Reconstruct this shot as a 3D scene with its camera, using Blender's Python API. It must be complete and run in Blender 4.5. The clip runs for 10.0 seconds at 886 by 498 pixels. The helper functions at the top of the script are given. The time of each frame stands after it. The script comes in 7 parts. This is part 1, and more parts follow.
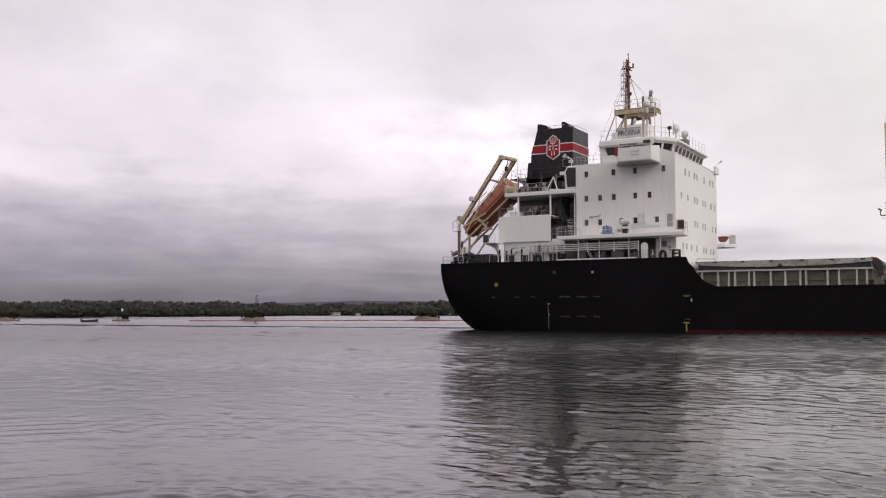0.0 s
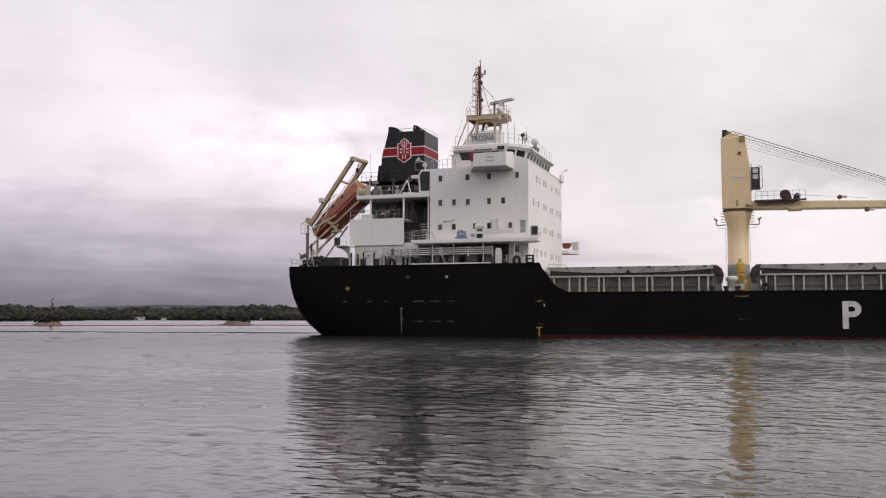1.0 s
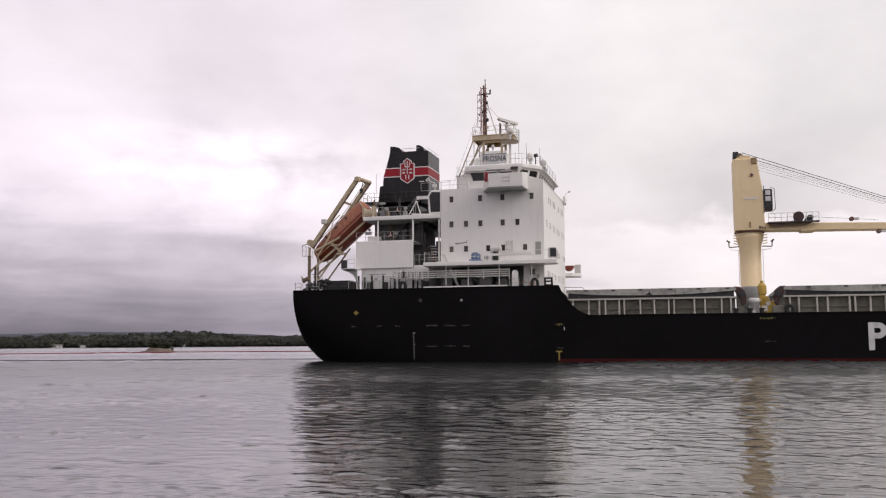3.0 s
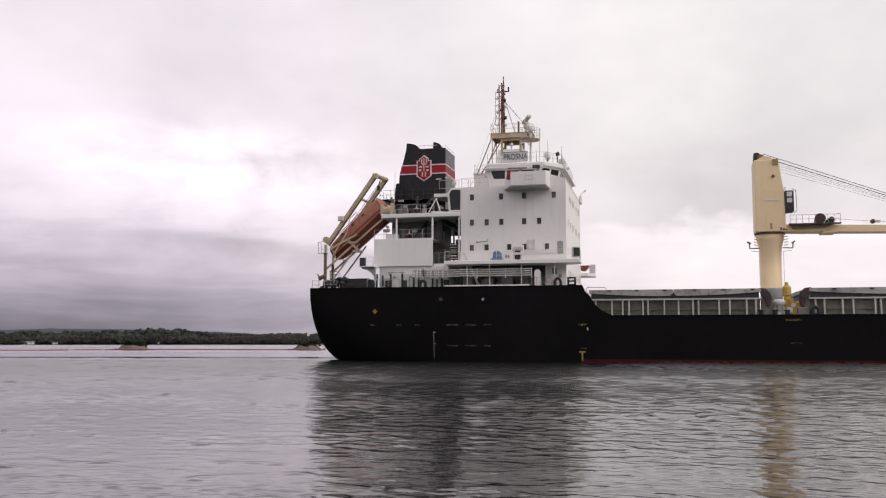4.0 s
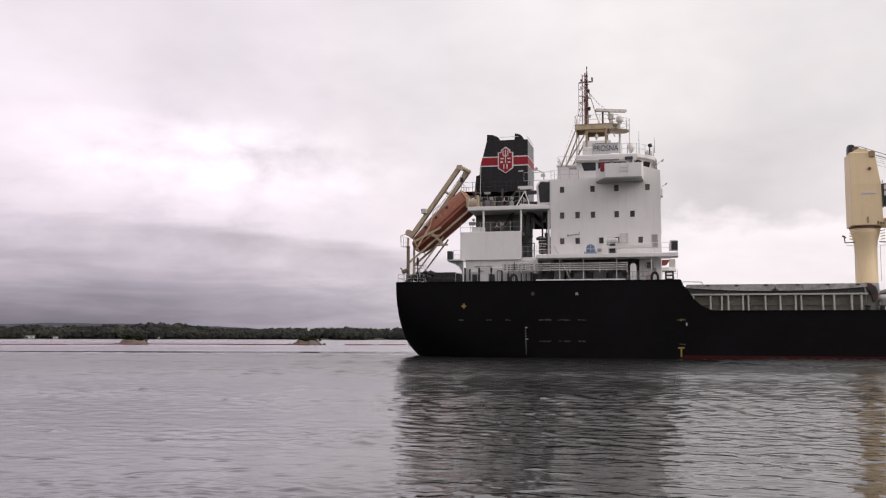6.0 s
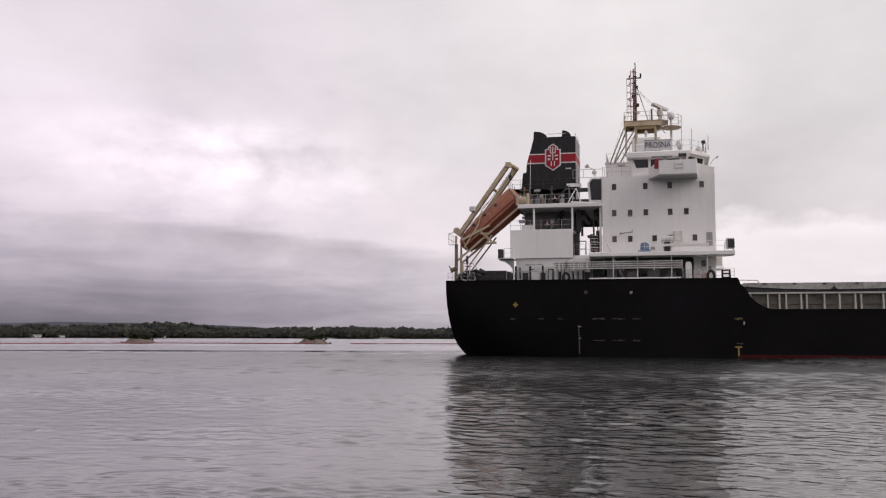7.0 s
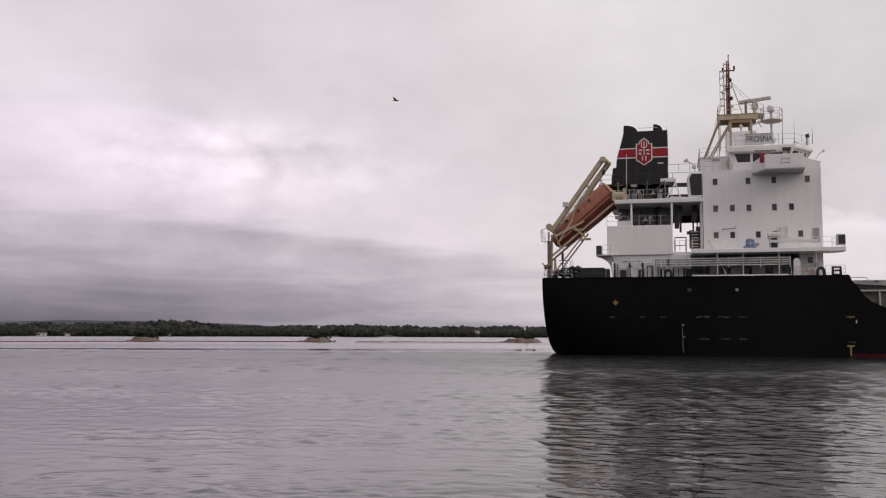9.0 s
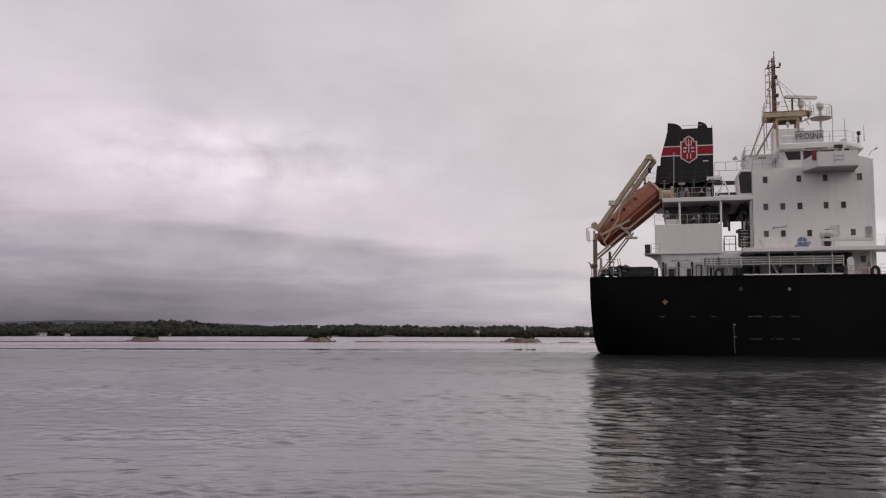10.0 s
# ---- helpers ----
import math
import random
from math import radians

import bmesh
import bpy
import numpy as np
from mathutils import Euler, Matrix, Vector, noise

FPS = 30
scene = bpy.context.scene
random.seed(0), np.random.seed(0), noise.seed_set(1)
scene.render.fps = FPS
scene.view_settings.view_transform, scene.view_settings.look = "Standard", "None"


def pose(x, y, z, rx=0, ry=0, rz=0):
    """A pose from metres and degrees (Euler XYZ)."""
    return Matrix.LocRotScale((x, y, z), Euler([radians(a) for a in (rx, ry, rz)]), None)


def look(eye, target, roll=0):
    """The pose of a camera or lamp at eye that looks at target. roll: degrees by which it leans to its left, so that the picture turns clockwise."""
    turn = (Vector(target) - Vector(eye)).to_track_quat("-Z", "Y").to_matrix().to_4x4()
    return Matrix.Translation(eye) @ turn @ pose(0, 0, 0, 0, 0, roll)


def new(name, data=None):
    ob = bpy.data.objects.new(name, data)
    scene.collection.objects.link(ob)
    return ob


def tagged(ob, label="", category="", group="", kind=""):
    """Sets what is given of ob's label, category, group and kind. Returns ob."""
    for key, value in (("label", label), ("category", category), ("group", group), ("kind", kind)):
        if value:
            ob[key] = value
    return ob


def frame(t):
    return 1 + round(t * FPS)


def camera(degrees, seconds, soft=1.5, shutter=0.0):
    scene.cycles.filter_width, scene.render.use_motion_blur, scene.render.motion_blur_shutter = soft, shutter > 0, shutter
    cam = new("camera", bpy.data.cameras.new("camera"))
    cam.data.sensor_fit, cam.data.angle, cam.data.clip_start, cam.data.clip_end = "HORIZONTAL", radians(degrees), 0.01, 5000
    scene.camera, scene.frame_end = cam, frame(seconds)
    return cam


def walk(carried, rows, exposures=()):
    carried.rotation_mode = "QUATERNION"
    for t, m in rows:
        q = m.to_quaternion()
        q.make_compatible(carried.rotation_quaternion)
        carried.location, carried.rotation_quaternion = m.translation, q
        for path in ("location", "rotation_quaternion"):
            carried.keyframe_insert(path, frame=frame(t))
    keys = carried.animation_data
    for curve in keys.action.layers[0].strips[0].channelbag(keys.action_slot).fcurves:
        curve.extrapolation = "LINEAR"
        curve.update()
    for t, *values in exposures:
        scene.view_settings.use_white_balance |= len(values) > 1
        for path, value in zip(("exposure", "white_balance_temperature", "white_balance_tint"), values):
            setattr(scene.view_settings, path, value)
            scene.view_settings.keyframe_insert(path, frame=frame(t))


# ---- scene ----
cam = camera(50.38, 10.0, soft=1.2)
EYE = (0.0, 0.0, 1.90)
PATH = [
    (0.00, 30.397, 3.957, 0.149),
    (0.25, 26.495, 3.961, 0.314),
    (0.50, 23.021, 3.995, 0.415),
    (0.75, 20.755, 4.076, 0.322),
    (1.00, 19.075, 4.269, 0.172),
    (1.25, 17.547, 4.735, 0.087),
    (1.50, 16.395, 5.205, -0.008),
    (1.75, 15.772, 5.401, -0.171),
    (2.00, 15.467, 5.509, -0.328),
    (2.25, 15.402, 5.647, -0.435),
    (2.50, 15.330, 5.734, -0.458),
    (3.00, 14.668, 5.764, -0.298),
    (3.50, 13.913, 5.756, -0.084),
    (4.00, 13.250, 5.733, 0.114),
    (4.50, 13.108, 5.638, 0.206),
    (5.00, 13.065, 5.545, 0.233),
    (5.50, 13.123, 5.472, 0.238),
    (6.00, 13.275, 5.435, 0.236),
    (6.50, 13.446, 5.403, 0.232),
    (7.00, 13.613, 5.370, 0.232),
    (7.50, 13.754, 5.327, 0.249),
    (8.00, 13.884, 5.278, 0.233),
    (8.50, 13.883, 5.262, 0.249),
    (9.00, 13.884, 5.262, 0.235),
    (9.50, 13.879, 5.257, 0.231),
    (10.00, 13.879, 5.250, 0.199),
]


def aim(yaw, pitch, roll):
    return pose(*EYE, 0, 0, yaw) @ pose(0, 0, 0, 90 + pitch) @ pose(0, 0, 0, 0, 0, roll)


walk(cam, [(t, aim(a, b, c)) for t, a, b, c in PATH], exposures=[(0, 0.0, 6600, 12), (4, 0.06, 6600, 13.5), (5.5, 0.05, 6600, 13.5), (7.5, -0.14, 6600, 14), (8.5, -0.16, 6600, 14), (9, -0.24, 6600, 14.5), (9.5, -0.34, 6600, 14.5), (10, -0.45, 6600, 15)])

# ---------------------------------------------------------------- world and sun
SUN_EL, SUN_AZ = 36, 105         # degrees; azimuth clockwise from +y
world = bpy.data.worlds.new("overcast_sky")
scene.world = world
world.use_nodes = True
wn, wl = world.node_tree.nodes, world.node_tree.links
wn.clear()


def wnode(kind, **kw):
    n = wn.new(kind)
    for k, v in kw.items():
        if k == "ins":
            for i, val in v.items():
                if isinstance(val, bpy.types.NodeSocket):
                    wl.new(val, n.inputs[i])
                else:
                    n.inputs[i].default_value = val
        elif k == "operation":
            n.operation = v
    return n


def wmath(op, a, b=0.0, c=0.0):
    return wnode("ShaderNodeMath", operation=op, ins={0: a, 1: b, 2: c}).outputs[0]


def wramp(fac, stops):
    n = wn.new("ShaderNodeValToRGB")
    wl.new(fac, n.inputs[0])
    el = n.color_ramp.elements
    el[0].position, el[0].color = stops[0][0], (*stops[0][1], 1)
    el[1].position, el[1].color = stops[-1][0], (*stops[-1][1], 1)
    for p, c in stops[1:-1]:
        e = el.new(p)
        e.color = (*c, 1)
    return n.outputs[0]


sky = wn.new("ShaderNodeTexSky")
sky.sky_type, sky.sun_disc = "NISHITA", False
sky.sun_elevation, sky.sun_rotation = radians(SUN_EL), radians(SUN_AZ)
coord = wn.new("ShaderNodeTexCoord").outputs["Generated"]
sep = wnode("ShaderNodeSeparateXYZ", ins={0: coord})
sx, sy, sz = sep.outputs
up = wmath("MAXIMUM", sz, 0.0)
az = wmath("MULTIPLY", wmath("ARCTAN2", wmath("MULTIPLY", sx, -1.0), sy), 57.2958)      # degrees, left of +y
el = wmath("MULTIPLY", wmath("ARCSINE", up), 57.2958)


def wnoise(vec, scale, detail, rough, distort):
    n = wnode("ShaderNodeTexNoise", ins={"Vector": vec, "Scale": scale, "Detail": detail, "Roughness": rough, "Distortion": distort})
    return wmath("SUBTRACT", n.outputs[0], 0.5)


def wstretch(kx, ky, kz):
    return wnode("ShaderNodeVectorMath", operation="MULTIPLY", ins={0: coord, 1: (kx, ky, kz)}).outputs[0]


def wsoft(v, centre, half):
    """1 at the centre, falling softly to 0 at about twice the half width."""
    d = wmath("DIVIDE", wmath("SUBTRACT", v, centre), half)
    return wmath("EXPONENT", wmath("MULTIPLY", wmath("MULTIPLY", d, d), -0.7))


# cloud patterns: level sheets seen edge on low down, rounded heaps higher up
layer = wnode("ShaderNodeVectorMath", operation="SCALE", ins={0: coord, "Scale": wmath("DIVIDE", 1.0, wmath("ADD", up, 0.11))}).outputs[0]
sheet = wnoise(layer, 0.8, 6.0, 0.56, 0.6)
streak = wnoise(wstretch(1.0, 1.0, 9.0), 4.0, 6.0, 0.52, 0.15)
heap = wnoise(wstretch(1.0, 1.0, 1.7), 7.0, 6.0, 0.50, 0.15)
puff = wnoise(wstretch(1.0, 1.0, 1.9), 15.0, 5.0, 0.55, 0.15)
broad = wnoise(wstretch(1.0, 1.0, 1.6), 3.0, 2.0, 0.5, 0.3)
# height above the horizon, pushed up and down by those patterns
lift = wmath("MULTIPLY_ADD", sheet, 6.0, el)
lift = wmath("MULTIPLY_ADD", streak, 3.6, lift)
lift = wmath("MULTIPLY_ADD", wmath("MULTIPLY", puff, wmath("MINIMUM", wmath("DIVIDE", el, 8.0), 1.0)), 4.5, lift)
lift = wmath("ADD", lift, wmath("MINIMUM", wmath("MULTIPLY", wmath("MAXIMUM", wmath("SUBTRACT", 50.0, az), 0.0), 0.12), 1.6))
lift = wmath("ADD", lift, wmath("MINIMUM", wmath("MULTIPLY", wmath("MAXIMUM", wmath("SUBTRACT", 25.0, az), 0.0), 0.2), 3.8))
tone = wramp(wmath("DIVIDE", wmath("ADD", lift, 3.0), 33.0), [(0.0, (0.200, 0.194, 0.238)), (0.10, (0.232, 0.225, 0.272)), (0.17, (0.315, 0.302, 0.355)), (0.235, (0.45, 0.425, 0.48)), (0.30, (0.66, 0.62, 0.675)), (0.36, (0.86, 0.81, 0.855)), (0.43, (0.915, 0.862, 0.903)), (0.52, (0.875, 0.836, 0.868)), (0.62, (0.81, 0.785, 0.805)), (1.0, (0.80, 0.778, 0.80))])
gain = wmath("MULTIPLY_ADD", heap, 0.42, 1.0)
gain = wmath("MULTIPLY_ADD", broad, 0.22, gain)
# a thin place in the cloud, broken into bright rags
rag = wmath("MULTIPLY", wsoft(az, 26.5, 8.0), wsoft(wmath("MULTIPLY_ADD", wmath("SUBTRACT", az, 26.5), -0.05, el), 10.6, 2.0))
gain = wmath("ADD", gain, wmath("MULTIPLY", rag, wmath("MULTIPLY_ADD", puff, 1.35, 0.16)))
# a long grey roll of cloud that slopes down towards the bow, with brighter sky under and over it
roll = wmath("MULTIPLY_ADD", wmath("SUBTRACT", az, 20.0), -0.085, el)
roll = wmath("MULTIPLY_ADD", streak, 2.2, roll)
gain = wmath("MULTIPLY_ADD", wmath("MULTIPLY", wsoft(roll, 5.0, 0.55), wsoft(az, 22.0, 12.0)), -0.20, gain)
# thin bright cloud low over the bow under the clear edge of a grey bank
rim = wmath("MULTIPLY_ADD", puff, 4.0, wmath("MULTIPLY_ADD", heap, 3.0, el))
over = wmath("MINIMUM", wmath("MAXIMUM", wmath("SUBTRACT", rim, 6.5), 0.0), 1.0)
shade = wmath("ADD", wmath("MULTIPLY", wmath("SUBTRACT", 1.0, over), 0.10), wmath("MULTIPLY", wmath("MULTIPLY", over, wsoft(el, 7.5, 4.0)), -0.16))
gain = wmath("MULTIPLY_ADD", shade, wsoft(az, -5.0, 9.0), gain)
gain = wmath("MULTIPLY_ADD", wmath("MULTIPLY", wsoft(el, 16.0, 5.0), wsoft(az, 6.0, 7.0)), 0.12, gain)
# a darker slate-grey belt close over the hills astern
belt = wmath("MINIMUM", wmath("MAXIMUM", wmath("DIVIDE", wmath("SUBTRACT", az, 20.0), 14.0), 0.0), 1.0)
gain = wmath("MULTIPLY_ADD", wmath("MULTIPLY", wsoft(wmath("MULTIPLY_ADD", streak, 1.5, el), 0.2, 1.9), belt), -0.34, gain)
# a brighter, thinner veil high up astern
gain = wmath("MULTIPLY_ADD", wmath("MULTIPLY", wsoft(el, 17.0, 6.0), wsoft(az, 36.0, 9.0)), 0.10, gain)
veil = wnode("ShaderNodeMix", ins={})
veil.data_type = "RGBA"
# the lens's rosy cast at the left is put into the cloud colour, fading towards the bow
cool = wmath("MINIMUM", wmath("MAXIMUM", wmath("DIVIDE", wmath("SUBTRACT", 30.0, az), 26.0), 0.0), 1.0)
hue = wnode("ShaderNodeCombineXYZ", ins={0: 1.0, 1: wmath("MULTIPLY_ADD", cool, 0.036, 0.966), 2: wmath("MULTIPLY_ADD", cool, -0.032, 1.005)}).outputs[0]
tone = wnode("ShaderNodeVectorMath", operation="MULTIPLY", ins={0: tone, 1: hue}).outputs[0]
clear = wnode("ShaderNodeVectorMath", operation="SCALE", ins={0: sky.outputs[0], "Scale": 0.1}).outputs[0]
lit = wnode("ShaderNodeVectorMath", operation="SCALE", ins={0: tone, "Scale": gain}).outputs[0]
wl.new(clear, veil.inputs[6])
wl.new(lit, veil.inputs[7])
veil.inputs[0].default_value = 0.95
back = wnode("ShaderNodeBackground", ins={0: veil.outputs[2], 1: 1.0})
out = wn.new("ShaderNodeOutputWorld")
wl.new(back.outputs[0], out.inputs[0])

sun = new("sun", bpy.data.lights.new("sun", "SUN"))
sun.data.energy, sun.data.angle, sun.data.color = 1.3, radians(30), (1.0, 0.96, 0.92)
sun.matrix_world = look((math.sin(radians(SUN_AZ)) * 50, math.cos(radians(SUN_AZ)) * 50, math.tan(radians(SUN_EL)) * 50), (0, 0, 0))

# ---------------------------------------------------------------- materials


def material(name, base, rough=0.6, metal=0.0, vary=0.25, scale=1.2, stain=None, stain_amount=0.0, streak=False, bump=0.0, bump_scale=12.0, spec=0.5):
    """A painted or natural surface: base colour with grain at two scales, and stains or running streaks of a second colour."""
    m = bpy.data.materials.new(name)
    m.use_nodes = True
    nt = m.node_tree
    nd, lk = nt.nodes, nt.links
    b = nd["Principled BSDF"]
    b.inputs["Metallic"].default_value = metal
    b.inputs["Specular IOR Level"].default_value = spec
    tc = nd.new("ShaderNodeTexCoord").outputs["Object"]
    big_n, small_n = nd.new("ShaderNodeTexNoise"), nd.new("ShaderNodeTexNoise")
    big_n.inputs["Scale"].default_value, big_n.inputs["Detail"].default_value = scale * 0.3, 3
    small_n.inputs["Scale"].default_value, small_n.inputs["Detail"].default_value = scale * 4, 5
    for n in (big_n, small_n):
        lk.new(tc, n.inputs["Vector"])
    add = nd.new("ShaderNodeMath")
    add.operation = "MULTIPLY_ADD"
    lk.new(big_n.outputs[0], add.inputs[0])
    add.inputs[1].default_value = 0.6
    half = nd.new("ShaderNodeMath")
    half.operation = "MULTIPLY"
    lk.new(small_n.outputs[0], half.inputs[0])
    half.inputs[1].default_value = 0.4
    lk.new(half.outputs[0], add.inputs[2])
    ramp = nd.new("ShaderNodeValToRGB")
    lk.new(add.outputs[0], ramp.inputs[0])
    e = ramp.color_ramp.elements
    e[0].position, e[1].position = 0.3, 0.7
    e[0].color = (*[c * (1 - vary) for c in base], 1)
    e[1].color = (*[min(1, c * (1 + vary * 0.7)) for c in base], 1)
    colour = ramp.outputs[0]
    if stain:
        mp = nd.new("ShaderNodeMapping")
        mp.inputs["Scale"].default_value = (2.2, 2.2, 0.22) if streak else (0.9, 0.9, 0.9)
        lk.new(tc, mp.inputs[0])
        sn = nd.new("ShaderNodeTexNoise")
        sn.inputs["Scale"].default_value, sn.inputs["Detail"].default_value, sn.inputs["Roughness"].default_value = 1.3, 6, 0.65
        lk.new(mp.outputs[0], sn.inputs["Vector"])
        sr = nd.new("ShaderNodeValToRGB")
        sr.color_ramp.elements[0].position, sr.color_ramp.elements[1].position = 0.52, 0.78
        sr.color_ramp.elements[1].color = (stain_amount,) * 3 + (1,)
        lk.new(sn.outputs[0], sr.inputs[0])
        mx = nd.new("ShaderNodeMix")
        mx.data_type = "RGBA"
        lk.new(sr.outputs[0], mx.inputs[0])
        lk.new(colour, mx.inputs[6])
        mx.inputs[7].default_value = (*stain, 1)
        colour = mx.outputs[2]
    lk.new(colour, b.inputs["Base Color"])
    rr = nd.new("ShaderNodeMath")
    rr.operation = "MULTIPLY_ADD"
    lk.new(small_n.outputs[0], rr.inputs[0])
    rr.inputs[1].default_value, rr.inputs[2].default_value = 0.25, rough - 0.12
    lk.new(rr.outputs[0], b.inputs["Roughness"])
    if bump:
        bn = nd.new("ShaderNodeTexNoise")
        bn.inputs["Scale"].default_value, bn.inputs["Detail"].default_value = bump_scale, 4
        lk.new(tc, bn.inputs["Vector"])
        bp = nd.new("ShaderNodeBump")
        bp.inputs["Strength"].default_value, bp.inputs["Distance"].default_value = bump, 0.05
        lk.new(bn.outputs[0], bp.inputs["Height"])
        lk.new(bp.outputs[0], b.inputs["Normal"])
    return m


RUST, GRIME = (0.20, 0.085, 0.04), (0.22, 0.20, 0.19)
M_BLACK = material("hull_black_paint", (0.0053, 0.0048, 0.0056), 0.7, vary=0.45, scale=0.5, stain=(0.0100, 0.0088, 0.0098), stain_amount=0.5, spec=0.08)
M_RED = material("boot_top_red_paint", (0.056, 0.011, 0.012), 0.75, spec=0.06, vary=0.35, scale=0.8, stain=(0.03, 0.012, 0.01), stain_amount=0.8, streak=True)
M_WHITE = material("ship_white_paint", (0.765, 0.748, 0.728), 0.5, vary=0.05, scale=0.35, stain=(0.56, 0.52, 0.48), stain_amount=0.3, streak=True)
M_LOWER = material("stained_white_paint", (0.70, 0.69, 0.68), 0.55, vary=0.08, scale=1.0, stain=(0.33, 0.25, 0.2), stain_amount=0.5)
M_LEG = material("weathered_buff_paint", (0.31, 0.25, 0.185), 0.6, vary=0.25, scale=2, stain=RUST, stain_amount=0.5)
M_DIRTY = material("weathered_white_paint", (0.60, 0.59, 0.57), 0.55, vary=0.14, scale=1.5, stain=RUST, stain_amount=0.5, streak=True)
M_GREY = material("grey_deck_and_shade_paint", (0.30, 0.31, 0.30), 0.6, vary=0.2, scale=1.5, stain=RUST, stain_amount=0.4, streak=True)
M_COAM = material("coaming_grey_green_paint", (0.160, 0.155, 0.126), 0.65, vary=0.45, scale=1.1, stain=(0.055, 0.042, 0.03), stain_amount=0.85)
M_HATCH = material("hatch_cover_paint", (0.37, 0.365, 0.338), 0.65, vary=0.45, scale=0.9, stain=(0.07, 0.055, 0.045), stain_amount=0.95)
M_RIB = material("coaming_stay_paint", (0.44, 0.425, 0.385), 0.6, vary=0.25, scale=1.5, stain=RUST, stain_amount=0.4, streak=True)
M_DARK = material("dark_metal", (0.03, 0.03, 0.032), 0.6, vary=0.3, scale=3)
# Dark grey for unlit interiors, the shaded casing and some dark gear.
M_SHADOW = material("casing_and_shade_grey", (0.15, 0.145, 0.145), 0.7, vary=0.3, scale=1.5)
M_CREAM = material("crane_cream_paint", (0.75, 0.59, 0.365), 0.5, vary=0.06, scale=0.5, stain=(0.50, 0.34, 0.18), stain_amount=0.30, streak=True)
M_BUFF = material("davit_buff_paint", (0.46, 0.375, 0.255), 0.55, vary=0.25, scale=2, stain=RUST, stain_amount=0.6)
M_YELLOW = material("mooring_yellow_paint", (0.50, 0.33, 0.06), 0.5, vary=0.35, scale=2, stain=RUST, stain_amount=0.8)
M_WORN = material("worn_hull_mark", (0.045, 0.043, 0.030), 0.7, vary=0.5, scale=5, stain=(0.006, 0.006, 0.006), stain_amount=0.9)
M_WORN2 = material("faded_yellow_lettering", (0.15, 0.125, 0.035), 0.7, vary=0.5, scale=6, stain=(0.008, 0.008, 0.008), stain_amount=0.9)
M_MARK = material("hull_mark_yellow", (0.26, 0.19, 0.035), 0.6, vary=0.3, scale=5)
M_MARKW = material("hull_mark_white", (0.63, 0.63, 0.63), 0.6, vary=0.25, scale=4, stain=(0.2, 0.17, 0.15), stain_amount=0.5, streak=True)
M_ORANGE = material("lifeboat_faded_orange", (0.36, 0.125, 0.07), 0.5, vary=0.3, scale=1.2, stain=(0.50, 0.34, 0.20), stain_amount=1.0)
M_ORANGE_LOW = material("lifeboat_dark_hull", (0.20, 0.045, 0.025), 0.55, vary=0.25, scale=1.4, stain=(0.09, 0.03, 0.02), stain_amount=0.7)
M_FUNNEL = material("funnel_black_paint", (0.0065, 0.0065, 0.007), 0.30, spec=0.30, vary=0.3, scale=1, stain=(0.035, 0.03, 0.028), stain_amount=0.6, streak=True)
M_FRED = material("funnel_red_band", (0.30, 0.014, 0.024), 0.5, spec=0.25, vary=0.15, scale=1.5)
M_FWHITE = material("funnel_white_band", (0.66, 0.62, 0.62), 0.5, vary=0.1, scale=2)
M_SIGNRED = material("red_cloth", (0.27, 0.022, 0.034), 0.7, vary=0.2, scale=5)
M_WHEEL = material("faded_red_paint", (0.56, 0.38, 0.36), 0.6, vary=0.25, scale=6)
M_BLUE = material("blue_tarpaulin", (0.16, 0.22, 0.34), 0.6, vary=0.4, scale=5)
M_MAST = material("mast_ochre_paint", (0.31, 0.225, 0.115), 0.55, vary=0.2, scale=2, stain=RUST, stain_amount=0.5)
M_MASTRED = material("mast_oxide_paint", (0.15, 0.066, 0.054), 0.6, vary=0.35, scale=3, stain=(0.40, 0.36, 0.34), stain_amount=0.8)
M_RAIL = material("grey_rail_paint", (0.40, 0.40, 0.39), 0.6, vary=0.2, scale=3, stain=RUST, stain_amount=0.5)
M_BOARD = material("grey_name_board", (0.56, 0.56, 0.57), 0.6, vary=0.1, scale=2)
M_STAINED = material("stained_brown_steel", (0.15, 0.11, 0.075), 0.7, vary=0.35, scale=3, stain=RUST, stain_amount=0.7)
M_LETTER = material("worn_black_lettering", (0.07, 0.07, 0.075), 0.6, vary=0.4, scale=6, stain=(0.3, 0.3, 0.31), stain_amount=0.5)
M_GEAR = material("dark_maroon_steel", (0.05, 0.022, 0.022), 0.6, vary=0.35, scale=3, stain=RUST, stain_amount=0.5)
M_WIRE = material("steel_wire", (0.09, 0.09, 0.09), 0.5, metal=0.6, vary=0.2, scale=8)
M_RUBBER = material("black_rubber", (0.018, 0.018, 0.018), 0.75, vary=0.3, scale=6)


def glass(name, tint, rough):
    m = bpy.data.materials.new(name)
    m.use_nodes = True
    b = m.node_tree.nodes["Principled BSDF"]
    b.inputs["Base Color"].default_value = (*tint, 1)
    b.inputs["Roughness"].default_value, b.inputs["IOR"].default_value = rough, 1.5
    b.inputs["Transmission Weight"].default_value = 0.15
    b.inputs["Specular IOR Level"].default_value = 0.35
    return m


M_PORT = glass("curtained_window_glass", (0.085, 0.074, 0.070), 0.22)
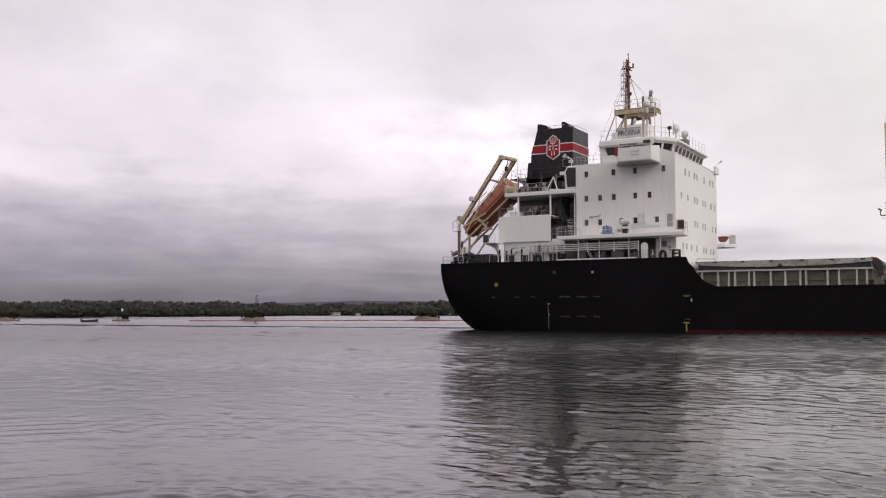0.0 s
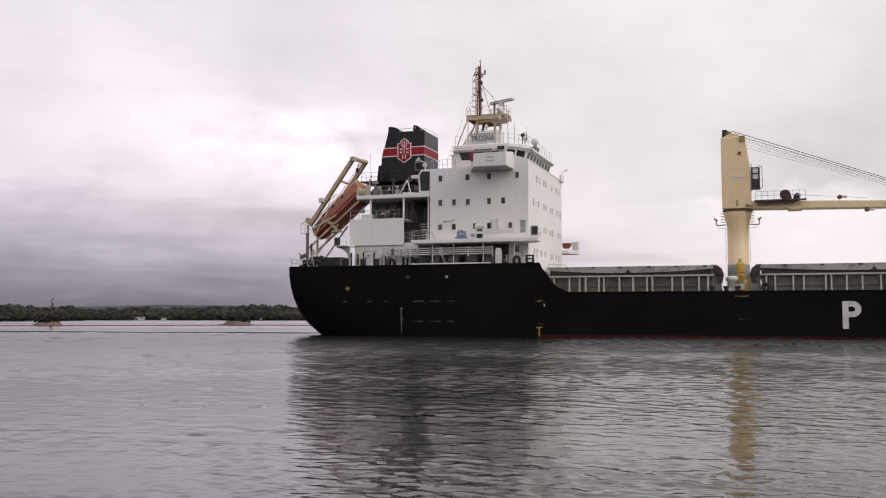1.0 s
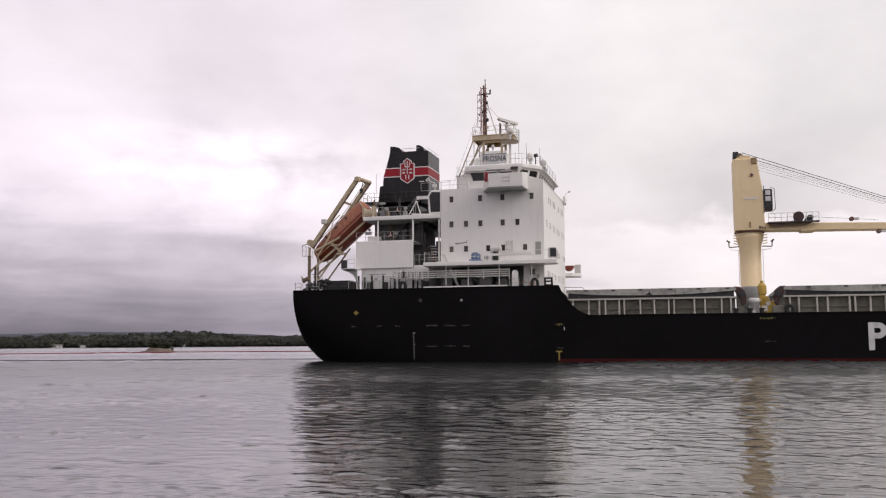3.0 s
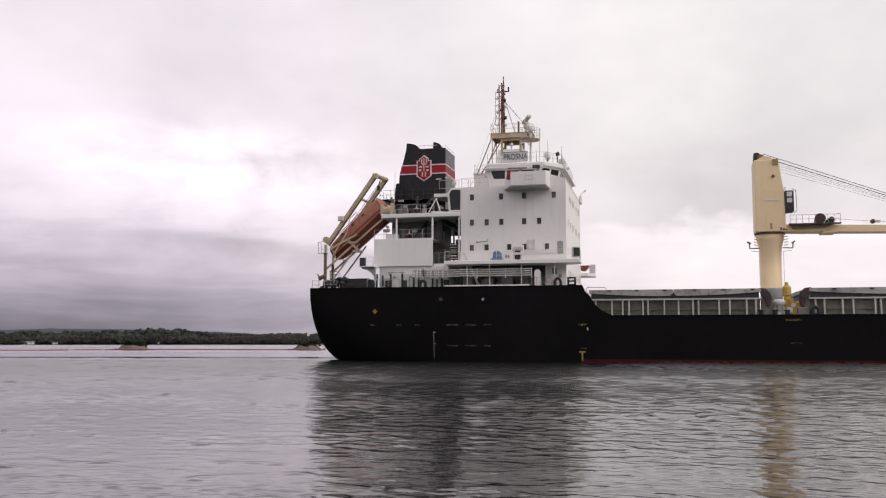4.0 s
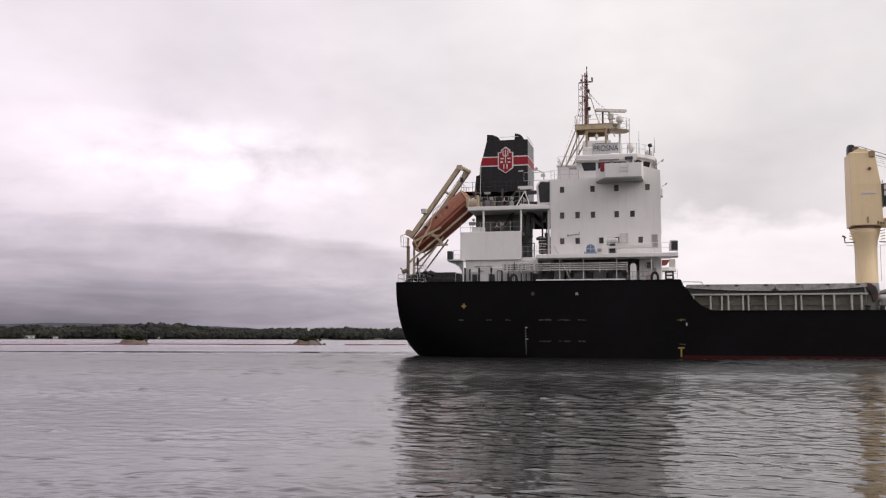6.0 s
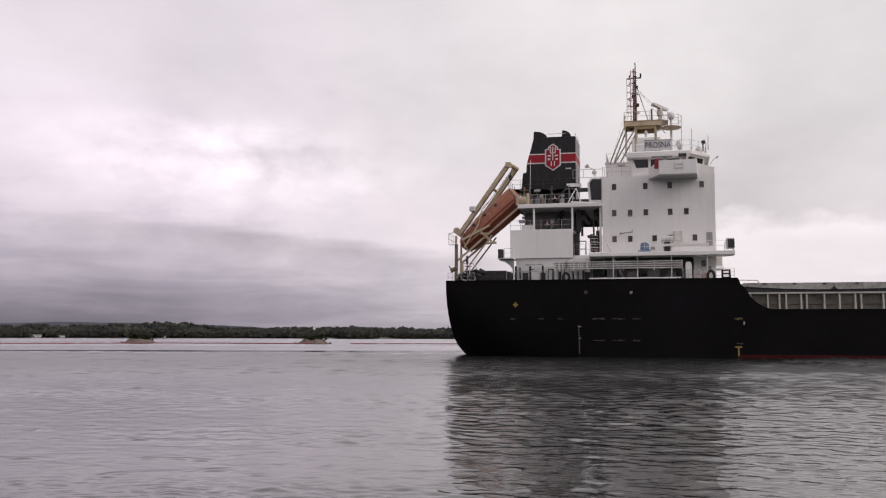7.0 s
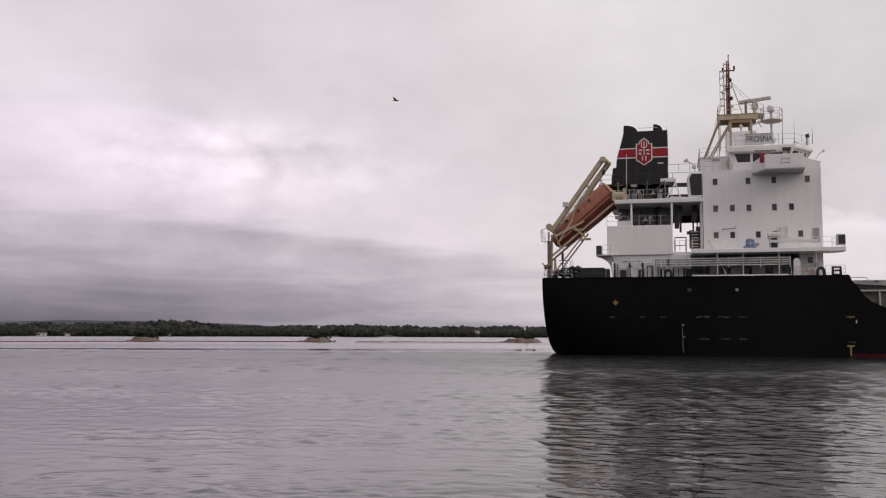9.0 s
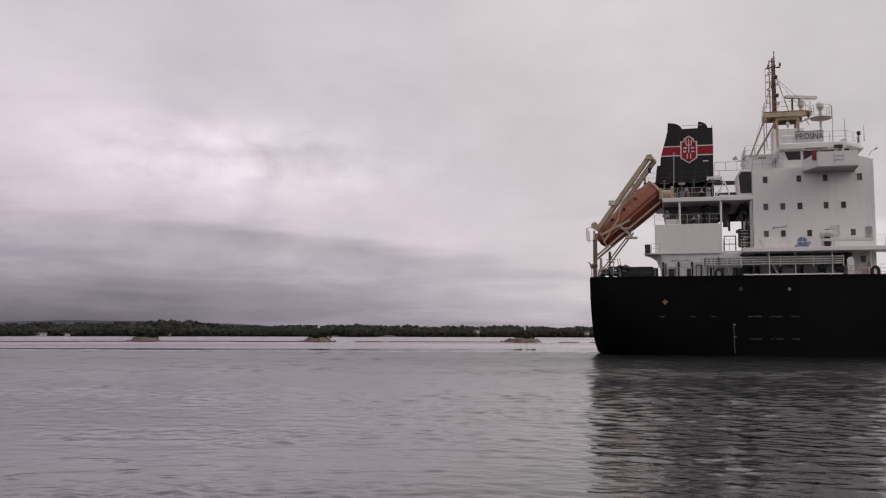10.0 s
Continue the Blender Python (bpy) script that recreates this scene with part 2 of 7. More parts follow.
# some panes have their pale curtains drawn
pn, pl = M_PORT.node_tree.nodes, M_PORT.node_tree.links
drawn = pn.new("ShaderNodeValToRGB")
drawn.color_ramp.elements[0].position, drawn.color_ramp.elements[0].color = 0.25, (0.045, 0.040, 0.038, 1)
drawn.color_ramp.elements[1].position, drawn.color_ramp.elements[1].color = 1.0, (0.17, 0.150, 0.140, 1)
pl.new(pn.new("ShaderNodeObjectInfo").outputs["Random"], drawn.inputs[0])
pl.new(drawn.outputs[0], pn["Principled BSDF"].inputs["Base Color"])
M_GLASS = glass("dark_window_glass", (0.016, 0.017, 0.019), 0.2)

# ---------------------------------------------------------------- mesh helpers


class Shape:
    """Collects vertices and faces of one mesh."""

    def __init__(self):
        self.v, self.f, self.mi = [], [], []

    def add(self, verts, faces, mat=0):
        k = len(self.v)
        self.v += [tuple(p) for p in verts]
        self.f += [tuple(i + k for i in q) for q in faces]
        self.mi += [mat] * len(faces)
        return self

    def box(self, x0, x1, y0, y1, z0, z1, mat=0):
        p = [(x, y, z) for z in (z0, z1) for y in (y0, y1) for x in (x0, x1)]
        return self.add(p, [(0, 2, 3, 1), (4, 5, 7, 6), (0, 1, 5, 4), (2, 6, 7, 3), (0, 4, 6, 2), (1, 3, 7, 5)], mat)

    def prism(self, pts, axis, a, b, mat=0):
        """A polygon drawn out along an axis. pts hold the two other coordinates in x, y, z order."""
        n = len(pts)
        k = "xyz".index(axis)
        ring = lambda w: [tuple(list(q[:k]) + [w] + list(q[k:])) for q in pts]
        return self.add(ring(a) + ring(b), [tuple(range(n)), tuple(range(2 * n - 1, n - 1, -1))] + [(i, i + n, (i + 1) % n + n, (i + 1) % n) for i in range(n)], mat)

    def tube(self, p, q, r, n=8, r2=None, mat=0):
        p, q = Vector(p), Vector(q)
        d = (q - p).normalized()
        a = d.orthogonal().normalized()
        b = d.cross(a)
        r2 = r if r2 is None else r2
        ring = lambda c, s: [c + (a * math.cos(2 * math.pi * i / n) + b * math.sin(2 * math.pi * i / n)) * s for i in range(n)]
        return self.add(ring(p, r) + ring(q, r2), [tuple(range(n - 1, -1, -1)), tuple(range(n, 2 * n))] + [(i, (i + 1) % n, (i + 1) % n + n, i + n) for i in range(n)], mat)

    def path(self, pts, r, n=6, mat=0):
        for p, q in zip(pts, pts[1:]):
            self.tube(p, q, r, n, mat=mat)
        return self

    def beam(self, p, q, w, h, mat=0):
        """A square bar from p to q, w wide across y and h deep."""
        p, q = Vector(p), Vector(q)
        d = (q - p).normalized()
        a = Vector((0, 1, 0)) if abs(d.y) < 0.9 else Vector((1, 0, 0))
        a = (a - d * a.dot(d)).normalized() * (w / 2)
        b = d.cross(a).normalized() * (h / 2)
        v = [c + s * a + t * b for c in (p, q) for s, t in ((-1, -1), (1, -1), (1, 1), (-1, 1))]
        return self.add(v, [(3, 2, 1, 0), (4, 5, 6, 7), (0, 1, 5, 4), (1, 2, 6, 5), (2, 3, 7, 6), (3, 0, 4, 7)], mat)

    def lathe(self, c, prof, n=16, mat=0):
        """A turned solid: prof holds (radius, z) from bottom to top about the upright axis through c."""
        v = [(c[0] + r * math.cos(2 * math.pi * i / n), c[1] + r * math.sin(2 * math.pi * i / n), c[2] + z) for r, z in prof for i in range(n)]
        m = len(prof)
        f = [(j * n + i, j * n + (i + 1) % n, (j + 1) * n + (i + 1) % n, (j + 1) * n + i) for j in range(m - 1) for i in range(n)]
        return self.add(v, f + [tuple(range(n - 1, -1, -1)), tuple(range((m - 1) * n, m * n))], mat)

    def mesh(self, name, mats, smooth=False):
        me = bpy.data.meshes.new(name)
        me.from_pydata(self.v, [], self.f)
        for m in mats:
            me.materials.append(m)
        me.polygons.foreach_set("material_index", self.mi)
        bm = bmesh.new()
        bm.from_mesh(me)
        bmesh.ops.recalc_face_normals(bm, faces=bm.faces)
        bm.to_mesh(me)
        bm.free()
        if smooth:
            me.shade_smooth()
        return me


def part(name, shape, mat, parent, label="", bevel=0.0, smooth=False):
    mats = mat if isinstance(mat, (list, tuple)) else [mat]
    me = shape if isinstance(shape, bpy.types.Mesh) else shape.mesh(name, mats, smooth)
    ob = new(name, me)
    ob.parent = parent
    if label:
        tagged(ob, label)
    if bevel:
        b = ob.modifiers.new("bevel", "BEVEL")
        b.width, b.segments, b.limit_method, b.angle_limit = bevel, 1, "ANGLE", radians(40)
    return ob


def piece(name, me, parent, x, y, z):
    ob = new(name, me)
    ob.parent = parent
    ob.location = (x, y, z)
    return ob


def holed_wall(s, axis, at, depth, u0, u1, z0, z1, holes, mat=0):
    """An upright wall in the plane axis = at, with rectangular holes (u, z, width, height) whose reveals go depth inwards."""
    us = sorted({u0, u1, *[h[0] - h[2] / 2 for h in holes], *[h[0] + h[2] / 2 for h in holes]})
    zs = sorted({z0, z1, *[h[1] - h[3] / 2 for h in holes], *[h[1] + h[3] / 2 for h in holes]})
    P = (lambda u, d, z: (u, at + d, z)) if axis == "y" else (lambda u, d, z: (at + d, u, z))
    for a, b in zip(us, us[1:]):
        for c, d in zip(zs, zs[1:]):
            m, n = (a + b) / 2, (c + d) / 2
            if not any(abs(m - h[0]) < h[2] / 2 and abs(n - h[1]) < h[3] / 2 for h in holes):
                s.add([P(a, 0, c), P(b, 0, c), P(b, 0, d), P(a, 0, d)], [(0, 1, 2, 3)], mat)
                s.add([P(a, depth, c), P(b, depth, c), P(b, depth, d), P(a, depth, d)], [(3, 2, 1, 0)], mat)
    for u, z, w, h in holes:
        a, b, c, d = u - w / 2, u + w / 2, z - h / 2, z + h / 2
        q = [(a, c), (b, c), (b, d), (a, d)]
        for (p1, p2), (p3, p4) in zip(q, q[1:] + q[:1]):
            s.add([P(p1, 0, p2), P(p3, 0, p4), P(p3, depth, p4), P(p1, depth, p2)], [(0, 1, 2, 3)], mat)
    return s


POSTS = {}


def swept(line, r, n):
    """One unbroken round bar along a line of points."""
    s = Shape()
    v = []
    for i, p in enumerate(line):
        d = (line[min(i + 1, len(line) - 1)] - line[max(i - 1, 0)])
        d = d.normalized() if d.length > 1e-6 else Vector((1, 0, 0))
        a = Vector((0, 0, 1)) if abs(d.z) < 0.9 else Vector((1, 0, 0))
        a = (a - d * a.dot(d)).normalized()
        b = d.cross(a)
        v += [p + (a * math.cos(2 * math.pi * k / n) + b * math.sin(2 * math.pi * k / n)) * r for k in range(n)]
    m = len(line)
    f = [(j * n + i, j * n + (i + 1) % n, (j + 1) * n + (i + 1) % n, (j + 1) * n + i) for j in range(m - 1) for i in range(n)]
    return s.add(v, f + [tuple(range(n - 1, -1, -1)), tuple(range((m - 1) * n, m * n))])



def railing(parent, pts, mat, height=1.05, step=1.5, r=0.016, bars=(0.5, 1.0)):
    """A ship's rail along a line of points: bars in one mesh, each upright a piece under it."""
    ob = None
    for k in reversed(bars):
        line = [Vector((p[0], p[1], p[2] + height * k)) for p in pts]
        me = swept(line, r, 6).mesh("rail_bar", [mat])
        if ob is None:
            ob = part("railing", me, mat, parent)
        else:
            part("rail_bar", me, mat, ob)
    key = (mat.name, height)
    if key not in POSTS:
        POSTS[key] = Shape().tube((0, 0, 0), (0, 0, height), 0.024, 6).mesh("rail_post", [mat])
    for p, q in zip(pts, pts[1:]):
        p, q = Vector(p), Vector(q)
        n = max(1, round((q - p).length / step))
        for i in range(n + (q == Vector(pts[-1]))):
            piece("rail_post", POSTS[key], ob, *(p + (q - p) * (i / n)))
    return ob


def lettering(name, text, parent, mat, size, m, depth=0.02):
    """Raised letters in the built-in font, turned into a mesh."""
    cu = bpy.data.curves.new(name, "FONT")
    cu.body, cu.size, cu.extrude, cu.align_x = text, size, depth, "LEFT"
    ob = new(name, cu)
    dg = bpy.context.evaluated_depsgraph_get()
    me = bpy.data.meshes.new_from_object(ob.evaluated_get(dg))
    bpy.data.objects.remove(ob)
    me.materials.clear()
    me.materials.append(mat)
    o = new(name, me)
    o.parent = parent
    o.matrix_basis = m
    return o

# ---------------------------------------------------------------- water


def water_material(name="river_water", stirred=False):
    m = bpy.data.materials.new(name)
    m.use_nodes = True
    nd, lk = m.node_tree.nodes, m.node_tree.links
    b = nd["Principled BSDF"]
    b.inputs["Base Color"].default_value = (0.012, 0.013, 0.013, 1)
    b.inputs["IOR"].default_value = 1.333
    tc = nd.new("ShaderNodeTexCoord").outputs["Object"]
    height = None
    for scale, stretch, amount in ((1.1, (0.55, 1.0, 1), 0.22), (3.0, (0.6, 1.0, 1), 0.12), (8.0, (0.7, 1.0, 1), 0.04)):
        mp = nd.new("ShaderNodeMapping")
        mp.inputs["Scale"].default_value = stretch
        mp.inputs["Rotation"].default_value = (0, 0, radians(17 * scale))
        lk.new(tc, mp.inputs[0])
        n = nd.new("ShaderNodeTexNoise")
        n.inputs["Scale"].default_value, n.inputs["Detail"].default_value, n.inputs["Roughness"].default_value = scale, 3, 0.5
        lk.new(mp.outputs[0], n.inputs["Vector"])
        k = nd.new("ShaderNodeMath")
        k.operation = "MULTIPLY_ADD"
        lk.new(n.outputs[0], k.inputs[0])
        k.inputs[1].default_value = amount
        if height is not None:
            lk.new(height, k.inputs[2])
        else:
            k.inputs[2].default_value = 0.0
        height = k.outputs[0]
    # close by the ripples are modelled; farther off they are too fine to tell apart and read as roughness
    far = nd.new("ShaderNodeVectorMath")
    far.operation = "LENGTH"
    lk.new(tc, far.inputs[0])
    sp = nd.new("ShaderNodeSeparateXYZ")
    lk.new(tc, sp.inputs[0])

    def span(value, a, b, c, d):
        n = nd.new("ShaderNodeMapRange")
        lk.new(value, n.inputs[0])
        for i, val in ((1, a), (2, b), (3, c), (4, d)):
            n.inputs[i].default_value = val
        return n.outputs[0]

    def calc(op, a, b):
        n = nd.new("ShaderNodeMath")
        n.operation = op
        n.inputs[2].default_value = 0.22
        for i, val in ((0, a), (1, b)):
            if isinstance(val, bpy.types.NodeSocket):
                lk.new(val, n.inputs[i])
            else:
                n.inputs[i].default_value = val
        return n.outputs[0]

    reach = calc("ADD", sp.outputs[1], calc("MULTIPLY", calc("MAXIMUM", calc("SUBTRACT", -10.0, sp.outputs[0]), 0.0), 0.2))
    rough = calc("ADD", span(far.outputs["Value"], 12.0, 70.0, 0.075, 0.245), span(reach, SLICK + 6.0, SLICK + 9.0, 0.0, -0.16))
    # the smooth slick along the ship's track
    wob = nd.new("ShaderNodeTexNoise")
    wob.inputs["Scale"].default_value = 0.05
    lk.new(tc, wob.inputs["Vector"])
    track = calc("ADD", reach, calc("MULTIPLY", wob.outputs[0], 4.0))
    edge = span(sp.outputs[0], -75.0, -10.0, SLICK + 14.0, SLICK + 28.0)
    slick = calc("MULTIPLY", span(track, SLICK - 1.0, SLICK + 2.0, 0.0, 0.85), span(calc("SUBTRACT", edge, reach), 0.0, 3.0, 0.0, 1.0))
    rough = calc("MAXIMUM", calc("SUBTRACT", rough, calc("MULTIPLY", slick, 0.2)), 0.03)
    if stirred:
        lk.new(calc("MULTIPLY_ADD", calc("MULTIPLY", span(sp.outputs[0], -5.0, 5.0, 0.0, 1.0), span(sp.outputs[1], -42.0, -15.0, 0.0, 1.0)), 0.36), b.inputs["Roughness"])
    else:
        lk.new(rough, b.inputs["Roughness"])
    # gusts: patches of rougher and calmer water
    gm = nd.new("ShaderNodeMapping")
    gm.inputs["Scale"].default_value = (0.012, 0.035, 1)
    lk.new(tc, gm.inputs[0])
    g = nd.new("ShaderNodeTexNoise")
    g.inputs["Scale"].default_value, g.inputs["Detail"].default_value = 1.0, 4
    lk.new(gm.outputs[0], g.inputs["Vector"])
    gr = nd.new("ShaderNodeMapRange")
    lk.new(g.outputs[0], gr.inputs[0])
    gr.inputs[1].default_value, gr.inputs[2].default_value, gr.inputs[3].default_value, gr.inputs[4].default_value = 0.35, 0.65, 0.6, 1.0
    bp = nd.new("ShaderNodeBump")
    bp.inputs["Distance"].default_value = WATER_BUMP
    lk.new(calc("MULTIPLY", gr.outputs[0], calc("MULTIPLY", span(reach, SLICK + 6.0, SLICK + 9.0, 1.0, 0.2), calc("SUBTRACT", 1.0, calc("MULTIPLY", slick, 0.92)))), bp.inputs["Strength"])
    lk.new(height, bp.inputs["Height"])
    lk.new(bp.outputs[0], b.inputs["Normal"])
    return m


WATER_BUMP, SLICK = 0.115, 114.0
M_WATER = water_material()
M_STIRRED = water_material("stirred_water", True)


def build_water():
    """One sheet to the horizon, fine near the bank where we stand and coarser with distance, with short wind waves in gusts."""
    radii = [0.2]
    while radii[-1] < 4850:
        r = radii[-1]
        radii.append(r * 1.12 if r < 3 else r * 1.03 if r < 9 else r * 1.0046 if r < 110 else r + 0.55 if r < 300 else r + 1.1 if r < 700 else r + 3.2 if r < 1500 else r * 1.12)
    az = sorted({round(a, 3) for a in np.concatenate([np.arange(-20, 58, 0.18), np.arange(58, 340, 3.0)])})
    R, A = np.meshgrid(np.array(radii), np.radians(np.array(az)), indexing="ij")
    x, y = -R * np.sin(A), R * np.cos(A)
    space = np.where(R < 110, R * 0.0046, np.where(R < 300, 0.55, np.where(R < 700, 1.1, 3.2)))
    rng = np.random.default_rng(5)
    gust = np.zeros_like(x)
    for i in range(9):
        th, lam = rng.uniform(0, 6.28), rng.uniform(5, 26)
        gust += np.sin(6.2832 / lam * (x * math.cos(th) * 0.6 + y * math.sin(th)) + rng.uniform(0, 6.28))
    gust = np.clip(0.72 + 0.26 * gust, 0.12, 1.7)
    z, dx, dy = np.zeros_like(x), np.zeros_like(x), np.zeros_like(x)
    for i in range(54):
        lam = 0.18 * 1.038 ** i
        th = radians(rng.normal(262, 55))
        k = 2 * np.pi / lam
        amp = WAVE * lam ** 0.42 * np.clip(1.5 - 3.0 * space / lam, 0, 1) * gust
        ph = k * (x * math.cos(th) + y * math.sin(th)) + rng.uniform(0, 6.28)
        z += amp * np.sin(ph)
        dx += 0.3 * amp * math.cos(th) * np.cos(ph)
        dy += 0.3 * amp * math.sin(th) * np.cos(ph)
    reach = y + 0.2 * np.clip(-10.0 - x, 0, None)
    # here and there, in patches, a ripple steepens into a short crest
    patch = np.zeros_like(x)
    for i in range(14):
        th, lam = rng.uniform(0, 6.28), rng.uniform(2, 15)
        patch += np.sin(6.2832 / lam * (x * math.cos(th) * 0.55 + y * math.sin(th)) + rng.uniform(0, 6.28))
    patch = np.clip(0.5 + 0.45 * patch / 7 ** 0.5, 0.0, 1.5)
    crest, power = np.zeros_like(x), np.full_like(x, 1e-6)
    for i in range(34):
        lam, th = 0.40 * 1.043 ** i, radians(rng.normal(268, 40))
        amp = np.clip(1.7 - 3.0 * space / lam, 0, 1)
        crest += amp * np.sin(6.2832 / lam * (x * math.cos(th) + y * math.sin(th)) + rng.uniform(0, 6.28))
        power += amp ** 2 / 2
    crest = np.clip(crest / np.sqrt(power) - 1.0, 0, None) ** 1.2
    z += CREST * crest * patch * np.clip(power / 3.0, 0, 1) * np.clip((R - 10.0) / 9.0, 0.12, 1)
    # the middle distance, where only the longer ripples can be told apart
    mid = np.clip((R - 18) / 30.0, 0, 1) * (reach < SLICK + 4.0)
    for i in range(30):
        c, th = rng.uniform(3.2, 8.5) * 0.0046, radians(rng.normal(0, 65))
        amp = mid * c * R * MID_SLOPE / 6.2832 / 30 ** 0.5 * 1.414 * (0.55 + 0.45 * gust)
        z += amp * np.sin(6.2832 / c * (np.log(R) * math.cos(th) + A * math.sin(th)) + rng.uniform(0, 6.28))
    # a smooth slick along the ship's track
    far_edge = SLICK + 14.0 + 14.0 * np.clip((x + 75.0) / 65.0, 0, 1)
    z *= 1 - 0.94 * np.clip((reach - SLICK - 0.9 * np.sin(x * 0.08)) / 3.0, 0, 1) * np.clip((far_edge - reach) / 3.0, 0, 1)
    # ripples beyond the ship's track, sized by distance and turned to fit the camera's view
    ruffle = np.clip((reach - far_edge) / 3.0, 0, 1) * (R < 1500) * (y > 0)
    for i in range(26):
        lam = rng.uniform(3.2, 5.5) * np.where(R < 300, 0.55, np.where(R < 700, 1.1, 3.2)) / 0.9
        a0 = A + radians(rng.normal(0, 24))
        amp = ruffle * lam * FAR_SLOPE / 6.2832 / 26 ** 0.5 * 1.414
        ph = 6.2832 / lam * (-x * np.sin(a0) + y * np.cos(a0)) + rng.uniform(0, 6.28)
        z += amp * np.sin(ph)
    calm = np.clip(R / 2.5, 0, 1)
    x, y, z = x + dx * calm, y + dy * calm, z * calm
    n, m = x.shape
    verts = np.concatenate([np.stack([x, y, z], -1).reshape(-1, 3), [[0.0, 0.0, 0.0]]])
    i, j = np.meshgrid(np.arange(n - 1), np.arange(m), indexing="ij")
    j2 = (j + 1) % m
    quads = np.stack([i * m + j, (i + 1) * m + j, (i + 1) * m + j2, i * m + j2], -1).reshape(-1, 4)
    me = bpy.data.meshes.new("water")
    faces = quads[:, ::-1].tolist() + [((k + 1) % m, k, n * m) for k in range(m)]
    me.from_pydata(verts.tolist(), [], faces)
    me.materials.append(M_WATER)
    me.shade_smooth()
    if me.polygons[0].normal.z < 0:
        me.flip_normals()
    return tagged(new("water", me), "grey rippled river water under an overcast sky", "water", kind="structure")


WAVE, CREST, FAR_SLOPE, MID_SLOPE = 0.00145, 0.0125, 0.07, 0.082
WATER = build_water()

# ---------------------------------------------------------------- far shore, woods and hills


def foliage_material(name, dark, light):
    m = material(name, light, 0.85, vary=0.3, scale=0.3, bump=0.0, spec=0.1)
    nd, lk = m.node_tree.nodes, m.node_tree.links
    g = nd.new("ShaderNodeNewGeometry")
    patch = nd.new("ShaderNodeTexNoise")
    patch.inputs["Scale"].default_value, patch.inputs["Detail"].default_value = 0.03, 2
    lk.new(nd.new("ShaderNodeTexCoord").outputs["Object"], patch.inputs["Vector"])
    half = nd.new("ShaderNodeMath")
    half.operation = "MULTIPLY"
    lk.new(g.outputs["Random Per Island"], half.inputs[0])
    half.inputs[1].default_value = 0.03
    add = nd.new("ShaderNodeMath")
    add.operation = "MULTIPLY_ADD"
    lk.new(patch.outputs[0], add.inputs[0])
    add.inputs[1].default_value = 1.3
    lk.new(half.outputs[0], add.inputs[2])
    r = nd.new("ShaderNodeValToRGB")
    r.color_ramp.elements[0].position = 0.48
    r.color_ramp.elements[0].color = (*dark, 1)
    r.color_ramp.elements[1].position = 0.88
    r.color_ramp.elements[1].color = (*light, 1)
    lk.new(add.outputs[0], r.inputs[0])
    b = nd["Principled BSDF"]
    lk.new(r.outputs[0], b.inputs["Base Color"])
    # shading normals bent mostly skyward to even out light and dark on the crowns
    turn = nd.new("ShaderNodeMix")
    turn.data_type = "VECTOR"
    turn.inputs[0].default_value = 0.8
    lk.new(g.outputs["Normal"], turn.inputs[4])
    turn.inputs[5].default_value = (0, -0.25, 0.97)
    unit = nd.new("ShaderNodeVectorMath")
    unit.operation = "NORMALIZE"
    lk.new(turn.outputs[1], unit.inputs[0])
    lk.new(unit.outputs[0], b.inputs["Normal"])
    # leaves let part of the light through
    tr = nd.new("ShaderNodeBsdfTranslucent")
    lk.new(r.outputs[0], tr.inputs[0])
    mx = nd.new("ShaderNodeMixShader")
    mx.inputs[0].default_value = 0.5
    lk.new(b.outputs[0], mx.inputs[1])
    lk.new(tr.outputs[0], mx.inputs[2])
    lk.new(mx.outputs[0], nd["Material Output"].inputs[0])
    return m


# Far leaves are greyed and paled, with the distance haze in their colour.
M_LEAF = foliage_material("hazed_woodland_leaves", (0.084, 0.087, 0.084), (0.118, 0.123, 0.095))
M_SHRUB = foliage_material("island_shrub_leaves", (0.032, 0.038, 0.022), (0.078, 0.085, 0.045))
M_BARK = material("grey_bark", (0.10, 0.085, 0.07), 0.9, vary=0.3, scale=3)
M_ROCK = material("island_rock", (0.150, 0.116, 0.100), 0.9, vary=0.5, scale=1.0, stain=(0.10, 0.088, 0.07), stain_amount=0.8, bump=0.6, bump_scale=2.5)
M_SHORE = material("shore_earth_and_grass", (0.05, 0.055, 0.035), 0.95, vary=0.4, scale=0.05)
# The hills' blue is distance haze put into the base colour.
M_HILL = material("hazed_wooded_hill", (0.034, 0.037, 0.056), 0.95, vary=0.25, scale=0.01)
M_BOOM = material("boom_red_float", (0.150, 0.018, 0.024), 0.6, vary=0.25, scale=2)
M_HOUSE = material("house_white_boards", (0.62, 0.615, 0.61), 0.6, vary=0.12, scale=1)
M_ROOF = material("house_grey_shingle", (0.16, 0.155, 0.15), 0.85, vary=0.2, scale=1.5)

ICO = []
for it in range(1):
    bm = bmesh.new()
    bmesh.ops.create_icosphere(bm, subdivisions=1, radius=1)
    ICO = ([v.co.copy() for v in bm.verts], [tuple(v.index for v in f.verts) for f in bm.faces])
    bm.free()


def clump(s, c, r, rng, squash=0.85, mat=0):
    s.add([(c[0] + p.x * r * rng.uniform(0.65, 1.25), c[1] + p.y * r * rng.uniform(0.65, 1.25), c[2] + p.z * r * squash * rng.uniform(0.65, 1.25)) for p in ICO[0]], ICO[1], mat)


OCTA = ([(1, 0, 0), (0, 1, 0), (-1, 0, 0), (0, -1, 0), (0, 0, 1), (0, 0, -1)], [(0, 1, 4), (1, 2, 4), (2, 3, 4), (3, 0, 4), (1, 0, 5), (2, 1, 5), (3, 2, 5), (0, 3, 5)])


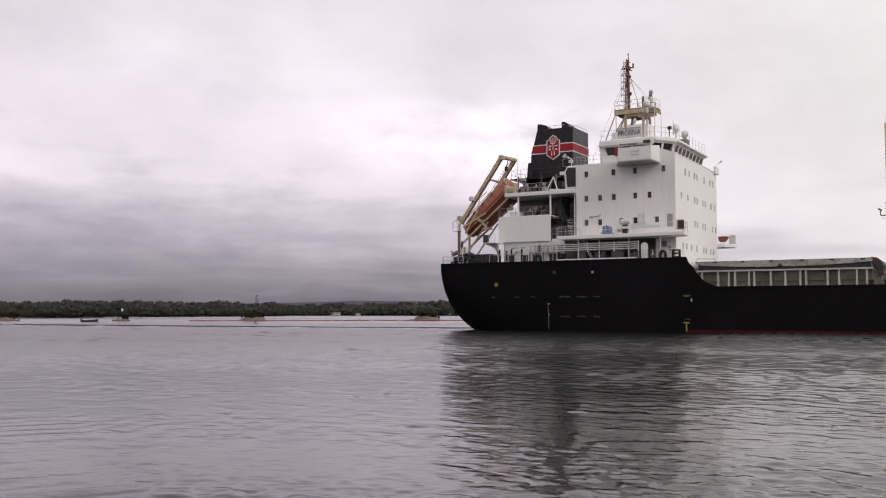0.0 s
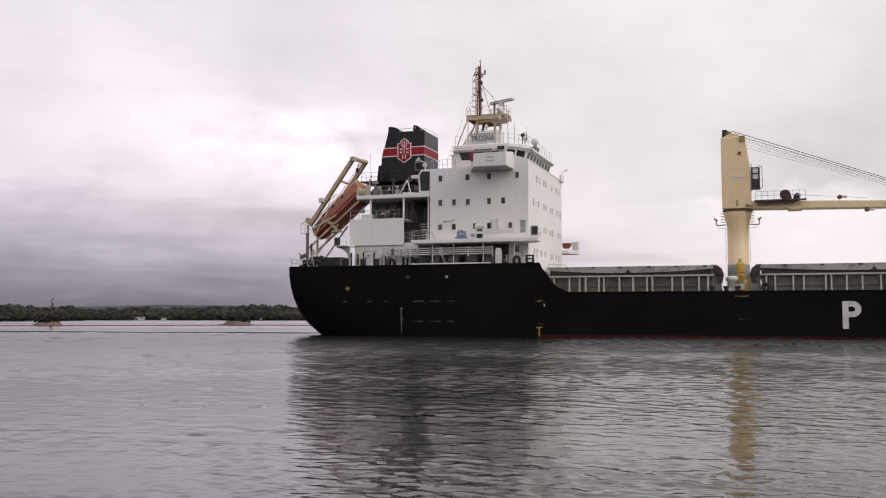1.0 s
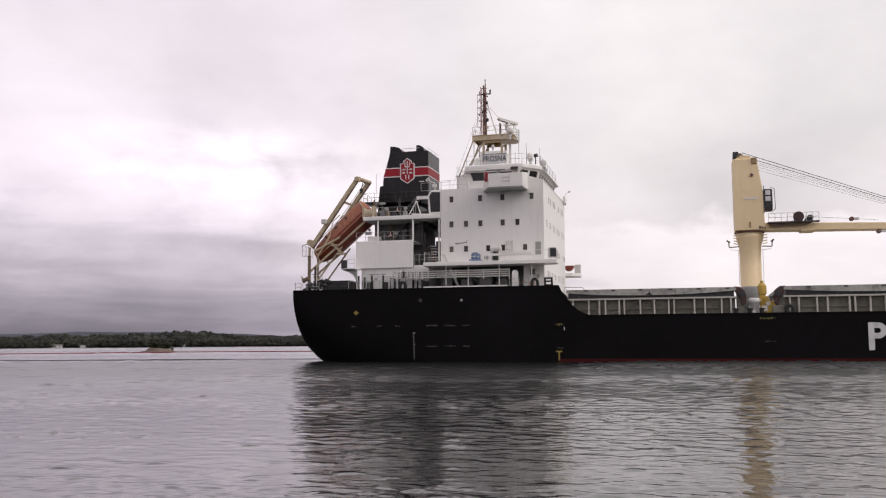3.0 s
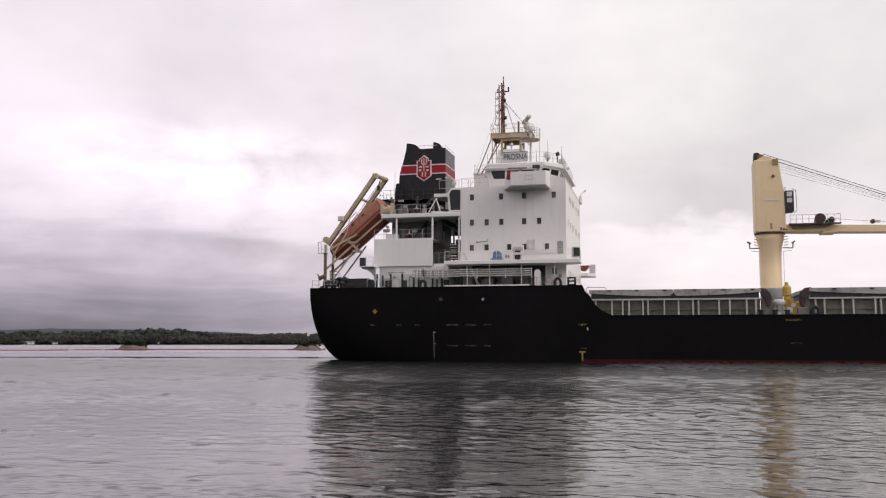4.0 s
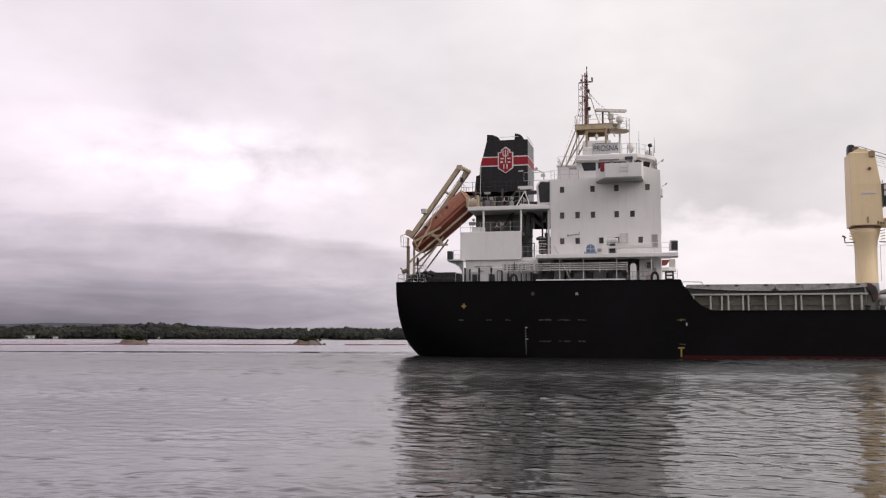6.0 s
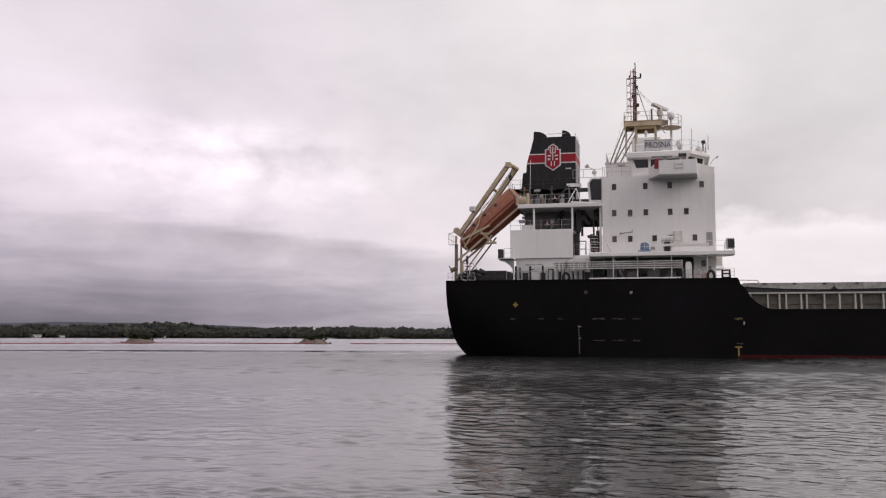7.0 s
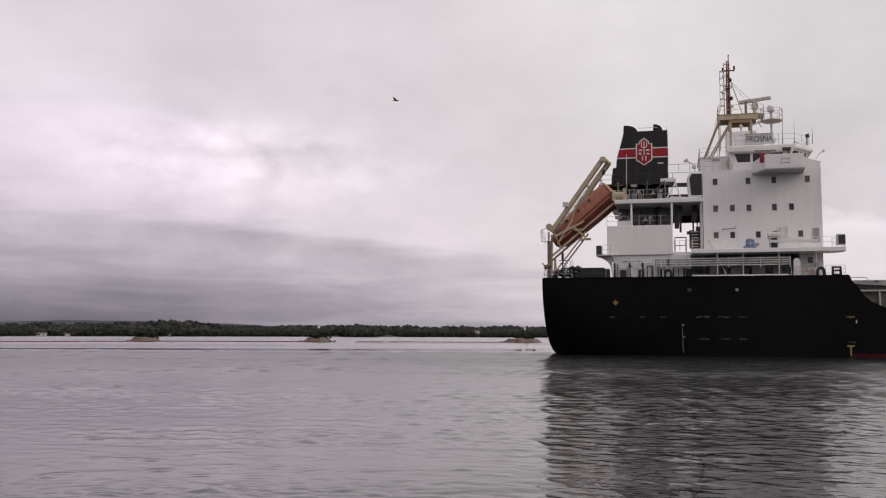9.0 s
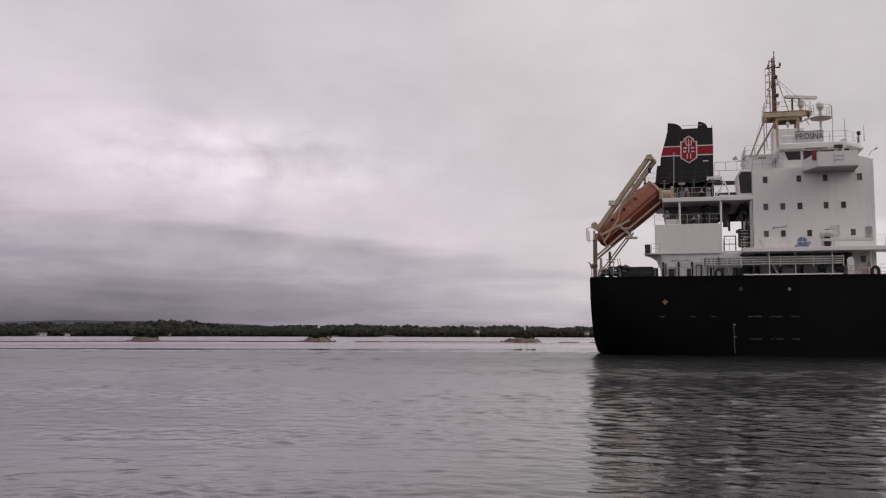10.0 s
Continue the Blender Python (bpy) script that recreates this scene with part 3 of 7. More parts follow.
def tuft(s, c, r, rng):
    """A small ragged tuft of leaves, turned at random."""
    a = rng.uniform(0, 1.57)
    ca, sa = math.cos(a) * r, math.sin(a) * r
    s.add([(c[0] + (px * ca - py * sa) * rng.uniform(0.6, 1.4), c[1] + (px * sa + py * ca) * rng.uniform(0.6, 1.4), c[2] + pz * r * rng.uniform(0.5, 1.1)) for px, py, pz in OCTA[0]], OCTA[1])


def wood_tree(s, x, y, z, h, rng):
    """A tapered trunk with limbs and a crown of uneven leaf clumps; s takes bark as material 1."""
    s.tube((x, y, z - 0.5), (x + rng.uniform(-.3, .3), y, z + h * 0.75), h * 0.018, 5, h * 0.006, mat=1)
    conifer = rng.random() < 0.02
    n = 24 if conifer else 120
    if not conifer:
        for j in range(3):
            a = rng.uniform(0, 6.28)
            clump(s, (x + 0.16 * h * math.cos(a), y + 0.16 * h * math.sin(a), z + h * (0.26 + 0.19 * j)), h * (0.40 - 0.06 * j), rng, 0.8)
    for i in range(n):
        k = (i + 0.5) / n
        if conifer:
            w = h * 0.14 * (1.05 - k)
            tuft(s, (x + rng.uniform(-.8, .8) * w, y + rng.uniform(-.8, .8) * w, z + h * (0.15 + 0.8 * k)), w * 0.6 + h * 0.03, rng)
        else:
            a, rad = rng.uniform(0, 6.28), h * 0.50 * math.sin(math.pi * (0.2 + 0.72 * k)) * rng.uniform(0.65, 1.0)
            c = (x + rad * math.cos(a), y + rad * math.sin(a), z + h * (0.06 + 0.76 * k))
            tuft(s, c, h * rng.uniform(0.035, 0.08), rng)


def shore_distance(az):
    """The waterline of the far shore: nearer to the left, farther behind the ship."""
    pts = [(-180, 900), (-60, 1300), (-20, 1400), (8, 1400), (16, 1380), (17.3, 1365), (17.9, 1060), (19.7, 1060), (20.3, 1320), (24, 1250), (30, 1120), (37, 1030), (41, 760), (46, 565), (53, 470), (62, 450), (90, 520), (180, 900)]
    for (a, da), (b, db) in zip(pts, pts[1:]):
        if a <= az <= b:
            k = (az - a) / (b - a)
            return 0.89 * (da + (db - da) * k)
    return 900


def build_shore():
    s = Shape()
    n = 240
    rows = []
    for i in range(n):
        az = -180 + 360 * i / n
        d = shore_distance(az) + 14 * noise.noise((az * 0.35, 0, 3))
        rows.append([(-math.sin(radians(az)) * r, math.cos(radians(az)) * r, z) for r, z in ((d - 12, -1.2), (d, 0.1), (d + 10, 0.5), (d + 160, 2.5 + 1.5 * noise.noise((az * .2, 1, 1))), (d + 900, 5), (4800, 6))])
    m = len(rows[0])
    s.add([p for r in rows for p in r], [(i * m + j, ((i + 1) % n) * m + j, ((i + 1) % n) * m + j + 1, i * m + j + 1) for i in range(n) for j in range(m - 1)])
    return tagged(new("ground", s.mesh("ground", [M_SHORE], True)), "low grassy river bank below dark woods", "shore", kind="structure")


build_shore()


def build_woods():
    rng = random.Random(11)
    s = Shape()
    for row in range(5):
        az = -15.0
        while az < 58:
            d = shore_distance(az) + 3 + row * 13 + rng.uniform(-4, 7)
            tall = 0.80 + 0.34 * noise.noise((az * 0.13, 0.3, 7)) + 0.13 * noise.noise((az * 0.8, 4, row * 0.4))
            h = (d * 0.0135 + 1.6) * tall * (1 + 0.04 * math.exp(-((az - 25.5) / 4.5) ** 2)) * rng.uniform(0.90, 1.07) * (0.66 + 0.105 * row) * (1.0 + 0.2 * min(1, max(0, (az - 38) / 6))) * (1.0 + 0.22 * math.exp(-((az - 34) / 6) ** 2))
            x, y = -math.sin(radians(az)) * d, math.cos(radians(az)) * d
            wood_tree(s, x, y, 0.3 + row * 0.25, h, rng)
            az += math.degrees(h * rng.uniform(0.32, 0.62) / d)
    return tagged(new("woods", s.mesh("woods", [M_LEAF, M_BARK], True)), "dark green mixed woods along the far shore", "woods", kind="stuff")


build_woods()


def build_hills():
    s = Shape()
    for k, (dist, base, amp, seed) in enumerate(((2700, 36, 12, 4), (4300, 56, 26, 9))):
        n = 260
        top = []
        for i in range(n + 1):
            az = -60 + 140 * i / n
            h = base + amp * noise.noise((az * 0.045, seed, 0)) + amp * 0.25 * noise.noise((az * 0.3, seed, 5)) + 2.5 * noise.noise((az * 2.3, seed, 8))
            h *= 1 - 0.38 * min(1, max(0, (az - 38) / 8))
            h *= 1 - 0.55 * min(1, max(0, (29 - az) / 9))
            top.append([(-math.sin(radians(az)) * (dist + o), math.cos(radians(az)) * (dist + o), z) for o, z in ((-420, 3), (-160, h * 0.55), (0, h), (260, 3))])
        s.add([p for r in top for p in r], [(i * 4 + j, (i + 1) * 4 + j, (i + 1) * 4 + j + 1, i * 4 + j + 1) for i in range(n) for j in range(3)])
    return tagged(new("backdrop", s.mesh("backdrop", [M_HILL], True)), "blue-grey wooded hills in the far distance", "hills", kind="structure")


build_hills()


def at_azimuth(az, d):
    d *= 0.89
    return -math.sin(radians(az)) * d, math.cos(radians(az)) * d


def rock_island(az, d, length, height, shrubs, seed, label, tree=False):
    """A low mound of broken rock with shrubs on its back."""
    rng = random.Random(seed)
    length, height = length * 0.9, height * 0.72
    x0, y0 = at_azimuth(az, d)
    base = new("rock_island")
    base.location = (x0, y0, 0)
    base.rotation_euler = (0, 0, radians(az))
    tagged(base, label, "island", group="navigation islets")
    s = Shape()
    n, m = 36, 9
    pts = []
    for j in range(m):
        k = j / (m - 1)
        for i in range(n):
            a = 2 * math.pi * i / n
            r = (1 - k) ** 0.6
            q = (math.cos(a) * r * length / 2, math.sin(a) * r * length * 0.3, 0)
            bump = noise.noise((q[0] * 0.55 + seed, q[1] * 0.55, k * 2)) * 0.5 + noise.noise((q[0] * 1.6, q[1] * 1.6, seed)) * 0.28
            pts.append((q[0] * (1 + bump * 0.22), q[1] * (1 + bump * 0.22), -0.5 + (height + 0.5) * min(1.0, 1.5 * k ** 0.75) * (1 + bump * 0.55)))
    s.add(pts, [(j * n + i, j * n + (i + 1) % n, (j + 1) * n + (i + 1) % n, (j + 1) * n + i) for j in range(m - 1) for i in range(n)])
    part("rock", s, M_ROCK, base)
    for i in range(14):
        a, r = rng.uniform(0, 6.28), rng.uniform(0.75, 1.0)
        b = Shape()
        clump(b, (math.cos(a) * r * length / 2, math.sin(a) * r * length * 0.3, 0.15), rng.uniform(0.25, 0.6), rng, 0.7)
        part("boulder", b, M_ROCK, base)
    for i in range(shrubs * 2):
        b = Shape()
        c = (max(-0.22, min(0.22, rng.gauss(0, 0.13))) * length, rng.gauss(0, length * 0.05))
        hh = rng.uniform(0.8, 1.7)
        b.tube((*c, height * 0.6), (*c, height * 0.7 + hh * 0.6), 0.05, 5, mat=1)
        for _ in range(14):
            clump(b, (c[0] + rng.gauss(0, 0.7), c[1] + rng.gauss(0, 0.4), height * 0.8 + rng.uniform(0.1, hh)), rng.uniform(0.22, 0.5), rng, 0.8)
        part("shrub", b, [M_SHRUB, M_BARK], base)
    if tree:
        b = Shape()
        b.tube((0.6, 0, height * 0.6), (0.75, 0, height + 5.2), 0.14, 6, 0.04, mat=1)
        for i in range(12):
            z = height + 0.6 + i * 0.4
            a = rng.uniform(0, 6.28)
            e = (0.65 + math.cos(a) * (1.1 - i * 0.06), math.sin(a) * 0.8, z + 0.35)
            b.tube((0.65, 0, z), e, 0.04, 5, 0.02, mat=1)
            clump(b, e, rng.uniform(0.14, 0.27), rng, 0.8)
        part("tree", b, [M_SHRUB, M_BARK], base)
    return base


def marker(base, x, z, kind, k=1.0):
    """A beacon on an islet: a post that carries a round or square board."""
    p = Shape().tube((x, 0, z - 1.2), (x, 0, z + 2.6), 0.07, 8)
    pole = part("beacon_post", p, M_DARK, base)
    b = Shape()
    if kind == "round":
        n = 14
        b.prism([(x + 0.38 * k * math.cos(2 * math.pi * i / n), z + 2.6 + 0.5 * k * math.sin(2 * math.pi * i / n)) for i in range(n)], "y", -0.16, -0.08)
    else:
        b.prism([(x - 0.6, z + 2.0), (x, z + 2.0), (x, z + 3.2), (x - 0.6, z + 3.2)], "y", -0.16, -0.08)
        d = Shape().prism([(x, z + 1.9), (x + 0.5, z + 2.1), (x + 0.5, z + 3.1), (x, z + 3.3)], "y", -0.16, -0.08)
        part("beacon_board", d, M_DARK, pole, "black half of a beacon board")
    part("beacon_board", b, M_HOUSE, pole, "white beacon board")


rock_island(31.35, 300, 10.0, 1.6, 7, 1, "low rocky islet with green shrubs on top")
i_c = rock_island(21.41, 294, 10.5, 1.6, 6, 2, "low rocky islet with shrubs and a white beacon")
marker(i_c, 0.3, 1.7, "round")
i_d = rock_island(9.1, 304, 14.0, 1.5, 3, 3, "longer rocky islet with a black and white beacon")
marker(i_d, 1.2, 1.6, "half")
rock_island(41.78, 270, 8.0, 1.5, 5, 4, "rocky islet with a thin tall tree", tree=True)
i_e = rock_island(49.2, 268, 4.2, 0.7, 1, 5, "small rocky islet with a white beacon")
marker(i_e, 0.2, 0.1, "round", 0.7)
rock_island(55.2, 270, 6.0, 1.1, 3, 6, "small rocky islet with bushes")

# ---------------------------------------------------------------- boom of floats between the islets


def build_boom():
    line = [at_azimuth(a, d) for a, d in ((45.5, 262), (41.5, 266), (36.5, 279), (31.35, 297), (26.5, 296), (21.41, 291), (15.3, 297), (9.1, 301), (3.5, 306), (-4, 310))]
    boom = new("float_boom")
    tagged(boom, "long red floating boom strung between the rocky islets", "boom")
    short = Shape().tube((-2.8, 0, 0.02), (2.8, 0, 0.03), 0.24, 8).mesh("float", [M_BOOM])
    unit = Shape().tube((-3.9, 0, 0.02), (3.9, 0, 0.03), 0.24, 8).mesh("float", [M_BOOM])
    pale = Shape().tube((-1.1, 0, 0.05), (1.1, 0, 0.05), 0.2, 8).mesh("float", [M_HOUSE])
    link = Shape().tube((-0.6, 0, 0.05), (0.6, 0, 0.05), 0.1, 6).mesh("chain_link", [M_BOOM])
    for (x0, y0), (x1, y1) in zip(line, line[1:]):
        length = math.hypot(x1 - x0, y1 - y0)
        n = max(1, round(length / 8.2))
        turn = math.atan2(y1 - y0, x1 - x0)
        for i in range(n):
            k = (i + 0.5) / n
            az = math.degrees(math.atan2(-(x0 + (x1 - x0) * k), y0 + (y1 - y0) * k))
            if 19.6 < az < 20.9 or 6.7 < az < 8.2:
                continue
            f = piece("float", unit if az > 10.0 else short, boom, x0 + (x1 - x0) * k, y0 + (y1 - y0) * k, 0)
            f.rotation_euler = (0, 0, turn)
            c = piece("chain_link", link if az > 10.0 else pale, boom, x0 + (x1 - x0) * (i + 1) / n, y0 + (y1 - y0) * (i + 1) / n, 0)
            c.rotation_euler = (0, 0, turn)


build_boom()


def shore_house(az, extra, w, h, label, turn=0, rise=0.0):
    d = shore_distance(az) + extra
    x, y = at_azimuth(az, d / 0.89)
    ob = new("house")
    ob.location = (x, y, 0.6 + rise)
    ob.rotation_euler = (0, 0, radians(az + turn))
    tagged(ob, label, "house", group="houses on the far shore")
    # Block added to lift the house to its height in the camera's view.
    part("foundation", Shape().box(-w / 2 - 0.6, w / 2 + 0.6, -4.6, 4.6, -1.2 - rise, 0.0), M_SHORE, ob, "dark earth bank under the house")
    s = Shape()
    wins = [(-w * 0.3, h * 0.5, w * 0.14, h * 0.3), (0, h * 0.42, w * 0.12, h * 0.6), (w * 0.3, h * 0.5, w * 0.14, h * 0.3)]
    holed_wall(s, "y", -4, 0.2, -w / 2, w / 2, 0, h, wins)
    s.box(-w / 2, w / 2, -3.7, 4, 0, h)
    part("wall", s, M_HOUSE, ob)
    for u, z, a, b in wins:
        part("window", Shape().box(u - a / 2, u + a / 2, -3.92, -3.84, z - b / 2, z + b / 2), M_GLASS, ob)
    part("roof", Shape().prism([(-4.5, h), (4.5, h), (0, h + 0.42 * h)], "x", -w / 2 - 0.4, w / 2 + 0.4), M_ROOF, ob, "grey pitched roof")


shore_house(11.8, 6, 6.5, 3.4, "white house on a bank above the water", 0, 3.5)
shore_house(10.8, 6, 4.5, 2.6, "small white house on a bank above the water", 15, 4.0)
shore_house(5.2, 5, 5.0, 2.8, "small white house among trees on the shore", -10, 3.0)
shore_house(37.0, 1, 13, 2.0, "long low white building on the shore")
shore_house(35.6, 2, 4.5, 1.6, "small white cottage beside the trees", 20)
shore_house(30.0, 0, 2.6, 1.8, "small white boathouse by the water")


def open_boat():
    """A small open motor boat, dark, lying still on the water."""
    x, y = at_azimuth(50.9, 238)
    ob = new("motor_boat")
    ob.location = (x, y, 0)
    ob.rotation_euler = (0, 0, radians(48))
    ob.scale = (0.7, 0.7, 0.7)
    tagged(ob, "small dark open motor boat on the river", "boat")
    s = Shape()
    st = [(-2.2, 0.85, 0.62), (-1.0, 0.95, 0.62), (0.6, 0.92, 0.72), (1.7, 0.6, 0.88), (2.4, 0.06, 1.05)]
    for sgn in (-1, 1):
        rows = [[(a, sgn * b, c), (a, sgn * b * 0.8, 0.1), (a, 0, -0.2)] for a, b, c in st]
        s.add([p for r in rows for p in r], [(i * 3 + j, (i + 1) * 3 + j, (i + 1) * 3 + j + 1, i * 3 + j + 1) for i in range(4) for j in range(2)])
    s.add([(-2.2, -0.85, 0.62), (-2.2, 0.85, 0.62), (-2.2, 0, -0.2)], [(0, 1, 2)])
    part("hull", s, M_DARK, ob)
    for a in (-1.4, 0.0, 1.1):
        part("bench", Shape().box(a - 0.15, a + 0.15, -0.8, 0.8, 0.42, 0.48), M_BARK, ob)
    part("console", Shape().prism([(0.3, 0.2), (0.7, 0.2), (0.6, 1.15), (0.42, 1.15)], "y", -0.4, 0.4), M_GREY, ob, bevel=0.03)
    part("outboard_motor", Shape().box(-2.5, -2.2, -0.18, 0.18, -0.3, 0.7).box(-2.62, -2.15, -0.22, 0.22, 0.7, 1.12), M_DARK, ob, bevel=0.04)


open_boat()

# ---------------------------------------------------------------- the ship: x ahead, y to the far side, z above the water
SHIP = tagged(new("cargo_ship"), "black-hulled bulk cargo ship with white deckhouse and cream cranes", "ship")
SHIP_Y = 106.8
HB = 11.35            # half the beam


def hull_half_breadth(x):
    if x < 78:
        return HB
    k = (x - 78) / 40.0
    return max(0.05, HB * (1 - k ** 2.2))


def hull_top(x):
    """The sheer line: raised aft deck, a swept break, the long low main deck and the forecastle."""
    if x < -3.25:
        return 8.02
    if x < 0.6:
        for (a, za), (b, zb) in zip(BREAK, BREAK[1:]):
            if a <= x <= b:
                return za + (zb - za) * (x - a) / (b - a)
    if x < 96:
        return 4.93 + 0.012 * max(0, x - 20) * 0.5
    return min(9.2, 5.4 + (x - 96) * 1.2)


BREAK = [(-3.25, 8.02), (-3.0, 7.42), (-2.58, 7.02), (-2.04, 6.11), (-1.32, 5.45), (-0.24, 4.98), (0.6, 4.93)]


def section(x, z_top):
    """Half a cross-section, from the rail down to the bottom, as (y, z)."""
    k = min(1, max(0, (x + 32.4) / 24))
    zb = 0.35 - 7.6 * (k ** 0.75)
    n = 2.0 + 5.0 * k
    out = []
    hb = hull_half_breadth(x)
    levels = [1.0, 0.9, 0.78, 0.66, 0.54]
    zs = [zb + (z_top - zb) * q for q in levels]
    for z in (z_top, z_top * 0.86, z_top * 0.72, z_top * 0.58, z_top * 0.46, z_top * 0.35, z_top * 0.25, z_top * 0.17, 0.62 if zb < 0.3 else max(0.62, zb), 0.45, 0.2, 0.0, -0.6, -2.0, -4.0, -6.0):
        zz = max(z, zb)
        rel = (8.0 - zz) / (8.0 - zb) if zz < 8.0 else 0.0
        y = hb * max(0.0, 1 - min(1, rel) ** n) ** (1 / n)
        if x > 78:
            y *= 0.72 + 0.28 * max(0, min(1, zz / 6))
        out.append((y, zz))
    return out


def build_hull():
    s = Shape()
    xs = [-32.4, -31.9, -31, -30, -28.5, -27, -25, -22, -18, -14, -10, -6] + [b[0] for b in BREAK] + [3, 8, 14, 20, 30, 40, 52, 64, 76, 82, 88, 94, 97, 99.5, 102, 106, 110, 113, 115.5, 117, 118]
    rows = [[(x, *p) for p in section(x, hull_top(x))] for x in xs]
    m = len(rows[0])
    for sgn in (-1, 1):
        v = [(x, sgn * y, z) for r in rows for x, y, z in r]
        for i in range(len(xs) - 1):
            for j in range(m - 1):
                q = [v[i * m + j], v[(i + 1) * m + j], v[(i + 1) * m + j + 1], v[i * m + j + 1]]
                zmid = sum(p[2] for p in q) / 4
                s.add(q, [(0, 1, 2, 3)], 1 if zmid < 0.55 and q[0][0] > -3.6 else 0)
        s.add([v[j] for j in range(m)] + [(xs[0], 0, rows[0][j][2]) for j in range(m)], [(j, j + 1, m + j + 1, m + j) for j in range(m - 1)])
    bm = bmesh.new()
    me = s.mesh("hull", [M_BLACK, M_RED])
    bm.from_mesh(me)
    bmesh.ops.remove_doubles(bm, verts=bm.verts, dist=0.002)
    bmesh.ops.recalc_face_normals(bm, faces=bm.faces)
    bm.to_mesh(me)
    bm.free()
    for p in me.polygons:
        p.use_smooth = True
    me.set_sharp_from_angle(angle=radians(35))
    return part("hull", me, None, SHIP, "black hull with a dark red boot top")


HULL = build_hull()
d = Shape().box(-32.2, -3.4, -HB + 0.06, HB - 0.06, 7.3, 7.72)
part("aft_deck", d, M_GREY, SHIP, "grey raised aft deck")
d = Shape().prism([(-3.3, -HB + 0.06), (78, -HB + 0.06), (90, -8), (104, -4.2), (104, 4.2), (90, 8), (78, HB - 0.06), (-3.3, HB - 0.06)], "z", 4.3, 4.62)
part("main_deck", d, M_GREY, SHIP, "grey main deck")
d = Shape().prism([(-0.4, -HB - 0.06), (88, -HB - 0.05), (88, -HB + 0.16), (-0.4, -HB + 0.16)], "z", 4.9, 5.0)
part("fish_plate", d, M_BLACK, SHIP)
d = Shape().box(-32.3, -3.3, -HB - 0.05, -HB + 0.18, 7.98, 8.06)
part("gunwale", d, M_BLACK, SHIP)
part("break_bulkhead", Shape().box(-3.45, -3.2, -HB + 0.1, HB - 0.1, 4.6, 7.7), M_WHITE, SHIP)


def hull_mark(name, pts, mat, label="", y=-HB - 0.03):
    return part(name, Shape().prism(pts, "y", y, y + 0.05), mat, HULL, label)


def bar(x0, x1, z0, z1):
    return [(x0, z0), (x1, z0), (x1, z1), (x0, z1)]


PLUS = Shape().prism(bar(-25.32, -24.82, 5.43, 5.59), "y", -HB - 0.04, -HB + 0.2).prism(bar(-25.15, -24.99, 5.26, 5.76), "y", -HB - 0.044, -HB + 0.2)
part("tug_mark", PLUS, M_MARK, HULL, "small yellow cross mark")
TEE = Shape().prism(bar(-3.66, -3.02, 1.28, 1.42), "y", -HB - 0.03, -HB + 0.02).prism(bar(-3.41, -3.27, 0.45, 1.28), "y", -HB - 0.03, -HB + 0.02)
part("tug_mark", TEE, M_MARK, HULL, "yellow T-shaped mark low on the hull")
def worn_mark(x0, x1, z0, z1, mat, seed, label="", y=-HB - 0.03):
    """A painted mark worn down to broken strokes."""
    rng = random.Random(seed)
    m = Shape()
    x = x0
    while x < x1 - 0.03:
        w = min(rng.uniform(0.07, 0.26), x1 - x)
        a, b = z0 + (z1 - z0) * rng.uniform(0, 0.4), z1 - (z1 - z0) * rng.uniform(0, 0.4)
        m.prism(bar(x, x + w, a, b), "y", y, y + 0.05)
        x += w + rng.choice((0.0, 0.0, 0.03, 0.06, 0.12))
    ob = part("hull_mark", m, mat, HULL)
    tagged(ob, label or "faded row of broken painted strokes", kind="stuff")
    return ob


worn_mark(-3.72, -2.88, 3.94, 4.18, M_WORN2, 1, "short yellow row of illegible strokes")
worn_mark(-3.5, -2.9, 1.60, 1.76, M_WORN, 2)
hull_mark("hull_mark", bar(-2.82, -2.74, 3.5, 3.8), M_MARKW)
worn_mark(16.05, 17.5, 4.34, 4.58, M_WORN2, 3, "short yellow row of illegible strokes")
worn_mark(16.4, 17.4, 2.18, 2.34, M_WORN, 4)
hull_mark("discharge_port", bar(-13.58, -13.32, 6.57, 6.83), M_GREY)
part("discharge_port", Shape().tube((-17.9, -HB - 0.03, 6.75), (-17.9, -HB + 0.05, 6.75), 0.2, 12), M_WORN, HULL)
for k, (x, w) in enumerate(((-17.3, 1.25), (-15.35, 1.25), (-13.35, 0.75))):
    worn_mark(x, x + w, 3.96, 4.18, M_WORN, 10 + k)
    worn_mark(x + 0.05, x + w - 0.05, 1.85, 2.02, M_WORN, 20 + k)
for k, x in enumerate((-25.6, -22.7, -20.7)):
    worn_mark(x, x + 0.5, 4.0, 4.15, M_WORN, 30 + k, y=-HB - 0.02)
for i in range(10):
    w = 0.26 if i in (0, 4) else 0.08
    z = 3.35 - i * 0.29
    hull_mark("draught_mark", bar(-18.72 + 0.012 * i, -18.72 + w + 0.012 * i, z - 0.10, z), M_GREY)


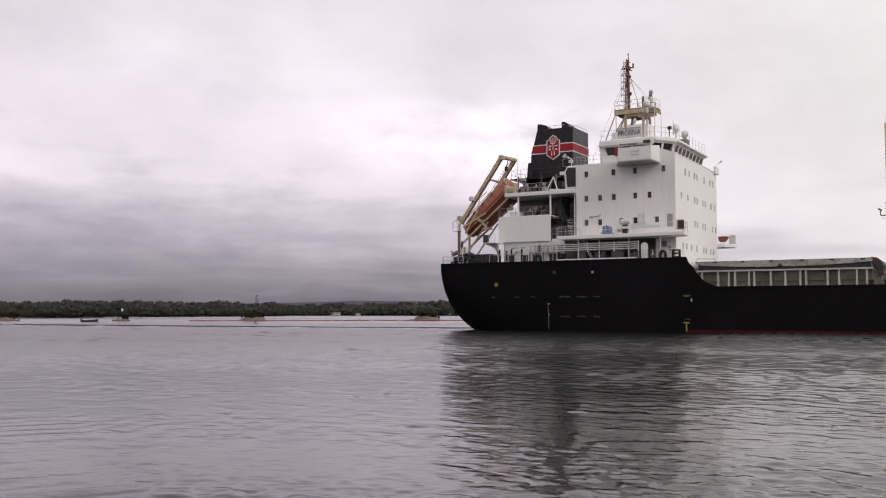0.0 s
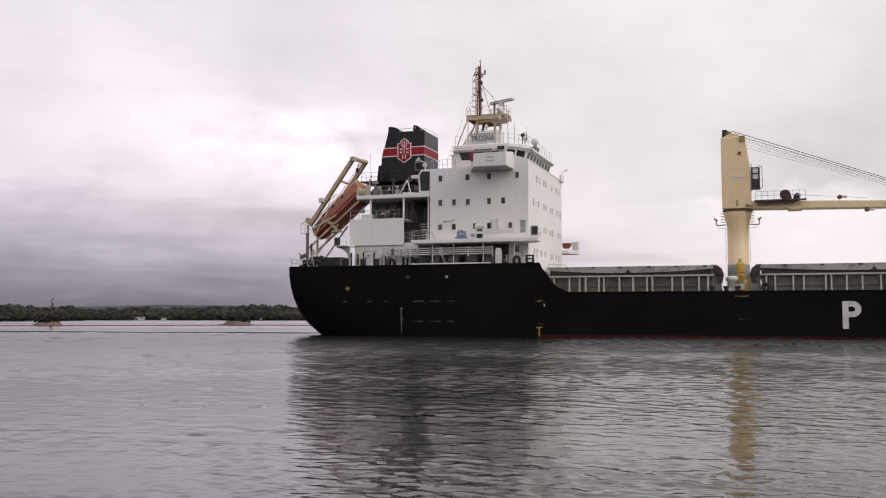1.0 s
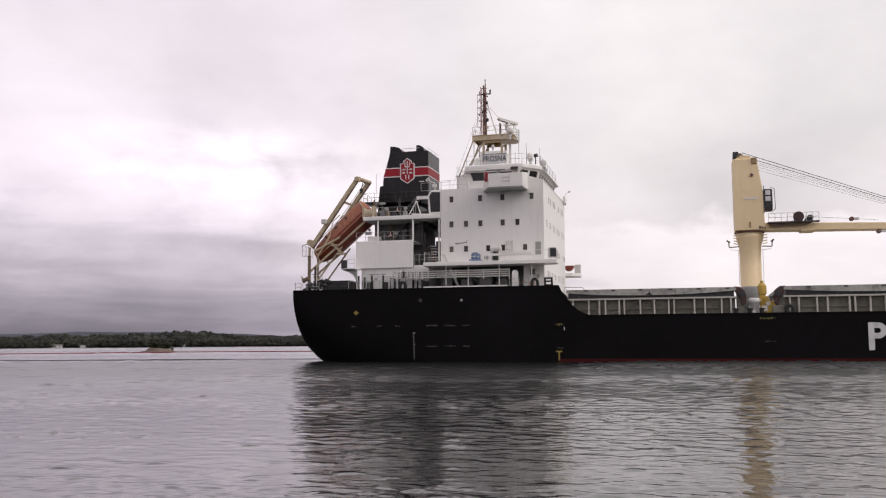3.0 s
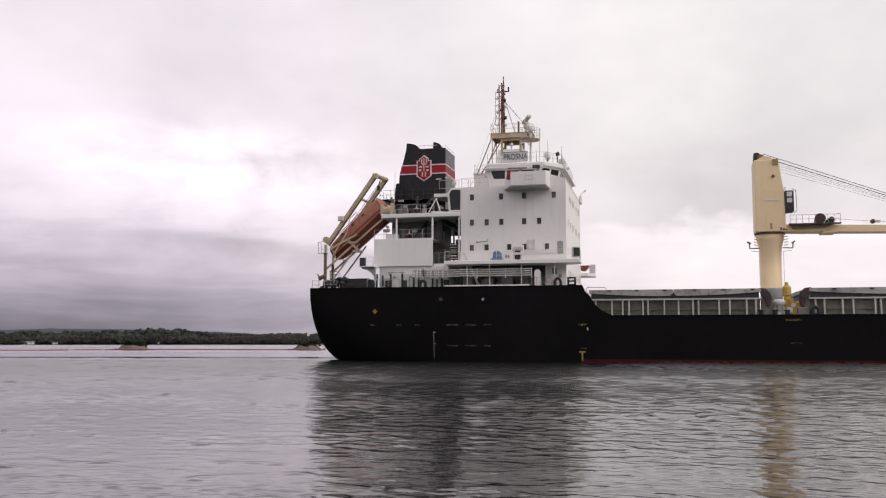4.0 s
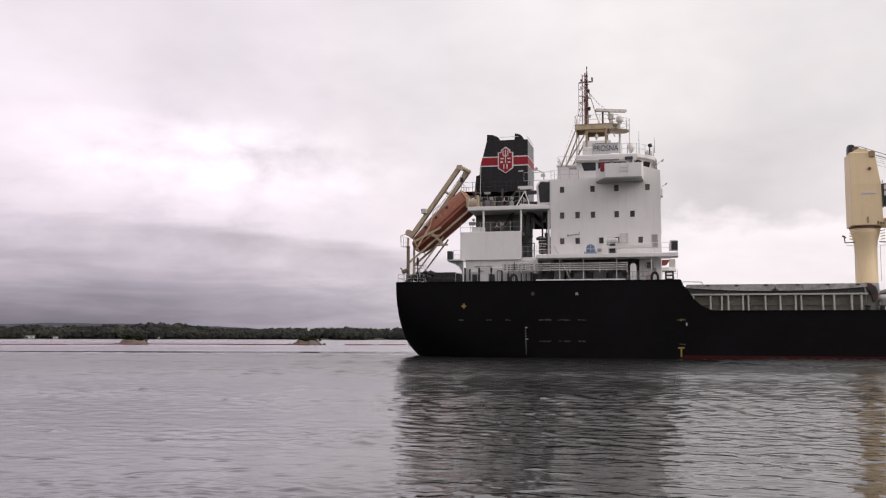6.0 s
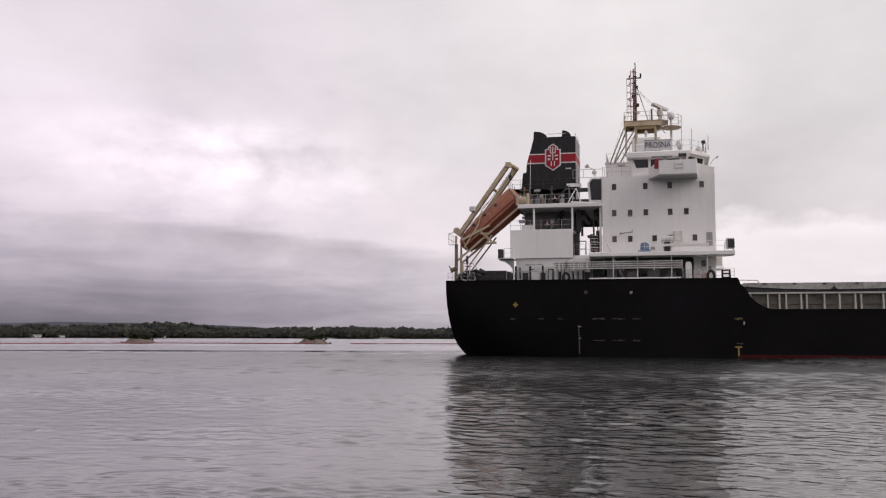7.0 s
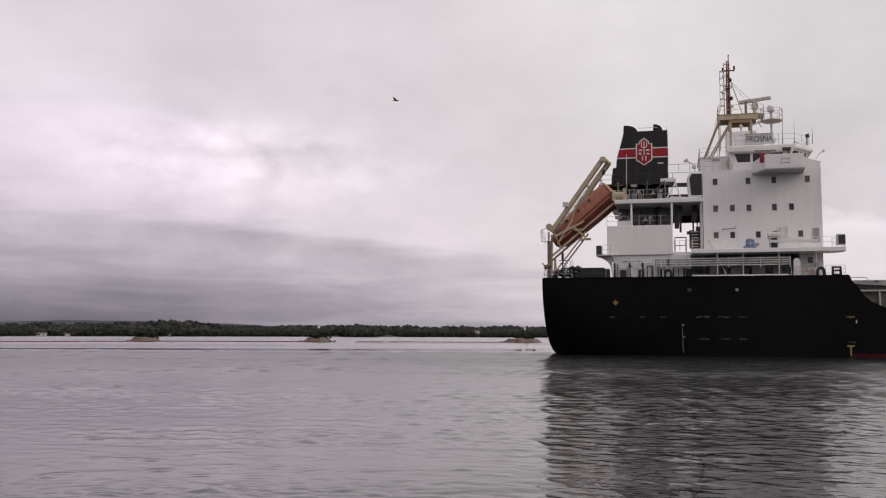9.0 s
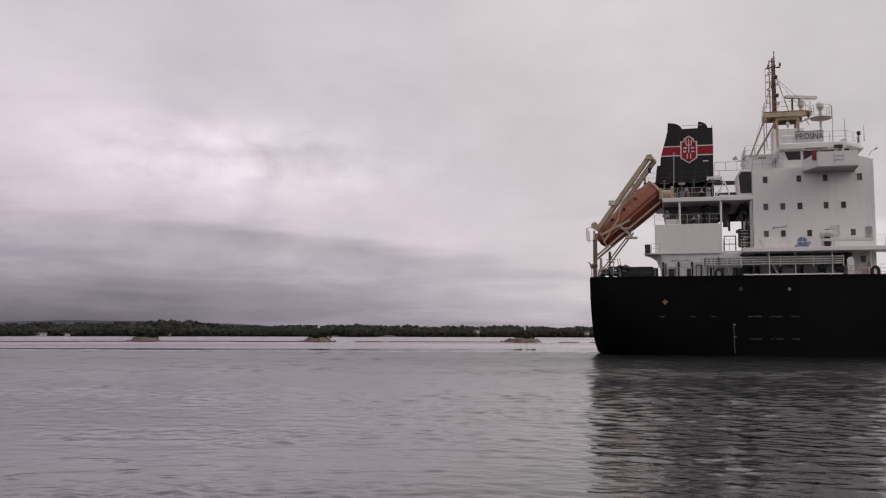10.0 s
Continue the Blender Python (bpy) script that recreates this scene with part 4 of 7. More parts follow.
def hull_letter(kind, x, z, w, h, t):
    """One tall painted letter on the side, drawn with straight strokes and half-round ends."""
    s = Shape()
    y0, y1 = -HB - 0.025, -HB + 0.02

    def band(cx, cz, rx, rz, a0, a1, n):
        for i in range(n):
            a, b = radians(a0 + (a1 - a0) * i / n), radians(a0 + (a1 - a0) * (i + 1) / n)
            o = lambda ang, k: (cx + math.cos(ang) * (rx - k), cz + math.sin(ang) * (rz - k))
            s.prism([o(a, 0), o(b, 0), o(b, t), o(a, t)], "y", y0, y1)
    if kind == "stem":
        s.prism(bar(x, x + t, z, z + h), "y", y0, y1)
        r = h * 0.29
        for zz in (z + h - t, z + h - 2 * r):
            s.prism(bar(x + t, x + w - r, zz, zz + t), "y", y0, y1)
        band(x + w - r, z + h - r, r, r, -90, 90, 12)
    else:
        band(x + w / 2, z + h / 2, w / 2, h / 2, 0, 360, 32)
    return part("hull_letter", s, M_MARKW, HULL, "large white painted letter on the black side")


hull_letter("stem", 25.6, 1.38, 1.62, 2.58, 0.52)
hull_letter("ring", 29.75, 1.38, 1.95, 2.58, 0.50)

# ---- deckhouse
HX0, HX1, HY, HZ0, HZ1 = -16.37, -5.12, 8.64, 7.7, 18.9
ROWS = [(17.77, (-15.14, -11.97, -9.52, -6.37)), (15.04, (-15.15, -13.54, -11.95, -9.52, -7.92)), (12.32, (-15.16, -13.56, -11.12, -9.51, -7.13))]
WW, WH = 0.46, 0.66
near_holes = [(x, z, WW, WH) for z, xs in ROWS for x in xs]
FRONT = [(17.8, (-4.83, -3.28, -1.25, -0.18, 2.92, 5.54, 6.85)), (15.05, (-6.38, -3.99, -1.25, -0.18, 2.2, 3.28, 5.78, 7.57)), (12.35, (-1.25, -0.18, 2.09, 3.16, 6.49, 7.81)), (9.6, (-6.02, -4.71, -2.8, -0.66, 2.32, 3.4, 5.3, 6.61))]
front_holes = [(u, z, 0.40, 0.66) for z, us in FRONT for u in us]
s = Shape()
holed_wall(s, "y", -HY, 0.25, HX0, HX1, 10.75, HZ1, near_holes)
holed_wall(s, "y", -HY, 0.25, -7.3, HX1, HZ0, 10.75, [])
s.add([(-7.3, -HY, HZ0), (-7.3, -5.2, HZ0), (-7.3, -5.2, 10.75), (-7.3, -HY, 10.75)], [(0, 1, 2, 3)])
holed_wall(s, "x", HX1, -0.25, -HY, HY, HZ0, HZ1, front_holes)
s.add([(HX0, -HY, HZ0), (HX0, HY, HZ0), (HX0, HY, HZ1), (HX0, -HY, HZ1)], [(0, 1, 2, 3)])
s.add([(HX0, HY, HZ0), (HX1, HY, HZ0), (HX1, HY, HZ1), (HX0, HY, HZ1)], [(0, 1, 2, 3)])
s.add([(HX0, -HY, HZ1), (HX1, -HY, HZ1), (HX1, HY, HZ1), (HX0, HY, HZ1)], [(0, 1, 2, 3)])
HOUSE = part("deckhouse", s, M_WHITE, SHIP, "tall white painted steel deckhouse with small windows")
# Dark block added inside, in place of the unlit rooms behind the windows.
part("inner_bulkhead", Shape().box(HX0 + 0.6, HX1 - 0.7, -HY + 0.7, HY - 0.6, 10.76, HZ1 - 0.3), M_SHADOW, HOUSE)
# Recess ceiling, bulkhead and machinery carry the under-deck shade in their colour.
part("recess_ceiling", Shape().box(HX0, -7.3, -HY + 0.26, -5.2, 10.5, 10.74), M_GREY, HOUSE)
part("recess_bulkhead", Shape().box(HX0 - 1.3, -7.3, -5.4, -5.2, HZ0, 10.5), M_GREY, HOUSE, "grey shaded bulkhead under the boat deck")
for x0, x1, z1 in ((-15.9, -14.9, 9.6), (-13.9, -12.7, 8.9), (-11.9, -10.6, 9.3), (-9.9, -9.0, 8.8)):
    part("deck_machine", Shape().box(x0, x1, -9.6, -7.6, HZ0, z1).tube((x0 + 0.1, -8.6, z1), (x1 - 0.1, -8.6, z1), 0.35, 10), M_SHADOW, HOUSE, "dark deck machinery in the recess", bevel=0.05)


def framed_window(axis, u, z, w, h, at, sgn, parent):
    """A pane set back in its opening, with a proud steel rim."""
    f = Shape()
    t, p = 0.05, 0.05
    P = (lambda a0, a1, d0, d1, c0, c1: f.box(a0, a1, at + min(d0, d1), at + max(d0, d1), c0, c1)) if axis == "y" else (lambda a0, a1, d0, d1, c0, c1: f.box(at + min(d0, d1), at + max(d0, d1), a0, a1, c0, c1))
    P(u - w / 2 - t, u - w / 2, 0.0, -p * sgn, z - h / 2 - t, z + h / 2 + t)
    P(u + w / 2, u + w / 2 + t, 0.0, -p * sgn, z - h / 2 - t, z + h / 2 + t)
    P(u - w / 2, u + w / 2, 0.0, -p * sgn, z - h / 2 - t, z - h / 2)
    P(u - w / 2, u + w / 2, 0.0, -p * sgn, z + h / 2, z + h / 2 + t)
    part("window_rim", f, M_WHITE, parent)
    f = Shape()
    P(u - w / 2 + 0.002, u + w / 2 - 0.002, 0.12 * sgn, 0.15 * sgn, z - h / 2 + 0.002, z + h / 2 - 0.002)
    part("window_pane", f, M_PORT, parent)


for u, z, w, h in near_holes:
    framed_window("y", u, z, w, h, -HY, 1, HOUSE)
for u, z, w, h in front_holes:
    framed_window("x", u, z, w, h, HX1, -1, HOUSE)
for z in (13.7, 16.42):
    part("weld_seam", Shape().box(HX0, HX1 + 0.012, -HY - 0.012, -HY, z, z + 0.03), M_WHITE, HOUSE)
part("steel_door", Shape().box(-6.02, -5.42, -HY - 0.07, -HY, 11.5, 12.85), M_GREY, HOUSE, "grey louvred steel door", bevel=0.02)
part("corner_pillar", Shape().box(HX1 - 0.2, HX1 + 0.03, -HY - 0.03, -HY + 0.2, 10.75, HZ1), M_WHITE, HOUSE)

# wheelhouse: level sides, and a forward-leaning front with slanted corners
s = Shape()
wh = [(-12.4, 20.22, 1.5, 0.86), (-10.75, 20.22, 1.3, 0.86), (-9.15, 20.22, 1.3, 0.86)]
WY, WX0, WX1, WXC, WYC = 8.0, -13.3, -6.4, -8.1, 5.7
holed_wall(s, "y", -WY, 0.15, WX0, WXC, HZ1, 21.0, wh)


def raked(s, p, q, u0, u1, z0, z1, d0=0.0, d1=0.14):
    """A slab of the wall that stands on the line p to q and leans outwards, between two lengths and two heights, d0 to d1 behind its face."""
    p, q = Vector((*p, 0)), Vector((*q, 0))
    a = (q - p).normalized()
    n = Vector((a.y, -a.x, 0))
    v = [p + a * u + n * ((z - HZ1) * 0.29 - d) + Vector((0, 0, z)) for d in (d0, d1) for z in (z0, z1) for u in (u0, u1)]
    return s.add(v, [(0, 1, 3, 2), (4, 6, 7, 5), (0, 2, 6, 4), (1, 5, 7, 3), (0, 4, 5, 1), (2, 3, 7, 6)])


FZ0, FZ1 = 19.52, 20.80
PLAN = [(WXC, -WY), (WX1, -WYC), (WX1, WYC), (WXC, WY)]
panes = []
for p, q, count in zip(PLAN, PLAN[1:], (2, 8, 2)):
    length = math.hypot(q[0] - p[0], q[1] - p[1])
    raked(s, p, q, 0, length, HZ1, FZ0)
    raked(s, p, q, 0, length, FZ1, 21.0)
    pitch = length / count
    for k in range(count + 1):
        raked(s, p, q, max(0, k * pitch - 0.11), min(length, k * pitch + 0.11), FZ0, FZ1)
    panes += [(p, q, k * pitch + 0.11, (k + 1) * pitch - 0.11) for k in range(count)]
for x, y in PLAN:
    o = 0.18 if abs(y) > 7 else 0.24
    s.beam((x, y, HZ1), (x + 0.6 - o, y + (0.42 if y > 0 else -0.42) * (0.5 if abs(y) < 7 else 1.0), 21.0), 0.22, 0.22)
s.add([(WX0, WY, HZ1), (WXC, WY, HZ1), (WXC, WY, 21.0), (WX0, WY, 21.0)], [(0, 1, 2, 3)])
s.add([(WX0, -WY, HZ1), (WX0, WY, HZ1), (WX0, WY, 21.0), (WX0, -WY, 21.0)], [(0, 1, 2, 3)])
WHEEL = part("wheelhouse", s, M_WHITE, SHIP, "white wheelhouse with a band of dark windows")
# Dark blocks added inside, in place of the unlit wheelhouse.
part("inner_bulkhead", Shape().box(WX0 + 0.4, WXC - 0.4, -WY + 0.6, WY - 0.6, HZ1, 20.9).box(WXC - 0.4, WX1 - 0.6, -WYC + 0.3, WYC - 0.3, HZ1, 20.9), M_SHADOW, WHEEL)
for u, z, w, h in wh:
    part("window_pane", Shape().box(u - w / 2, u + w / 2, -WY + 0.06, -WY + 0.09, z - h / 2, z + h / 2), M_GLASS, WHEEL)
for p, q, u0, u1 in panes:
    part("window_pane", raked(Shape(), p, q, u0, u1, FZ0, FZ1, 0.07, 0.10), M_GLASS, WHEEL)
part("wheelhouse_roof", Shape().prism([(-13.7, -8.4), (-7.3, -8.4), (-5.6, -6.1), (-5.6, 6.1), (-7.3, 8.4), (-13.7, 8.4)], "z", 20.96, 21.44), M_WHITE, WHEEL, bevel=0.09)
for sgn in (-1, 1):
    part("roof_eave", Shape().prism([(sgn * 8.02, 20.68), (sgn * 8.3, 20.68), (sgn * 8.46, 20.84), (sgn * 8.46, 20.98), (sgn * 8.02, 20.98)], "x", -13.72, -7.5), M_WHITE, WHEEL, bevel=0.03)
    part("eave_lamp", Shape().box(-10.15, -9.75, sgn * 8.3 - 0.12, sgn * 8.3 + 0.12, 20.5, 20.68).tube((-9.95, sgn * 8.3, 20.5), (-9.95, sgn * 8.3, 20.36), 0.13, 10), M_GREY, WHEEL)
    part("window_post", Shape().beam((-13.75, sgn * 8.1, 20.85), (-13.25, sgn * 8.1, 18.95), 0.14, 0.14), M_WHITE, WHEEL)
part("corner_plate", Shape().prism([(-13.86, 20.98), (-13.28, 20.98), (-13.28, 19.0)], "y", -8.06, -7.92), M_WHITE, WHEEL)
part("window_corner", Shape().prism([(-13.17, 20.66), (-13.17, 19.77), (-12.86, 19.77)], "y", -8.02, -7.9), M_WHITE, WHEEL)
part("eave_box", Shape().box(-8.6, -7.8, -8.62, -8.46, 20.72, 21.05), M_DARK, WHEEL, "dark fitting on the roof edge", bevel=0.03)
# Thin dark strip along the eave, drawn for the dark gap there.
part("eave_box", Shape().box(-11.3, -9.2, -8.52, -8.46, 20.72, 20.86), M_SHADOW, WHEEL)
part("visor", Shape().prism([(-5.62, 20.98), (-5.4, 21.04), (-5.4, 21.12), (-5.62, 21.3)], "y", -6.0, 6.0), M_WHITE, WHEEL)
for x in (-9.3,):
    part("roof_bracket", Shape().prism([(x, 20.75), (x + 0.35, 21.02), (x - 0.1, 21.02)], "y", -8.25, -8.02), M_WHITE, WHEEL)
AFT = part("chart_house", Shape().box(-16.45, -13.32, -0.9, 5.2, HZ1, 21.75), M_WHITE, SHIP, "white house behind the wheelhouse", bevel=0.08)
part("house_coping", Shape().box(-16.55, -13.3, -1.0, 5.3, 21.66, 21.8), M_WHITE, AFT)
part("front_bulwark", Shape().box(HX1 - 0.1, HX1, -HY, HY, HZ1, 19.40).box(HX1 - 0.16, HX1 + 0.05, -HY - 0.03, HY + 0.03, 19.40, 19.47), M_WHITE, WHEEL, "white bulwark before the wheelhouse windows")
for y in (-HY, HY - 0.08):
    part("side_bulwark", Shape().prism([(-6.8, HZ1), (HX1 - 0.1, HZ1), (HX1 - 0.1, 19.5), (-6.0, 19.75), (-6.8, 20.0)], "y", y, y + 0.08), M_WHITE, WHEEL)
part("vent_grille", Shape().box(-15.1, -14.3, -0.95, -0.89, 21.3, 21.5), M_GREY, AFT)
for sgn in (-1, 1):
    w = Shape()
    plan = [(-11.6, 8.64), (-10.5, 11.2), (-6.88, 11.2), (-6.75, 8.64)]
    w.prism([(-9.1 + (x + 9.1) * 0.98, sgn * (8.66 + (y - 8.66) * 0.98)) for x, y in plan], "z", 18.5, 18.66)
    tops = [19.55, 19.92, 19.94, 20.3]
    for (p, q), (ta, tb) in zip(zip(plan, plan[1:]), zip(tops, tops[1:])):
        v = []
        for k in (1.0, 0.93):
            for (x, y), t in ((p, ta), (q, tb)):
                xx, yy = -9.1 + (x + 9.1) * k, sgn * (8.64 + (y - 8.64) * k)
                v += [(xx, yy, 18.52), (xx, yy, t)]
        w.add(v, [(0, 2, 3, 1), (4, 5, 7, 6), (1, 3, 7, 5), (0, 1, 5, 4), (2, 6, 7, 3), (0, 4, 6, 2)])
    wing = part("bridge_wing", w, M_WHITE, SHIP, "white overhanging bridge wing")
    # Separate grey plate puts the shade under the wing into its colour.
    part("wing_soffit", Shape().prism([(-9.1 + (x + 9.1) * 0.997, sgn * (8.66 + (y - 8.66) * 0.997)) for x, y in plan], "z", 18.38, 18.488), M_GREY, wing, "grey underside of the wing")
part("wing_ladder", Shape().path([(-9.0, -11.24, 18.9), (-9.0, -11.24, 19.75)], 0.03).path([(-8.2, -11.24, 18.9), (-8.2, -11.24, 19.75)], 0.03).tube((-9.0, -11.24, 19.1), (-8.2, -11.24, 19.1), 0.03).tube((-9.0, -11.24, 19.5), (-8.2, -11.24, 19.5), 0.03), M_DIRTY, SHIP)
part("flag_bundle", Shape().prism([(-11.02, 19.2), (-10.75, 19.1), (-10.5, 19.25), (-10.45, 20.1), (-10.92, 20.15)], "y", -11.0, -10.88), M_SIGNRED, SHIP, "hanging red cloth", bevel=0.03)
part("flag_bundle", Shape().prism([(-8.35, 19.75), (-7.8, 19.62), (-7.7, 20.3), (-8.1, 20.5), (-8.4, 20.35)], "y", -8.6, -8.48), M_SIGNRED, SHIP, "hanging red cloth", bevel=0.03)
# deck house on top, with the name board
TOP = part("mast_house", Shape().box(-13.55, -10.4, -1.3, 1.3, 21.5, 24.4), M_WHITE, SHIP, "white mast house on the wheelhouse roof", bevel=0.04)
part("roof_locker", Shape().box(-12.9, -10.2, -6.6, -4.2, 21.5, 22.6), M_WHITE, SHIP, bevel=0.04)
for x in (-11.9, -9.45):
    part("board_post", Shape().tube((x, -6.93, 21.4), (x, -6.93, 22.85), 0.05, 6), M_DIRTY, SHIP)
BOARD = part("name_board", Shape().box(-12.05, -9.3, -7.06, -6.98, 21.78, 22.88), M_BOARD, SHIP, "grey name board with dark letters")
lettering("name_letters", "PROSNA", BOARD, M_LETTER, 0.86, Matrix.Translation((-11.97, -7.09, 22.02)) @ Matrix.Rotation(radians(90), 4, "X") @ Matrix.Diagonal((0.80, 1.05, 1, 1)), 0.015)
# Dark strip drawn as the shadow line along the board's top.
for z in (22.83,):
    part("board_edge", Shape().box(-12.05, -9.3, -7.09, -7.06, z, z + 0.04), M_DARK, BOARD)
railing(SHIP, [(-16.4, 5.0, 21.8), (-16.4, -0.85, 21.8), (-13.5, -0.85, 21.8)], M_RAIL, 1.0, 1.0)
railing(SHIP, [(-13.5, -8.25, 21.44), (-7.4, -8.25, 21.44), (-5.75, -6.0, 21.44), (-5.75, 6.0, 21.44)], M_RAIL, 1.05, 1.4)
railing(SHIP, [(-16.3, -8.5, 18.9), (-13.4, -8.5, 18.9)], M_RAIL, 1.0, 1.0)

# ---- mast over the wheelhouse
MAST = part("radar_mast", Shape().lathe((-13.1, 0, 26.0), [(0.17, 0), (0.15, 2.5), (0.11, 5.2), (0.07, 6.7), (0.04, 7.0)], 10), M_MASTRED, SHIP, "dark red-brown signal mast")
PLAT = part("mast_platform", Shape().prism([(-14.4, -1.5), (-10.2, -1.5), (-9.55, -1.0), (-9.55, 1.0), (-10.2, 1.5), (-14.4, 1.5)], "z", 26.2, 26.32), M_MAST, SHIP, "ochre painted mast platform", bevel=0.02)
for y in (-1.48, 1.4):
    part("platform_girder", Shape().box(-14.4, -10.2, y, y + 0.08, 25.72, 26.2), M_BUFF, PLAT)
for x in (-14.4, -12.6, -10.9, -9.7):
    part("platform_girder", Shape().box(x, x + 0.08, -1.38, 1.38, 25.78, 26.2), M_MAST, PLAT)
for y in (-1.2, 1.2):
    for x in (-13.1, -10.95):
        part("mast_leg", Shape().beam((x, y, 21.5), (x, y, 26.2), 0.24, 0.24), M_BUFF, SHIP, "buff painted mast leg")
    part("portal_beam", Shape().beam((-13.1, y, 25.55), (-10.95, y, 25.55), 0.3, 0.34), M_MAST, SHIP)
    part("mast_leg", Shape().tube((-14.25, y * 1.2, 25.8), (-15.95, y * 1.4, 21.5), 0.075, 8), M_LEG, SHIP)
    part("mast_leg", Shape().tube((-13.1, y * 1.1, 25.5), (-15.4, y * 1.6, 21.5), 0.08, 8), M_LEG, SHIP)
    part("mast_leg", Shape().tube((-14.2, y * 1.2, 25.8), (-14.2, y * 1.2, 22.3), 0.045, 8), M_LEG, SHIP)
part("portal_lamp", Shape().lathe((-12.0, -1.2, 24.5), [(0.1, 0), (0.1, 0.25), (0.22, 0.3), (0.2, 0.5), (0.06, 0.7)], 10), M_DIRTY, SHIP)
part("halyard_bracket", Shape().path([(-10.9, -1.6, 24.9), (-10.2, -1.6, 25.2), (-9.9, -1.6, 24.7)], 0.07).tube((-10.3, -1.7, 25.2), (-10.0, -1.7, 25.3), 0.16, 8), M_DIRTY, SHIP)
railing(SHIP, [(-14.35, 1.45, 26.32), (-14.35, -1.45, 26.32), (-10.2, -1.45, 26.32), (-9.6, -0.95, 26.32), (-9.6, 0.95, 26.32)], M_BUFF, 1.0, 1.3, 0.022, (0.5, 1.0))
for dz, dy in ((0, -0.28), (0, 0.28)):
    part("mast_post", Shape().tube((-13.35, dy, 26.4), (-13.3, dy * 0.6, 32.6), 0.07, 6), M_MASTRED, MAST)
for i in range(12):
    part("mast_rung", Shape().tube((-13.35, -0.26, 26.8 + i * 0.48), (-12.95, 0.2, 27.0 + i * 0.48), 0.035, 5), M_MASTRED, MAST)
lad = Shape().tube((-13.62, -0.25, 26.1), (-13.62, -0.25, 32.4), 0.045, 5).tube((-13.62, 0.25, 26.1), (-13.62, 0.25, 32.4), 0.045, 5)
for i in range(15):
    lad.tube((-13.62, -0.25, 26.4 + i * 0.4), (-13.62, 0.25, 26.4 + i * 0.4), 0.03, 5)
part("mast_ladder", lad, M_WHEEL, MAST)
for z in (28.3, 29.8, 31.0, 32.3):
    part("ladder_hoop", Shape().tube((-13.62, 0, z), (-13.0, 0, z), 0.05, 6), M_WHEEL, MAST)
part("crosstree", Shape().tube((-13.9, 0, 31.55), (-12.45, 0, 31.55), 0.08, 8).tube((-13.1, -1.1, 31.5), (-13.1, 1.1, 31.5), 0.07, 8), M_MASTRED, MAST)
for x, z, r, h in ((-12.5, 31.6, 0.10, 0.45), (-13.75, 31.6, 0.07, 0.3), (-13.1, 33.0, 0.06, 0.35), (-12.85, 28.2, 0.16, 0.4), (-13.35, 29.2, 0.14, 0.4), (-12.9, 30.3, 0.12, 0.35)):
    part("signal_lamp", Shape().lathe((x, -0.1, z), [(r * .7, 0), (r, h * .2), (r, h * .8), (r * .6, h)], 8), M_DARK, MAST)
part("mast_stay", Shape().tube((-12.9, 0, 30.4), (-11.6, -0.2, 26.1), 0.06, 6), M_DIRTY, MAST)
for i in range(6):
    z = 27.6 + i * 0.78
    part("ladder_cage", Shape().path([(-13.62, -0.28, z), (-13.95, -0.2, z), (-14.05, 0.0, z), (-13.95, 0.2, z), (-13.62, 0.28, z)], 0.035), M_FWHITE, MAST, "pale ladder cage hoop")
part("ladder_cage", Shape().tube((-14.05, 0, 27.6), (-14.05, 0, 31.5), 0.03, 5), M_WHEEL, MAST)
for x, z in ((-12.78, 27.3), (-13.75, 28.9), (-12.8, 29.5), (-13.7, 30.7)):
    part("mast_lantern", Shape().lathe((x, -0.28, z), [(0.08, 0), (0.13, 0.06), (0.13, 0.26), (0.05, 0.34)], 8).tube((x, -0.28, z + 0.05), (-13.1, 0, z + 0.05), 0.035, 5), M_FWHITE, MAST, "pale signal lantern")
for y in (-1.6, 1.6):
    part("mast_stay", Shape().tube((-13.2, 0, 31.3), (-16.2, y * 3, 19.2), 0.010, 4), M_WIRE, MAST)
    part("mast_stay", Shape().tube((-13.2, 0, 31.0), (-14.3, y, 26.2), 0.018, 4), M_WIRE, MAST)
    part("mast_stay", Shape().tube((-13.0, 0, 30.4), (-9.9, y, 26.6), 0.018, 4), M_WIRE, MAST)
part("radar_post", Shape().lathe((-10.43, 0, 26.05), [(0.34, 0), (0.25, 0.15), (0.2, 0.9), (0.32, 1.0), (0.36, 1.55), (0.2, 1.75)], 10), M_DIRTY, SHIP)
part("aerial_post", Shape().box(-11.45, -11.25, -0.12, 0.12, 26.32, 27.9), M_STAINED, SHIP)
RADAR = part("radar_scanner", Shape().prism([(-1.7, -0.16), (1.7, -0.16), (1.85, 0.0), (1.75, 0.18), (-1.75, 0.18), (-1.85, 0.0)], "y", -0.2, 0.2).box(-0.25, 0.25, -0.2, 0.2, -0.3, -0.08), M_DIRTY, SHIP, "turning radar scanner bar", bevel=0.03)
part("satcom_post", Shape().lathe((-9.25, -5.1, 21.5), [(0.12, 0), (0.12, 3.9), (0.3, 4.05)], 10), M_DIRTY, SHIP)
part("satcom_dome", Shape().lathe((-9.25, -5.1, 25.45), [(0.22, 0), (0.36, 0.12), (0.41, 0.36), (0.38, 0.58), (0.27, 0.76), (0.1, 0.84)], 14), M_WHITE, SHIP, "white satellite dome", smooth=True)
part("satcom_platform", Shape().lathe((-9.25, -5.2, 24.12), [(0.3, 0.16), (1.02, 0.3), (1.08, 0.42), (0.2, 0.44)], 16), M_LEG, SHIP)
